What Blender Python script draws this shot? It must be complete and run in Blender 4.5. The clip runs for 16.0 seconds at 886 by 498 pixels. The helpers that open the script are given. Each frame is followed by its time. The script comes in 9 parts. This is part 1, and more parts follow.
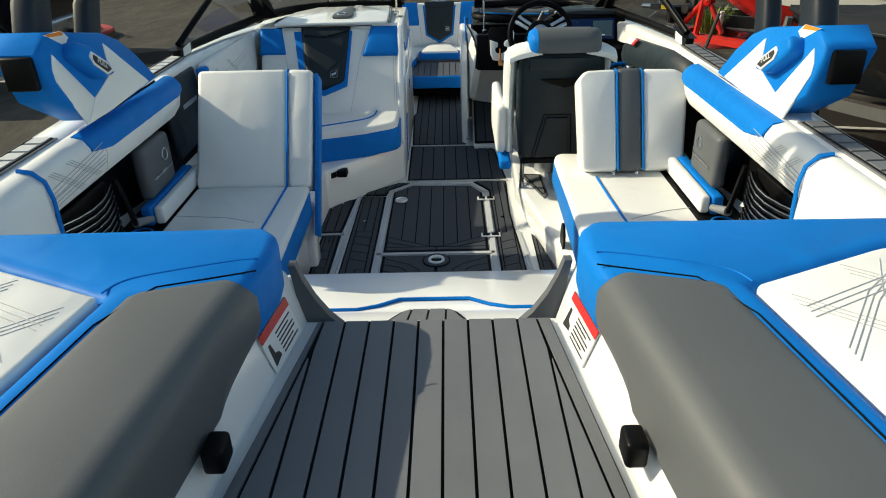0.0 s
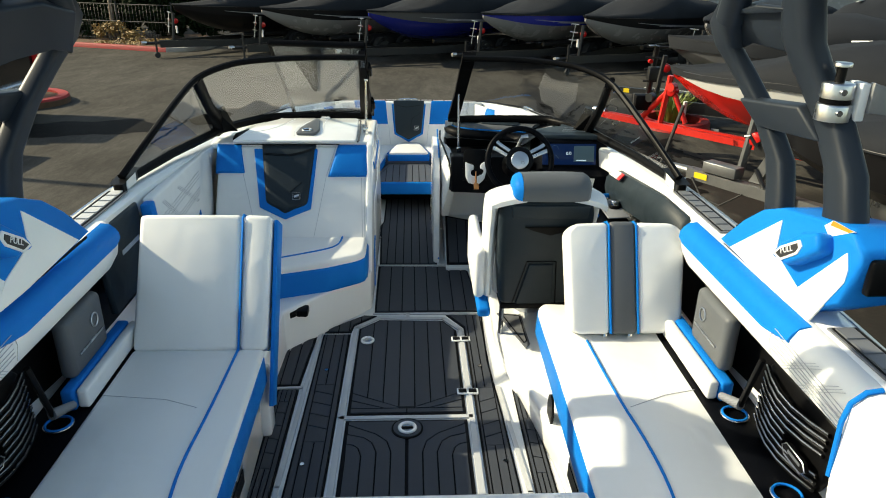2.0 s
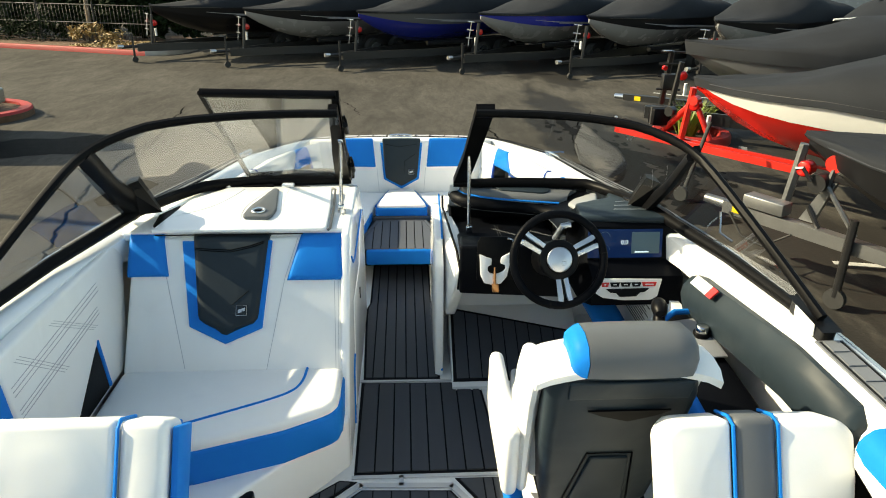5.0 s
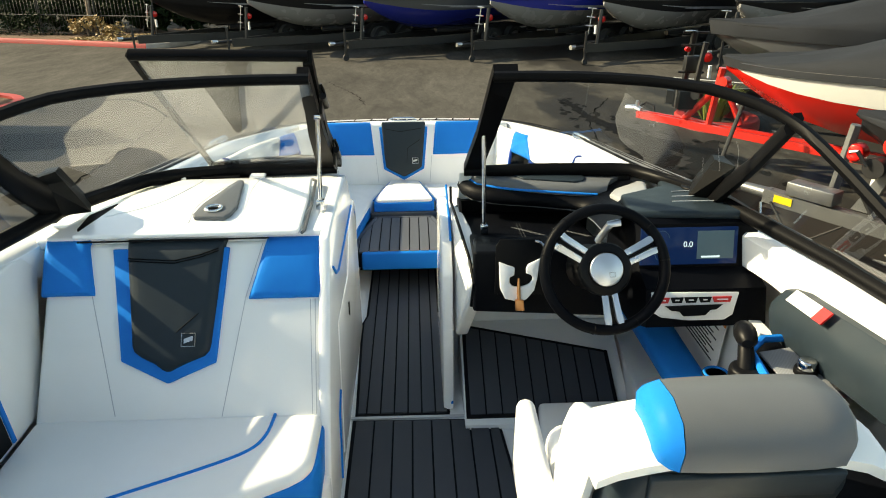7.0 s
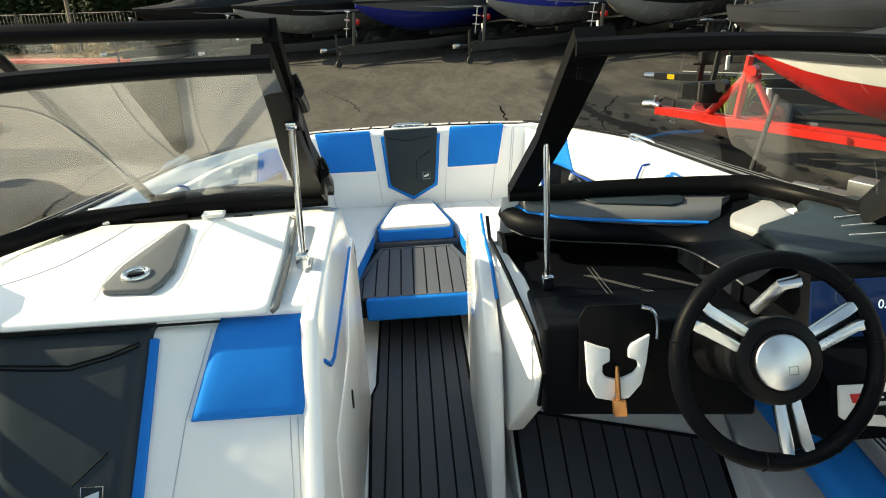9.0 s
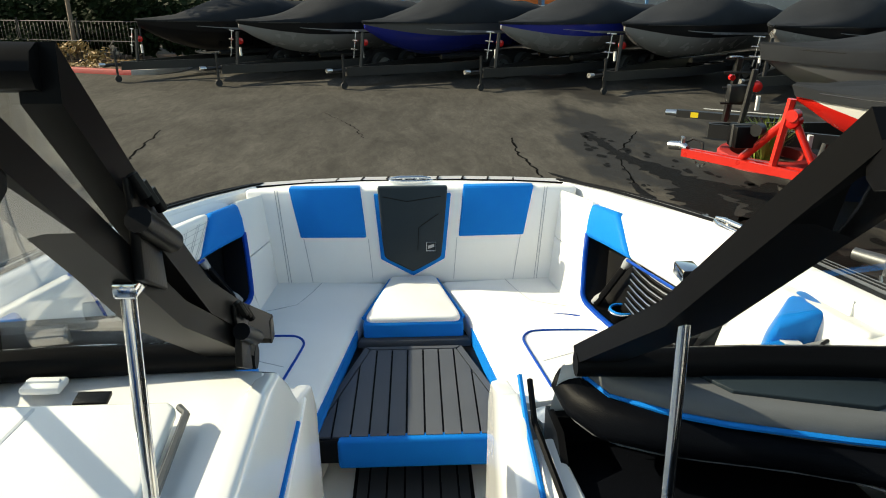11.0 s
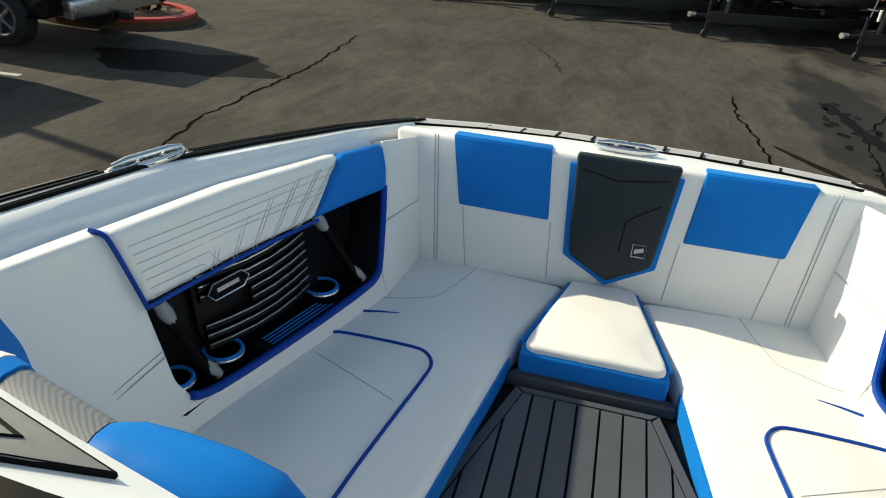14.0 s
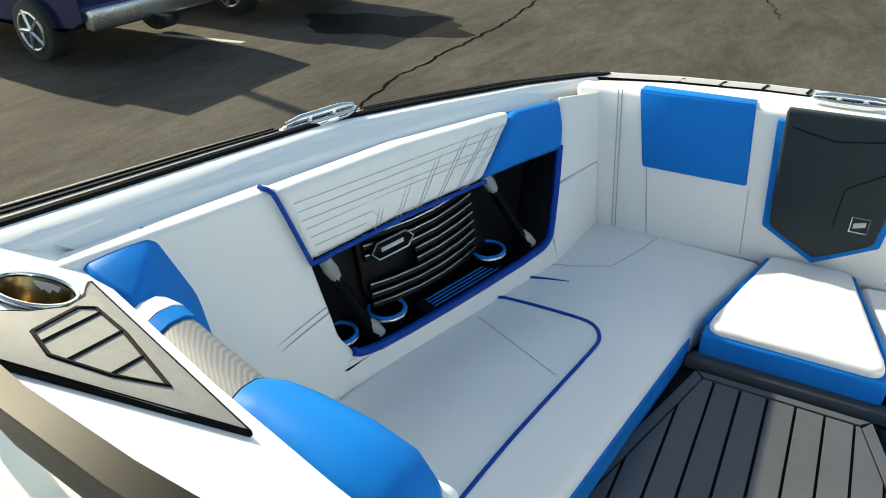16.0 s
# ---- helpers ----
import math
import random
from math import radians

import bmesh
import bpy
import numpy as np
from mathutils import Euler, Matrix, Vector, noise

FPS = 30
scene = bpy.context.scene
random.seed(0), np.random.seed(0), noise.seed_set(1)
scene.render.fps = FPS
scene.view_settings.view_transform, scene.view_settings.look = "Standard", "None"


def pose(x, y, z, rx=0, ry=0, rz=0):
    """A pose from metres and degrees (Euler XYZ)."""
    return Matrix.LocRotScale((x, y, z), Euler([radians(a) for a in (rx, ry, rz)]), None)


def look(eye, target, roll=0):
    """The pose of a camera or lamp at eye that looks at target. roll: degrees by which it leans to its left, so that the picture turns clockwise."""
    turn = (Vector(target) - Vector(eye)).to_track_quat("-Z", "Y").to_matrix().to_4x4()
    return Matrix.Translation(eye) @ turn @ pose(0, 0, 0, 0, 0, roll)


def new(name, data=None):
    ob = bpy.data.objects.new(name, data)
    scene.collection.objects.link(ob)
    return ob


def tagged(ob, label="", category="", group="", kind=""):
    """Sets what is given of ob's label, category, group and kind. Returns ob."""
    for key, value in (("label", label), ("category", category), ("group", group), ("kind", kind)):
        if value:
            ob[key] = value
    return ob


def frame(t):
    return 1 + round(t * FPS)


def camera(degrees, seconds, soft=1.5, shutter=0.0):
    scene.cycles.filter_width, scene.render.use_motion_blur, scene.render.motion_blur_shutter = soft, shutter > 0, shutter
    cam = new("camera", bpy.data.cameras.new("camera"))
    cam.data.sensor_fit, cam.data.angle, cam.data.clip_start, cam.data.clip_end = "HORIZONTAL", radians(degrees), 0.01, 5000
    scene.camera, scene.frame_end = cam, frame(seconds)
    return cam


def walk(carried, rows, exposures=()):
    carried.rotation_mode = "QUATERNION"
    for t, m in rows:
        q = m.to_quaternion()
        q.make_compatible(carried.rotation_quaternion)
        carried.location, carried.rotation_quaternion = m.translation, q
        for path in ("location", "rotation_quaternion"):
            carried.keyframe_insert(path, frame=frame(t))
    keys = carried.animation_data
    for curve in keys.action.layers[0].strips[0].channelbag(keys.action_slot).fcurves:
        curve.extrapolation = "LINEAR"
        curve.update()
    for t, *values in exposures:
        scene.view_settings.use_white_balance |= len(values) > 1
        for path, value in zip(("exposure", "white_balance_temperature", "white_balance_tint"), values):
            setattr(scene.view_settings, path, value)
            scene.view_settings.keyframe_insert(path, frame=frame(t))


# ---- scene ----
cam = camera(65.7, 16.0, soft=1.0)
PATH = [
    (0, (0.082, -0.085, 1.576), (0.056, 1.69, 0.656), -1.5),
    (0.5, (0.115, 0.118, 1.658), (0.169, 1.935, 0.824), 0.5),
    (1, (0.105, 0.196, 1.752), (0.198, 2.033, 0.967), 0.5),
    (1.5, (0.061, 0.282, 1.831), (0.154, 2.122, 1.053), 0.1),
    (2, (0.026, 0.424, 1.845), (0.118, 2.265, 1.072), 0.9),
    (2.5, (0.042, 0.652, 1.873), (0.137, 2.492, 1.093), 0.7),
    (3, (0.057, 0.849, 1.973), (0.156, 2.687, 1.191), 1.0),
    (3.5, (0.047, 1.061, 2.026), (0.146, 2.897, 1.238), 1.2),
    (4, (0.03, 1.274, 2.023), (0.141, 3.11, 1.238), 0.9),
    (4.2, (0.023, 1.367, 2.008), (0.138, 3.204, 1.226), 1.2),
    (6.5, (0.078, 2.196, 1.763), (0.163, 4.027, 0.961), -0.8),
    (7, (0.082, 2.334, 1.695), (0.155, 4.164, 0.89), -0.4),
    (7.5, (0.025, 2.518, 1.544), (0.104, 4.347, 0.74), -1.2),
    (8, (0.033, 2.732, 1.543), (0.094, 4.563, 0.741), -1.5),
    (8.5, (0.05, 2.929, 1.515), (0.104, 4.76, 0.712), -1.3),
    (9, (0.011, 3.146, 1.506), (0.083, 4.981, 0.716), -2.7),
    (9.5, (0.005, 3.361, 1.479), (0.066, 5.207, 0.713), -3.6),
    (10, (0.008, 3.617, 1.471), (0.094, 5.467, 0.718), -1.7),
    (12.3, (0.044, 4.37, 1.397), (0.116, 6.236, 0.68), 0.9),
    (12.5, (0.019, 4.425, 1.387), (0.091, 6.28, 0.641), 1.4),
    (13, (-0.007, 4.569, 1.341), (-0.075, 6.392, 0.521), 2.0),
    (13.5, (-0.032, 4.701, 1.327), (-0.285, 6.474, 0.435), 1.3),
    (14, (-0.073, 4.812, 1.289), (-0.464, 6.542, 0.366), 4.6),
    (14.5, (-0.123, 4.893, 1.269), (-0.621, 6.599, 0.353), 7.7),
    (15, (-0.134, 4.934, 1.257), (-0.758, 6.604, 0.35), 8.0),
    (15.5, (-0.101, 4.934, 1.245), (-0.844, 6.537, 0.307), 5.3),
    (16, (-0.056, 4.902, 1.258), (-0.927, 6.375, 0.222), -1.9),
]
walk(cam, [(t, look(eye, target, roll)) for t, eye, target, roll in PATH], [(0, 0.26, 7800, 0), (0.5, 0.38, 7800, 0), (2, 0.68, 8000, 0), (4, 1.04, 8400, 0), (7, 1.24, 8900, 0), (9, 1.2, 8900, 0), (10, 1.0, 8300, 0), (12.5, 0.42, 7900, 0), (13.5, 0.38, 7900, 0), (14.5, 0.60, 8200, 0), (15, 0.82, 8200, 0), (16, 0.95, 8000, 0)])

# ---- light ----
SUN = Vector((-0.965, 0.24, 0.60)).normalized()
world = bpy.data.worlds.new("world")
scene.world = world
world.use_nodes = True
_n = world.node_tree
_sky = _n.nodes.new("ShaderNodeTexSky")
_sky.sky_type = "NISHITA"
_sky.sun_disc = False
_sky.sun_elevation = math.asin(SUN.z)
_sky.sun_rotation = math.atan2(SUN.x, SUN.y)
_n.links.new(_sky.outputs[0], _n.nodes["Background"].inputs[0])
_n.nodes["Background"].inputs[1].default_value = 0.15
sun = new("sun", bpy.data.lights.new("sun", "SUN"))
sun.data.energy, sun.data.angle, sun.data.color = 4.2, radians(0.55), (1.0, 0.94, 0.84)
sun.matrix_world = look(SUN * 40, (0, 0, 0))


# ---- materials ----
def material(name, base, rough=0.5, metal=0.0, spread=0.08, scale=3.0, grain=60.0, bump=0.1, coat=0.0, dist=0.002, spec=0.5, tint=None, obj_rand=0.0, puff=0.0):
    """Two scales of variation in colour and roughness, with fine relief."""
    m = bpy.data.materials.new(name)
    m.use_nodes = True
    t = m.node_tree
    p = t.nodes["Principled BSDF"]
    co = t.nodes.new("ShaderNodeNewGeometry")
    big = t.nodes.new("ShaderNodeTexNoise")
    big.inputs["Scale"].default_value, big.inputs["Detail"].default_value = scale, 5
    fine = t.nodes.new("ShaderNodeTexNoise")
    fine.inputs["Scale"].default_value, fine.inputs["Detail"].default_value = grain, 3
    for nd in (big, fine):
        t.links.new(co.outputs["Position"], nd.inputs["Vector"])
    mix = t.nodes.new("ShaderNodeMix")
    mix.data_type = "RGBA"
    dark = tint or [c * (1 - 2.2 * spread) for c in base]
    mix.inputs[6].default_value = (*dark, 1)
    mix.inputs[7].default_value = (*[min(1, c * (1 + spread)) for c in base], 1)
    av = t.nodes.new("ShaderNodeMath")
    av.operation = "MULTIPLY_ADD"
    av.inputs[1].default_value = 0.35
    t.links.new(fine.outputs["Fac"], av.inputs[0])
    sc = t.nodes.new("ShaderNodeMath")
    sc.operation = "MULTIPLY"
    sc.inputs[1].default_value = 0.75
    t.links.new(big.outputs["Fac"], sc.inputs[0])
    t.links.new(sc.outputs[0], av.inputs[2])
    last = av
    if obj_rand:
        oi = t.nodes.new("ShaderNodeObjectInfo")
        last = t.nodes.new("ShaderNodeMath")
        last.operation = "MULTIPLY_ADD"
        last.inputs[1].default_value = obj_rand
        t.links.new(oi.outputs["Random"], last.inputs[0])
        t.links.new(av.outputs[0], last.inputs[2])
    t.links.new(last.outputs[0], mix.inputs[0])
    t.links.new(mix.outputs[2], p.inputs["Base Color"])
    rr = t.nodes.new("ShaderNodeMapRange")
    rr.inputs[3].default_value, rr.inputs[4].default_value = max(0.02, rough - 0.08), min(1, rough + 0.1)
    t.links.new(big.outputs["Fac"], rr.inputs[0])
    t.links.new(rr.outputs[0], p.inputs["Roughness"])
    p.inputs["Metallic"].default_value = metal
    p.inputs["Coat Weight"].default_value = coat
    p.inputs["Coat Roughness"].default_value = 0.08
    p.inputs["Specular IOR Level"].default_value = spec
    if bump:
        b = t.nodes.new("ShaderNodeBump")
        b.inputs["Strength"].default_value, b.inputs["Distance"].default_value = bump, dist
        t.links.new(fine.outputs["Fac"], b.inputs["Height"])
        t.links.new(b.outputs[0], p.inputs["Normal"])
        if puff:  # soft waves of stretched upholstery
            wv = t.nodes.new("ShaderNodeTexNoise")
            wv.inputs["Scale"].default_value, wv.inputs["Detail"].default_value, wv.inputs["Distortion"].default_value = 5.5, 1.5, 0.6
            t.links.new(co.outputs["Position"], wv.inputs["Vector"])
            b2 = t.nodes.new("ShaderNodeBump")
            b2.inputs["Strength"].default_value, b2.inputs["Distance"].default_value = puff, 0.03
            t.links.new(wv.outputs["Fac"], b2.inputs["Height"])
            t.links.new(b.outputs[0], b2.inputs["Normal"])
            t.links.new(b2.outputs[0], p.inputs["Normal"])
    return m


def glass_material(name, tint, mixin):
    m = bpy.data.materials.new(name)
    m.use_nodes = True
    t = m.node_tree
    for nd in list(t.nodes):
        t.nodes.remove(nd)
    out = t.nodes.new("ShaderNodeOutputMaterial")
    tr, gl, mx = t.nodes.new("ShaderNodeBsdfTransparent"), t.nodes.new("ShaderNodeBsdfGlossy"), t.nodes.new("ShaderNodeMixShader")
    tr.inputs[0].default_value = (*tint, 1)
    gl.inputs["Roughness"].default_value = 0.01
    fr = t.nodes.new("ShaderNodeLayerWeight")
    fr.inputs[0].default_value = 0.25
    k = t.nodes.new("ShaderNodeMath")
    k.operation = "MULTIPLY_ADD"
    k.inputs[1].default_value, k.inputs[2].default_value = mixin, 0.03
    t.links.new(fr.outputs["Facing"], k.inputs[0])
    t.links.new(k.outputs[0], mx.inputs[0])
    t.links.new(tr.outputs[0], mx.inputs[1])
    t.links.new(gl.outputs[0], mx.inputs[2])
    t.links.new(mx.outputs[0], out.inputs[0])
    return m


VINYL_W = material("white_vinyl", (0.80, 0.80, 0.78), 0.42, spread=0.035, scale=4, grain=420, bump=0.12, dist=0.001, puff=0.35)
VINYL_B = material("blue_vinyl", (0.0, 0.172, 0.57), 0.42, spread=0.06, scale=5, grain=420, bump=0.12, dist=0.001, spec=0.04, puff=0.3)
# Darker copy of the blue vinyl: shade on the bow piping put into its colour.
VINYL_B_SHADE = material("shaded_blue_piping", (0.0, 0.050, 0.32), 0.4, spread=0.06, scale=5, grain=420, bump=0.1, dist=0.001, spec=0.1)
VINYL_G = material("grey_vinyl", (0.10, 0.107, 0.114), 0.45, spread=0.08, scale=6, grain=420, bump=0.2, dist=0.001, spec=0.3)
VINYL_D = material("charcoal_vinyl", (0.017, 0.026, 0.033), 0.45, spread=0.1, scale=6, grain=380, bump=0.2, dist=0.001, spec=0.18, puff=0.3)
VINYL_P = material("pale_grey_vinyl", (0.27, 0.28, 0.29), 0.5, spread=0.06, scale=8, grain=420, bump=0.2, dist=0.001)
CARBON = material("textured_grey_vinyl", (0.20, 0.21, 0.225), 0.5, spread=0.1, scale=10, grain=420, bump=0.35, dist=0.001)
def weave(m, size):
    """Fine ribs laid into a material's colour."""
    t = m.node_tree
    p = t.nodes["Principled BSDF"]
    geo = next(n for n in t.nodes if n.type == "NEW_GEOMETRY")
    ck = t.nodes.new("ShaderNodeTexWave")
    ck.bands_direction = "DIAGONAL"
    ck.inputs["Scale"].default_value, ck.inputs["Distortion"].default_value = 0.314 / size, 0.6
    t.links.new(geo.outputs["Position"], ck.inputs["Vector"])
    rib = t.nodes.new("ShaderNodeMapRange")
    rib.inputs[3].default_value, rib.inputs[4].default_value = 0.72, 1.15
    t.links.new(ck.outputs["Fac"], rib.inputs[0])
    mul = t.nodes.new("ShaderNodeMix")
    mul.data_type, mul.blend_type = "RGBA", "MULTIPLY"
    mul.inputs[0].default_value = 1.0
    t.links.new(p.inputs["Base Color"].links[0].from_socket, mul.inputs[6])
    t.links.new(rib.outputs[0], mul.inputs[7])
    t.links.new(mul.outputs[2], p.inputs["Base Color"])


weave(CARBON, 0.0042)
GEL_W = material("white_gelcoat", (0.82, 0.83, 0.83), 0.16, spread=0.02, scale=2, grain=30, bump=0.0, coat=0.4)
GEL_G = material("pale_grey_nonslip", (0.40, 0.395, 0.41), 0.6, spread=0.08, scale=20, grain=300, bump=0.4, dist=0.001)
GEL_D = material("matte_white_liner", (0.72, 0.73, 0.73), 0.4, spread=0.03, scale=2, grain=120, bump=0.1)
MAT_D = material("dark_grey_foam_deck", (0.047, 0.053, 0.064), 0.65, spread=0.1, scale=7, grain=300, bump=0.35, dist=0.001, spec=0.25, obj_rand=0.25)
MAT_L = material("grey_foam_deck", (0.135, 0.143, 0.155), 0.65, spread=0.1, scale=7, grain=300, bump=0.35, dist=0.001, obj_rand=0.25)
MAT_N = material("navy_grey_foam_deck", (0.075, 0.083, 0.098), 0.65, spread=0.12, scale=7, grain=300, bump=0.35, dist=0.001, spec=0.25, obj_rand=0.25)
MAT_B = material("black_foam_base", (0.006, 0.006, 0.007), 0.8, spread=0.1, scale=9, grain=200, bump=0.1, spec=0.15)
FOAM_P = material("brushed_pale_foam_deck", (0.27, 0.268, 0.26), 0.75, spread=0.16, scale=40, grain=260, bump=0.5, dist=0.001)
MAT_M = material("mid_grey_foam_deck", (0.215, 0.220, 0.225), 0.7, spread=0.14, scale=14, grain=300, bump=0.35, dist=0.001)
MAT_S = material("pale_routed_line", (0.50, 0.51, 0.52), 0.6, spread=0.08, scale=9, grain=200, bump=0.1)
BLACK = material("black_plastic", (0.004, 0.004, 0.0045), 0.4, spread=0.1, scale=5, grain=260, bump=0.1, spec=0.12)
BLACK_S = material("black_satin_trim", (0.004, 0.004, 0.0045), 0.4, spread=0.1, scale=3, grain=60, bump=0.0, spec=0.06)
BLACK_T = material("black_textured_dash", (0.0025, 0.003, 0.0045), 0.42, spread=0.15, scale=6, grain=420, bump=0.4, dist=0.001, spec=0.05)
RUBBER = material("black_rubber", (0.02, 0.02, 0.02), 0.75, spread=0.15, scale=12, grain=200, bump=0.3)
STEEL = material("polished_steel", (0.62, 0.63, 0.64), 0.12, metal=1.0, spread=0.04, scale=6, grain=80, bump=0.0)
ALU = material("brushed_aluminium", (0.55, 0.57, 0.60), 0.28, metal=1.0, spread=0.05, scale=6, grain=160, bump=0.05)
SLATE = material("slate_grey_tower_paint", (0.017, 0.023, 0.032), 0.42, spread=0.08, scale=4, grain=200, bump=0.04, spec=0.25)
TR_CAST = material("dull_cast_aluminium", (0.22, 0.225, 0.23), 0.5, metal=0.6, spread=0.1, scale=8, grain=120, bump=0.1)
STITCH = material("grey_thread", (0.45, 0.46, 0.48), 0.7, bump=0)
LABEL_W = material("white_label", (0.75, 0.75, 0.74), 0.4, spread=0.03, bump=0)
LABEL_R = material("red_label", (0.55, 0.02, 0.02), 0.4, spread=0.05, bump=0)
LABEL_O = material("orange_label", (0.75, 0.22, 0.02), 0.4, spread=0.05, bump=0)
INK = material("black_ink", (0.02, 0.02, 0.022), 0.5, bump=0)
YELLOW = material("yellow_label", (0.75, 0.55, 0.02), 0.45, spread=0.08, bump=0)
GREEN = material("green_label", (0.03, 0.35, 0.12), 0.45, bump=0)
# Gold-brown reflections of the steel cup's well, put into its base colour.
CUP_REFLECT = material("brown_reflection_tint", (0.22, 0.16, 0.08), 0.2, metal=0.95, bump=0)
COPPER = material("copper_key_lever", (0.55, 0.25, 0.10), 0.3, metal=0.9, bump=0)
GLASS = glass_material("clear_windshield_glass", (0.90, 0.91, 0.91), 0.45)
GLASS_C = glass_material("thin_clear_glass", (0.95, 0.96, 0.96), 0.12)
GLASS_T = glass_material("vehicle_glass", (0.10, 0.12, 0.14), 0.5)


def screen_material():
    m = bpy.data.materials.new("lit_blue_display")
    m.use_nodes = True
    p = m.node_tree.nodes["Principled BSDF"]
    p.inputs["Base Color"].default_value = (0.004, 0.01, 0.03, 1)
    p.inputs["Roughness"].default_value = 0.12
    p.inputs["Specular IOR Level"].default_value = 0.12
    p.inputs["Emission Color"].default_value = (0.005, 0.03, 0.16, 1)
    p.inputs["Emission Strength"].default_value = 0.16
    return m


def glow_material(name, col, k):
    m = bpy.data.materials.new(name)
    m.use_nodes = True
    p = m.node_tree.nodes["Principled BSDF"]
    p.inputs["Base Color"].default_value = (*[c * 0.4 for c in col], 1)
    p.inputs["Emission Color"].default_value = (*col, 1)
    p.inputs["Emission Strength"].default_value = k
    return m


SCREEN = screen_material()
SCREEN_W = glow_material("lit_display_marks", (0.55, 0.75, 0.95), 0.5)
SCREEN_P = glow_material("lit_display_picture", (0.05, 0.12, 0.18), 0.14)


# ---- mesh helpers ----
def xf(bm, m):
    bmesh.ops.transform(bm, matrix=m, verts=bm.verts)
    return bm


def slab(pts, th, bev=0.0, seg=2, top_only=False):
    """A plate: the polygon pts (3D) is its face, th its depth away from that face's normal."""
    bm = bmesh.new()
    vs = [bm.verts.new(p) for p in pts]
    f = bm.faces.new(vs)
    f.normal_update()
    n = f.normal.copy()
    if n.z < -0.6:
        f.normal_flip()
        n = -n
    lower = [bm.verts.new(v.co - n * th) for v in vs]
    bm.faces.new(list(reversed(lower)))
    k = len(vs)
    for i in range(k):
        bm.faces.new((vs[i], lower[i], lower[(i + 1) % k], vs[(i + 1) % k]))
    if bev:
        es = list(f.edges) if top_only else list(bm.edges)
        bmesh.ops.bevel(bm, geom=es, offset=bev, segments=seg, affect="EDGES", profile=0.5, clamp_overlap=True)
    bmesh.ops.recalc_face_normals(bm, faces=bm.faces)
    return bm


def prism(poly, z0, z1, bev=0.0, seg=2, top_only=False):
    """poly counter-clockwise in plan."""
    return slab([(x, y, z1) for x, y in poly], z1 - z0, bev, seg, top_only)


def box(x0, x1, y0, y1, z0, z1, bev=0.0, seg=2):
    x0, x1 = min(x0, x1), max(x0, x1)
    return prism([(x0, y0), (x1, y0), (x1, y1), (x0, y1)], z0, z1, bev, seg)


def tube(pts, r, n=8, closed=False, flat=1.0):
    """A round bar along pts; r a number or one for each point; flat squashes it sideways."""
    pts = [Vector(p) for p in pts]
    k = len(pts)
    rs = r if isinstance(r, (list, tuple)) else [r] * k
    bm = bmesh.new()
    rings = []
    side = None
    for i, p in enumerate(pts):
        a = pts[(i - 1) % k] if (closed or i) else p
        b = pts[(i + 1) % k] if (closed or i < k - 1) else p
        d = (b - a).normalized()
        if side is None:
            side = d.orthogonal().normalized()
        side = (side - d * side.dot(d)).normalized()
        up = d.cross(side)
        rings.append([bm.verts.new(p + (side * math.cos(q) * flat + up * math.sin(q)) * rs[i]) for q in (2 * math.pi * j / n for j in range(n))])
    for i in range(k if closed else k - 1):
        a, b = rings[i], rings[(i + 1) % k]
        for j in range(n):
            bm.faces.new((a[j], a[(j + 1) % n], b[(j + 1) % n], b[j]))
    if not closed:
        bm.faces.new(rings[0][::-1])
        bm.faces.new(rings[-1])
    bmesh.ops.recalc_face_normals(bm, faces=bm.faces)
    for f in bm.faces:
        f.smooth = True
    return bm


def loft(rings, cap=True, closed=True):
    bm = bmesh.new()
    vs = [[bm.verts.new(p) for p in r] for r in rings]
    n = len(vs[0])
    for a, b in zip(vs, vs[1:]):
        for j in range(n if closed else n - 1):
            bm.faces.new((a[j], a[(j + 1) % n], b[(j + 1) % n], b[j]))
    if cap and closed:
        bm.faces.new(vs[0][::-1])
        bm.faces.new(vs[-1])
    bmesh.ops.recalc_face_normals(bm, faces=bm.faces)
    return bm


def disc(c, axis, r, th, n=24, bev=0.0, r2=None):
    """A round plate or cone frustum centred on c, th along axis."""
    axis = Vector(axis).normalized()
    c = Vector(c)
    u = axis.orthogonal().normalized()
    w = axis.cross(u)
    ring = lambda q, rr: [c + axis * q + (u * math.cos(a) + w * math.sin(a)) * rr for a in (2 * math.pi * i / n for i in range(n))]
    if bev:
        return loft([ring(-th / 2, r2 or r), ring(th / 2 - bev, r), ring(th / 2 - bev * 0.3, r - bev * 0.3), ring(th / 2, r - bev)])
    return loft([ring(-th / 2, r2 or r), ring(th / 2, r)])


def torus(c, axis, r, w, n=36, m=8):
    axis = Vector(axis).normalized()
    u = axis.orthogonal().normalized()
    v = axis.cross(u)
    return tube([Vector(c) + (u * math.cos(a) + v * math.sin(a)) * r for a in (2 * math.pi * i / n for i in range(n))], w, m, closed=True)


def merged(*bms):
    out = bmesh.new()
    for b in bms:
        me = bpy.data.meshes.new("tmp")
        b.to_mesh(me)
        b.free()
        out.from_mesh(me)
        bpy.data.meshes.remove(me)
    return out


def soften(bm, deg=40):
    for f in bm.faces:
        f.smooth = True
    for e in bm.edges:
        if len(e.link_faces) == 2 and e.calc_face_angle(0) > radians(deg):
            e.smooth = False
    return bm


def arc(p0, p1, p2, n=6):
    """Points of a bowed line from p0 to p2, drawn towards p1."""
    p0, p1, p2 = Vector(p0), Vector(p1), Vector(p2)
    return [p0 * (1 - t) ** 2 + p1 * 2 * t * (1 - t) + p2 * t * t for t in (i / n for i in range(n + 1))]


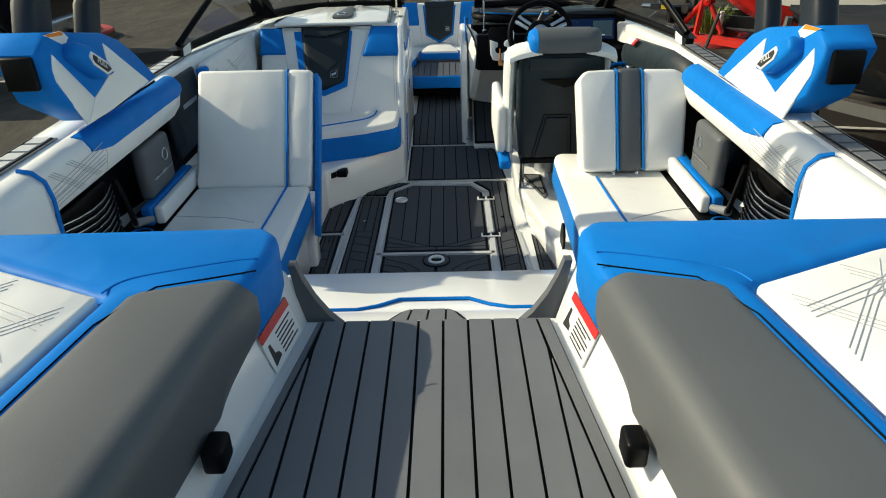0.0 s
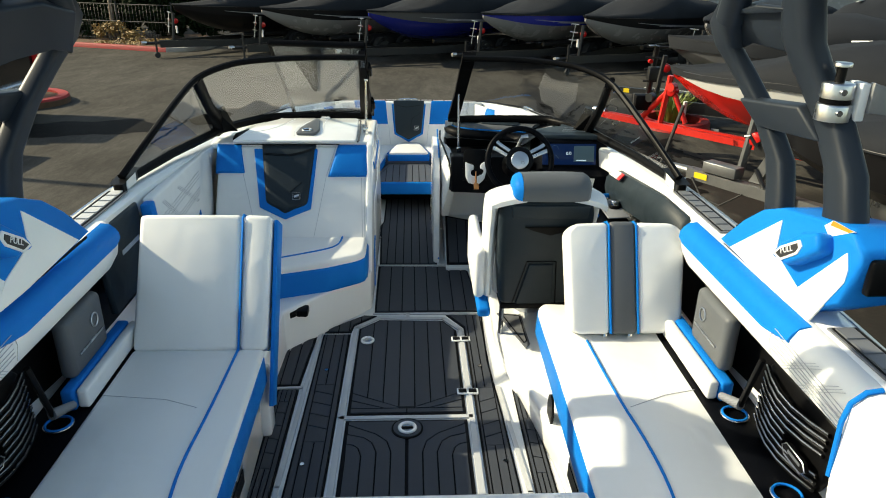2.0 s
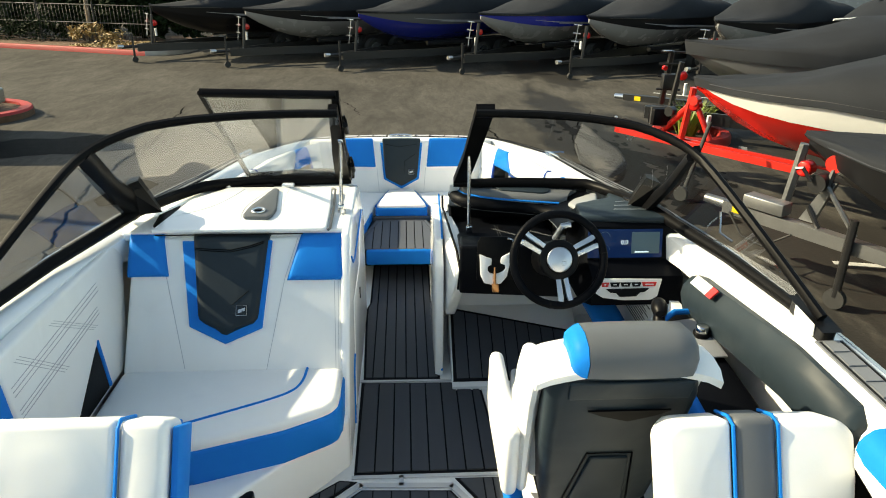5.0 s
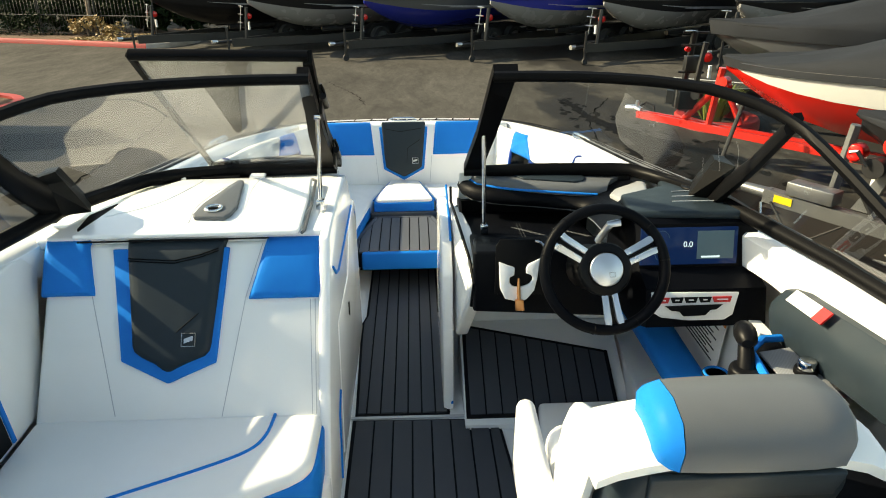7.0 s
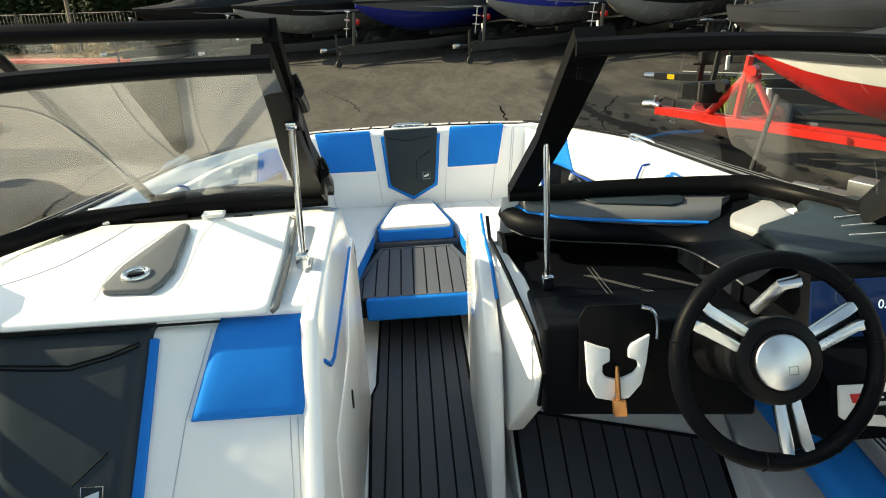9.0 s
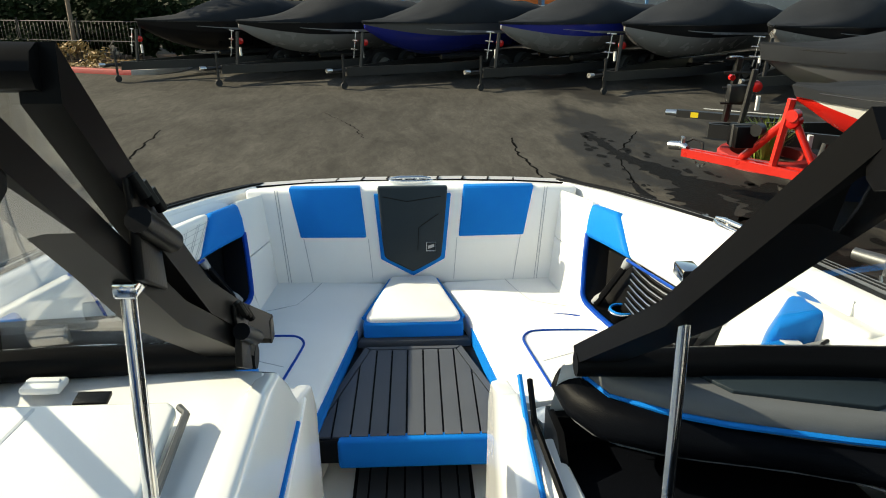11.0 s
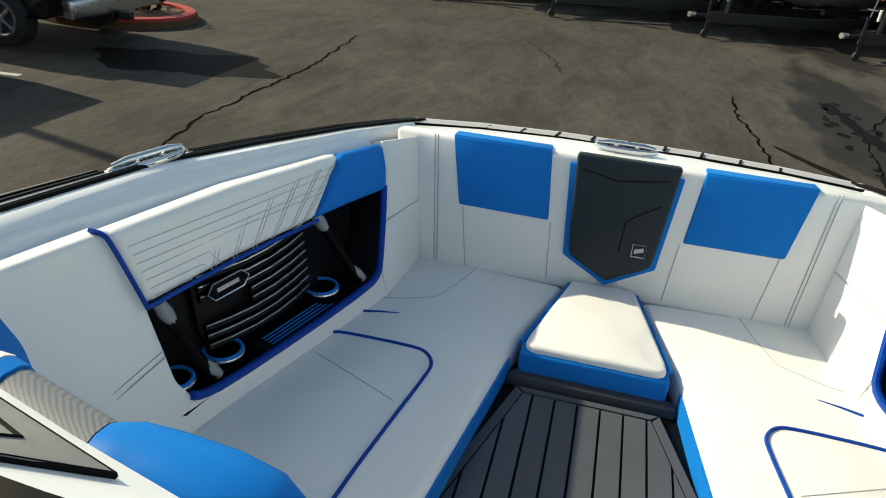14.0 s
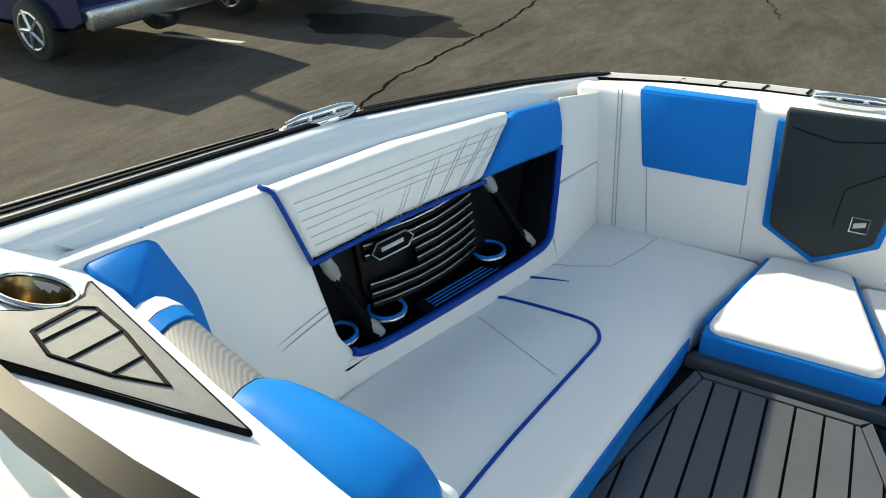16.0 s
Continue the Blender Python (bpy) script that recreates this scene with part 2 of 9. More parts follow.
def rounded(pts, n=2):
    """The line pts with its corners cut n times over."""
    pts = [Vector(p) for p in pts]
    for _ in range(n):
        out = [pts[0]]
        for a, b in zip(pts, pts[1:]):
            out += [a * 0.75 + b * 0.25, a * 0.25 + b * 0.75]
        pts = out + [pts[-1]]
    return pts


BASE = {}


def thing(name, at=(0, 0, 0), label="", category="", group="", kind=""):
    ob = new(name)
    ob.location = at
    ob.empty_display_size = 0.1
    BASE[ob] = Vector(at)
    return tagged(ob, label, category, group, kind)


def part(name, bm, mat, parent=None, label="", smooth=45):
    if smooth:
        soften(bm, smooth)
    me = bpy.data.meshes.new(name)
    bm.to_mesh(me)
    bm.free()
    me.materials.append(mat)
    ob = new(name, me)
    if parent is not None:
        ob.parent = parent
        ob.matrix_parent_inverse = Matrix.Translation(-BASE.get(parent, Vector()))
    if label:
        ob["label"] = label
    return ob


def solo(name, bm, mat, label, category, group="", kind="", smooth=45):
    return tagged(part(name, bm, mat, smooth=smooth), label, category, group, kind)


def text_part(name, body, size, m, mat, parent, label=""):
    """Lettering in the built-in font, as a thin mesh at the pose m."""
    cu = bpy.data.curves.new(name, "FONT")
    cu.body, cu.size, cu.extrude = body, size, 0.0006
    cu.align_x, cu.align_y = "CENTER", "CENTER"
    tmp = bpy.data.objects.new(name, cu)
    me = bpy.data.meshes.new_from_object(tmp)
    bpy.data.objects.remove(tmp)
    me.transform(m)
    bm = bmesh.new()
    bm.from_mesh(me)
    return part(name, bm, mat, parent, label, smooth=0)


class Face:
    """A flat face in space: o its origin, u and v its two ways."""

    def __init__(self, o, u, v):
        self.o, self.u = Vector(o), Vector(u).normalized()
        self.n = self.u.cross(Vector(v)).normalized()
        self.v = self.n.cross(self.u)

    def at(self, a, b, h=0.0):
        return self.o + self.u * a + self.v * b + self.n * h

    def plate(self, poly, th=0.004, h=0.0, bev=0.0, seg=2):
        """A plate of thickness th that stands h + th over the face."""
        return slab([self.at(a, b, h + th) for a, b in poly], th + 0.002, bev, seg)

    def line(self, poly, r=0.0015, h=0.0, n=4):
        return tube([self.at(a, b, h) for a, b in poly], r, n)

    def place(self, a, b, h=0.0):
        m = Matrix((self.u, self.v, self.n)).transposed().to_4x4()
        m.translation = self.at(a, b, h)
        return m


def planks(face, poly, w, gap, mat, parent, along="v", th=0.006, name="plank", margin=0.0, h=0.0):
    """Strips of width w cut to the convex outline poly, one object a strip."""
    k = 0 if along == "v" else 1
    lo, hi = min(p[k] for p in poly), max(p[k] for p in poly)
    count = max(1, round((hi - lo) / w))
    w = (hi - lo) / count
    for i in range(count):
        a, b = lo + i * w + gap / 2, lo + (i + 1) * w - gap / 2
        q = clip(clip(poly, k, a, 1), k, b, -1)
        if len(q) >= 3:
            part(name, face.plate(q, th, h), mat, parent, smooth=0)


def clip(poly, k, c, s):
    """The part of a convex polygon with coordinate k above (s 1) or below (s -1) c."""
    out = []
    for p, q in zip(poly, poly[1:] + poly[:1]):
        a, b = (p[k] - c) * s, (q[k] - c) * s
        if a >= 0:
            out.append(p)
        if (a > 0 > b) or (a < 0 < b):
            t = a / (a - b)
            out.append((p[0] + (q[0] - p[0]) * t, p[1] + (q[1] - p[1]) * t))
    return out


# ---- the boat's shell ----
GUN = [  # y, inner half-width, outer half-width, height of the gunwale
    (-0.10, 1.10, 1.22, 0.86), (0.60, 1.15, 1.27, 0.865), (1.40, 1.19, 1.31, 0.87), (2.20, 1.215, 1.345, 0.875),
    (2.90, 1.22, 1.36, 0.875), (3.45, 1.21, 1.36, 0.868), (4.20, 1.16, 1.33, 0.85), (4.80, 1.07, 1.25, 0.825),
    (5.35, 0.985, 1.125, 0.79), (5.70, 0.945, 1.065, 0.765), (5.97, 0.915, 1.01, 0.745), (6.25, 0.83, 0.925, 0.715),
    (6.55, 0.735, 0.82, 0.68), (6.80, 0.645, 0.715, 0.645), (6.88, 0.61, 0.665, 0.632),
]


def gun(y):
    for a, b in zip(GUN, GUN[1:]):
        if y <= b[0]:
            t = (y - a[0]) / (b[0] - a[0])
            return [a[i] + (b[i] - a[i]) * t for i in (1, 2, 3)]
    return list(GUN[-1][1:])


def hull_mesh():
    rings = []
    for y, xi, xo, z in GUN + [(7.0, 0.25, 0.35, 0.62), (7.04, 0.04, 0.08, 0.615)]:
        k = max(0.0, (y - 4.6) / 2.4)
        keel = -0.78 + 0.9 * k ** 2.2
        o = [(-xo, z - 0.05), (-xo * 1.0, z - 0.20), (-xo * (0.93 - 0.1 * k), 0.15 + 0.2 * k), (-xo * (0.86 - 0.2 * k), -0.38 + 0.75 * k ** 2), (0.0, keel)]
        full = o + [(-a, b) for a, b in reversed(o[:-1])]
        inner = [(a * 0.965, b + (0.03 if abs(a) < 1e-6 else 0.0)) for a, b in full]
        rings.append([(a, y, b) for a, b in full] + [(a, y, b) for a, b in reversed(inner)])
    return loft(rings)


boat_hull = thing("boat_hull", (0, 3.0, -0.78), "white fibreglass wakeboard boat hull standing on a trailer", "boat hull", kind="structure")
part("hull_shell", hull_mesh(), GEL_W, boat_hull)


def gunwale(s):
    rings = []
    for y, xi, xo, z in GUN:
        sec = [(xi, z - 0.11), (xi - 0.004, z - 0.012), (xi + 0.008, z), (xo - 0.02, z + 0.002), (xo, z - 0.012), (xo + 0.012, z - 0.055), (xo - 0.02, z - 0.06), (xi + 0.03, z - 0.11)]
        rings.append([(s * a, y, b) for a, b in sec])
    return loft(rings)


for s in (-1, 1):
    part("gunwale", gunwale(s), GEL_W, boat_hull)
    part("rub_rail", tube([(s * (o + 0.012), y, z - 0.03) for y, i, o, z in GUN], 0.016, 6), ALU, boat_hull, "bright metal rub rail")
    part("gunwale_seam", tube([(s * (i + (o - i) * 0.45), y, z + 0.002) for y, i, o, z in GUN if y > 4.6], 0.008, 6, flat=1.0), BLACK_S, boat_hull, "black seam strip")
    for lo, hi in ((4.25, 5.86), (6.08, 7.0)):
        ys = [lo + (min(hi, 6.86) - lo) * k / 10 for k in range(11)]
        inn = [(s * (gun(y)[0] + (gun(y)[1] - gun(y)[0]) * 0.52), y, gun(y)[2] + 0.006) for y in ys]
        outer = [(s * (gun(y)[1] - 0.012), y, gun(y)[2] + 0.006) for y in ys]
        part("gunwale_tread", slab(inn + outer[::-1], 0.008), MAT_M, boat_hull, "grey foam tread strip")
        for k in (0.36, 0.70):
            part("tread_groove", tube([Vector(a) * (1 - k) + Vector(b) * k + Vector((0, 0, 0.001)) for a, b in zip(inn, outer)], 0.003, 4), MAT_B, boat_hull, "black groove")

# bow cap: the strip behind the front backrest
BOWF = [(-0.66, 6.885, 0.634), (-0.45, 6.955, 0.628), (-0.2, 6.995, 0.624), (0.0, 7.0, 0.622), (0.2, 6.995, 0.624), (0.45, 6.955, 0.628), (0.66, 6.885, 0.634)]
BOWI = [(-0.615, 6.70, 0.64), (-0.45, 6.72, 0.64), (-0.2, 6.735, 0.64), (0.0, 6.74, 0.64), (0.2, 6.735, 0.64), (0.45, 6.72, 0.64), (0.615, 6.70, 0.64)]
part("bow_cap", slab([*BOWI[::-1], *BOWF], 0.10, 0.012), GEL_W, boat_hull)
part("rub_rail", tube([(x, y + 0.012, z - 0.03) for x, y, z in BOWF], 0.016, 6), ALU, boat_hull, "bright metal rub rail")
part("gunwale_seam", tube([(x, y - 0.075, z + 0.004) for x, y, z in BOWF], 0.007, 6), BLACK_S, boat_hull, "black seam strip")
mid = lambda k, dz: [Vector((x, y - k, z + dz)) for x, y, z in BOWF]
part("bow_tread", slab([*mid(0.066, 0.004)[::-1], *mid(0.010, 0.004)], 0.010, 0.002), GEL_G, boat_hull, "pale grey non-slip strip")
for i in range(11):
    a = -0.55 + i * 0.11
    yy = 6.999 - 0.25 * a * a
    part("bow_slot", slab([(a, yy - 0.058, 0.634), (a + 0.008, yy - 0.058, 0.634), (a + 0.016, yy - 0.018, 0.634), (a + 0.008, yy - 0.018, 0.634)], 0.004), MAT_B, boat_hull, "short black slot")



def cleat(m):
    bar = tube([m @ Vector(p) for p in ((-0.085, 0, 0.010), (-0.05, 0, 0.014), (0.05, 0, 0.014), (0.085, 0, 0.010))], [0.005, 0.008, 0.008, 0.005], 10)
    plate = slab([m @ Vector((0.095 * math.cos(a), 0.024 * math.sin(a), 0.006)) for a in (2 * math.pi * i / 20 for i in range(20))], 0.012, 0.003)
    posts = [tube([m @ Vector((x, 0, 0.0)), m @ Vector((x, 0, 0.014))], 0.009, 8) for x in (-0.03, 0.03)]
    ob = thing("cleat", m.translation, "polished steel mooring cleat on the gunwale", "cleat", "mooring cleats")
    part("base_plate", plate, STEEL, ob)
    part("horn", merged(bar, *posts), STEEL, ob)


cleat(pose(-0.972, 5.965, 0.752, 0, 0, 73))
cleat(pose(0.972, 5.90, 0.752, 0, 0, 107))
cleat(pose(0.0, 6.86, 0.645, 0, 0, 0))

# ---- floors ----
cockpit_floor = thing("cockpit_floor", (0, 3.8, -0.012), "white moulded cockpit floor with dark grey foam decking", "floor", kind="structure")
FLO = Face((0, 0, 0), (1, 0, 0), (0, 1, 0))
part("floor_pan", box(-1.2, 1.2, 1.5, 5.98, -0.05, -0.012), GEL_D, cockpit_floor)


def floor_mat(poly, w, along="v", base=True):
    if base:
        part("mat_base", FLO.plate(poly, 0.006, -0.014), MAT_B, cockpit_floor, "black foam backing")
    planks(FLO, inset(poly, 0.012), w, 0.007, MAT_D, cockpit_floor, along, 0.006, h=-0.008)


def inset(poly, d):
    """A convex counter-clockwise polygon moved in by d on all sides."""
    n = len(poly)
    out = []
    for i in range(n):
        p, q, r = Vector(poly[i - 1]), Vector(poly[i]), Vector(poly[(i + 1) % n])
        a, b = (q - p).normalized(), (r - q).normalized()
        na, nb = Vector((-a.y, a.x)), Vector((-b.y, b.x))
        m = na + nb
        m = m / max(0.3, m.dot(na))
        out.append(tuple(q + m * d))
    return out


def pale_line(pts, w=0.02):
    """A flat pale strip between the mats."""
    for p, q in zip(pts, pts[1:]):
        p, q = Vector(p), Vector(q)
        d = (q - p).normalized()
        n = Vector((-d.y, d.x)) * w / 2
        p, q = p - d * w * 0.2, q + d * w * 0.2
        part("pale_strip", FLO.plate([tuple(p - n), tuple(q - n), tuple(q + n), tuple(p + n)], 0.004, -0.008), MAT_S, cockpit_floor, "pale grey groove strip", smooth=0)


HATCH = [(-0.262, 2.945), (0.268, 2.945), (0.268, 3.69), (0.20, 3.80), (-0.15, 3.815), (-0.258, 3.715)]
part("mat_base", FLO.plate(HATCH, 0.006, -0.014), MAT_B, cockpit_floor, "black foam backing")
HT = inset(HATCH, 0.012)
FOOT = lambda x: 2.998 + 0.52 * max(0.0, abs(x - 0.003) - 0.04)  # the boards end on a shallow V
for i in range(7):
    a, b = -0.25 + i * 0.0723 + 0.003, -0.25 + (i + 1) * 0.0723 - 0.003
    q = clip(clip(HT, 0, a, 1), 0, b, -1)
    q = clip(q, 1, max(FOOT(a), FOOT(b)), 1)
    lo = min(y for x, y in q)
    q = [(x, FOOT(x) if abs(y - lo) < 1e-6 else y) for x, y in q]
    part("plank", FLO.plate(q, 0.006, -0.008), MAT_D, cockpit_floor, smooth=0)
for s in (-1, 1):  # two wedge boards a side at the foot of the hatch
    for q in ([(0.003 + s * 0.035, 2.990), (0.003 + s * 0.249, 3.100), (0.003 + s * 0.249, 3.050), (0.003 + s * 0.10, 2.990)], [(0.003 + s * 0.118, 2.990), (0.003 + s * 0.249, 3.041), (0.003 + s * 0.249, 2.990)], [(0.003 + s * 0.003, 2.983), (0.003 + s * 0.249, 2.983), (0.003 + s * 0.249, 2.957), (0.003 + s * 0.003, 2.957)]):
        part("plank", FLO.plate(q[::-1] if s > 0 else q, 0.006, -0.008), MAT_D, cockpit_floor, smooth=0)
AFT = [(-0.262, 1.95), (0.268, 1.95), (0.268, 2.905), (-0.262, 2.905)]
part("mat_base", FLO.plate(AFT, 0.006, -0.014), MAT_B, cockpit_floor, "black foam backing")


def shifted(pts, d):
    """A plan line moved d to its left."""
    out = []
    for i, p in enumerate(pts):
        a, b = Vector(pts[max(0, i - 1)]), Vector(pts[min(len(pts) - 1, i + 1)])
        t = (b - a).normalized()
        out.append((p[0] - t.y * d, p[1] + t.x * d))
    return out


BENDS = [[(-0.25, 2.893), (-0.02, 2.893), (-0.004, 2.89), (-0.004, 2.70), (-0.004, 1.96)], [(-0.25, 2.868), (-0.13, 2.805), (-0.082, 2.755), (-0.065, 2.69), (-0.065, 1.96)],
         [(-0.25, 2.805), (-0.18, 2.782), (-0.145, 2.75), (-0.125, 2.69), (-0.125, 1.96)], [(-0.25, 2.742), (-0.222, 2.735), (-0.20, 2.715), (-0.186, 2.67), (-0.186, 1.96)], [(-0.25, 2.66), (-0.25, 2.64), (-0.25, 2.62), (-0.25, 2.6), (-0.25, 1.96)]]
for p, q in zip(BENDS, BENDS[1:]):  # boards that bend outwards round the floor latch
    ring = shifted(p, -0.0032) + shifted(q, 0.0032)[::-1]
    part("plank", FLO.plate([(0.004 + x, y) for x, y in ring][::-1], 0.006, -0.008), MAT_D, cockpit_floor, smooth=0)
    part("plank", FLO.plate([(0.004 - x, y) for x, y in ring], 0.006, -0.008), MAT_D, cockpit_floor, smooth=0)


def ladder_mat(poly, xa, xb, y0, y1, n, lean):
    """A side mat: border boards with short slanting boards between them."""
    part("mat_base", FLO.plate(poly, 0.006, -0.014), MAT_B, cockpit_floor, "black foam backing")
    inn = inset(poly, 0.010)
    x0, x1 = min(p[0] for p in inn), max(p[0] for p in inn)
    for a, b in ((x0, xa), (xb, x1)):
        q = clip(clip(inn, 0, a + 0.003, 1), 0, b - 0.003, -1)
        if len(q) > 2:
            part("plank", FLO.plate(q, 0.006, -0.008), MAT_D, cockpit_floor, smooth=0)
    core = clip(clip(inn, 0, xa + 0.003, 1), 0, xb - 0.003, -1)
    for c, k in ((y0, -1), (y1, 1)):
        end = clip(core, 1, c, k)
        m = (xa + xb) / 2
        for q in (clip(end, 0, m - 0.003, -1), clip(end, 0, m + 0.003, 1)):
            if len(q) > 2:
                part("plank", FLO.plate(q, 0.006, -0.008), MAT_D, cockpit_floor, smooth=0)
    h = (y1 - y0) / n
    for i in range(n):
        a, b = y0 + i * h + 0.003, y0 + (i + 1) * h - 0.003
        q = [(xa + 0.003, a + (lean if 0 < i else 0)), (xb - 0.003, a), (xb - 0.003, b), (xa + 0.003, b + (lean if i < n - 1 else 0))]
        part("plank", FLO.plate(q, 0.006, -0.008), MAT_D, cockpit_floor, smooth=0)


pale_line([(-0.285, 1.95), (-0.283, 2.925), (-0.275, 3.73), (-0.155, 3.84), (0.205, 3.825), (0.29, 3.70), (0.29, 1.95)], 0.026)
pale_line([(-0.283, 2.925), (0.29, 2.925)], 0.022)
pale_line([(0.005, 3.835), (0.005, 3.885)], 0.018)
pale_line([(-0.19, 3.885), (0.435, 3.885)], 0.018)
pale_line([(-0.488, 1.95), (-0.488, 2.5), (-0.46, 3.70)], 0.02)
pale_line([(0.474, 1.95), (0.474, 2.45), (0.43, 3.15)], 0.02)
pale_line([(-0.62, 3.16), (-0.49, 3.165)], 0.014)
ladder_mat([(-0.47, 1.95), (-0.31, 1.95), (-0.30, 3.66), (-0.445, 3.66)], -0.425, -0.335, 2.76, 3.18, 5, 0.03)
floor_mat([(-0.44, 3.675), (-0.30, 3.675), (-0.285, 3.75), (-0.17, 3.862), (-0.24, 3.872), (-0.43, 3.72)], 0.06)
ladder_mat([(-0.60, 1.95), (-0.505, 1.95), (-0.50, 3.15), (-0.60, 3.15)], -0.575, -0.53, 2.6, 3.05, 5, 0.01)
floor_mat([(-0.66, 3.175), (-0.50, 3.175), (-0.475, 3.64), (-0.585, 3.56), (-0.66, 3.45)], 0.05)
ladder_mat([(0.315, 1.95), (0.455, 1.95), (0.43, 2.9), (0.41, 3.38), (0.415, 3.60), (0.425, 3.868), (0.22, 3.868), (0.31, 3.72)], 0.332, 0.408, 2.72, 3.14, 5, -0.03)
ladder_mat([(0.49, 1.95), (0.585, 1.95), (0.575, 2.90), (0.497, 3.13)], 0.515, 0.555, 2.55, 2.9, 4, 0.01)
floor_mat([(-0.185, 3.902), (0.43, 3.902), (0.385, 4.535), (-0.19, 4.548)], 0.072)
pale_line([(-0.2, 4.56), (0.4, 4.553)], 0.014)
floor_mat([(-0.182, 4.575), (0.195, 4.57), (0.205, 5.30), (0.185, 5.38), (0.185, 5.93), (-0.185, 5.93), (-0.185, 5.38), (-0.205, 5.30)], 0.056)

drain_cover = thing("floor_drain", (0.006, 2.838, 0), "round white-ringed floor latch in the foam decking", "floor latch")
part("ring", torus((0.006, 2.838, 0.004), (0, 0, 1), 0.034, 0.008, 28, 8), GEL_W, drain_cover)
part("cup", disc((0.006, 2.838, 0.001), (0, 0, 1), 0.03, 0.006), STEEL, drain_cover, "steel dish")
part("pull", box(-0.018, 0.030, 2.832, 2.846, 0.0, 0.008, 0.002), BLACK, drain_cover, "black pull")
part("surround", disc((0.006, 2.838, -0.003), (0, 0, 1), 0.068, 0.010, 32), MAT_B, drain_cover, "black joint ring")
part("collar", disc((0.006, 2.838, -0.001), (0, 0, 1), 0.060, 0.010, 32), MAT_D, drain_cover, "dark foam ring")
hatch_latch = thing("hatch_latch", (-0.205, 3.575, 0), "oval white hatch latch set in the foam decking", "hatch latch")
part("ring", torus((-0.205, 3.575, 0.004), (0, 0, 1), 0.030, 0.007, 28, 8), GEL_W, hatch_latch)
part("pull", disc((-0.205, 3.575, 0.002), (0, 0, 1), 0.023, 0.008), STEEL, hatch_latch)
for y in (3.585, 3.105):
    h = part("hatch_hinge", box(0.235, 0.335, y - 0.022, y + 0.022, -0.004, 0.004, 0.003), GEL_W, cockpit_floor, "white-rimmed black hatch hinge")
    part("leaf", box(0.243, 0.280, y - 0.015, y + 0.015, 0.0, 0.007, 0.002), BLACK, h)
    part("leaf", box(0.290, 0.327, y - 0.015, y + 0.015, 0.0, 0.007, 0.002), BLACK, h)
for x, y in ((-0.39, 3.30), (-0.41, 2.62), (0.36, 3.32), (0.40, 2.62)):
    solo("deck_screw_cap", disc((x, y, 0.0), (0, 0, 1), 0.009, 0.006, 12), STEEL, "small steel screw cap in the foam decking", "screw cap", "deck screw caps")

# ---- transom walkway and rear step ----
WK = 0.655
walkway = thing("transom_walkway", (0, 0.7, 0.5), "grey foam planked walkway between the sunpads", "walkway", kind="structure")
WKF = Face((0, 0, WK), (1, 0, 0), (0, 1, 0))
part("deck", box(-0.46, 0.50, -0.35, 1.335, WK - 0.16, WK - 0.012), GEL_D, walkway)
WKP = [(-0.475, -0.30), (0.50, -0.30), (0.318, 1.325), (-0.25, 1.325)]
part("mat_base", WKF.plate(WKP, 0.006, -0.012), MAT_B, walkway, "black foam backing")
LEFT_SEAM, RIGHT_SEAM = lambda y: -0.232 - 0.115 * (1.343 - y), lambda y: 0.284 + 0.117 * (1.326 - y)
for i in range(9):  # straight boards, the outermost cut by the slanting side seams
    a, b = -0.241 + i * 0.0597 + 0.0032, -0.241 + (i + 1) * 0.0597 - 0.0032
    q = [(a, -0.29), (b, -0.29), (b, 1.318), (a, 1.318)]
    if i == 0:
        q = [(a, -0.29), (b, -0.29), (b, 1.318), (LEFT_SEAM(1.318) + 0.004, 1.318), (a, 1.20)]
    if i == 8:
        q = [(a, -0.29), (b, -0.29), (b, 1.19), (RIGHT_SEAM(1.318) - 0.004, 1.318), (a, 1.318)]
    part("plank", WKF.plate(q, 0.007, -0.006), MAT_L, walkway, smooth=0)
for q in ([(-0.2445, -0.29), (-0.2445, 1.17), (LEFT_SEAM(1.17) + 0.004, 1.17), (LEFT_SEAM(-0.29) + 0.004, -0.29)], [(0.2995, -0.29), (RIGHT_SEAM(-0.29) - 0.004, -0.29), (RIGHT_SEAM(1.155) - 0.004, 1.155), (0.2995, 1.155)],
          [(LEFT_SEAM(-0.29) - 0.003, -0.29), (LEFT_SEAM(1.318) - 0.003, 1.318), (-0.247, 1.318), (-0.467, -0.29)], [(RIGHT_SEAM(-0.29) + 0.003, -0.29), (0.494, -0.29), (0.314, 1.318), (RIGHT_SEAM(1.318) + 0.003, 1.318)]):
    part("plank", WKF.plate(q, 0.007, -0.006), MAT_L, walkway, smooth=0)

rear_step = thing("rear_step", (0, 1.7, 0), "white moulded step with blue piping behind the cockpit", "step", kind="structure")
SL = [(1.33, 0.625), (1.60, 0.50), (1.64, 0.492), (1.98, 0.42), (2.005, 0.39), (1.97, -0.012), (1.33, -0.012)]
part("step_body", slab([(-0.53, y, z) for y, z in SL], 1.07, 0.012), GEL_W, rear_step)
SLF = Face((0.02, 1.35, 0.618), (1, 0, 0), (0, 0.27, -0.125))
pp = [(-0.118, 0.0), (0.105, 0.0), (0.075, 0.20), (0.055, 0.262), (-0.068, 0.262), (-0.088, 0.20)]
part("tread_pad", SLF.plate(pp, 0.005, 0.0), MAT_B, rear_step, "black foam backing")
planks(SLF, inset(pp, 0.012), 0.045, 0.006, MAT_L, rear_step, h=0.003, th=0.006)
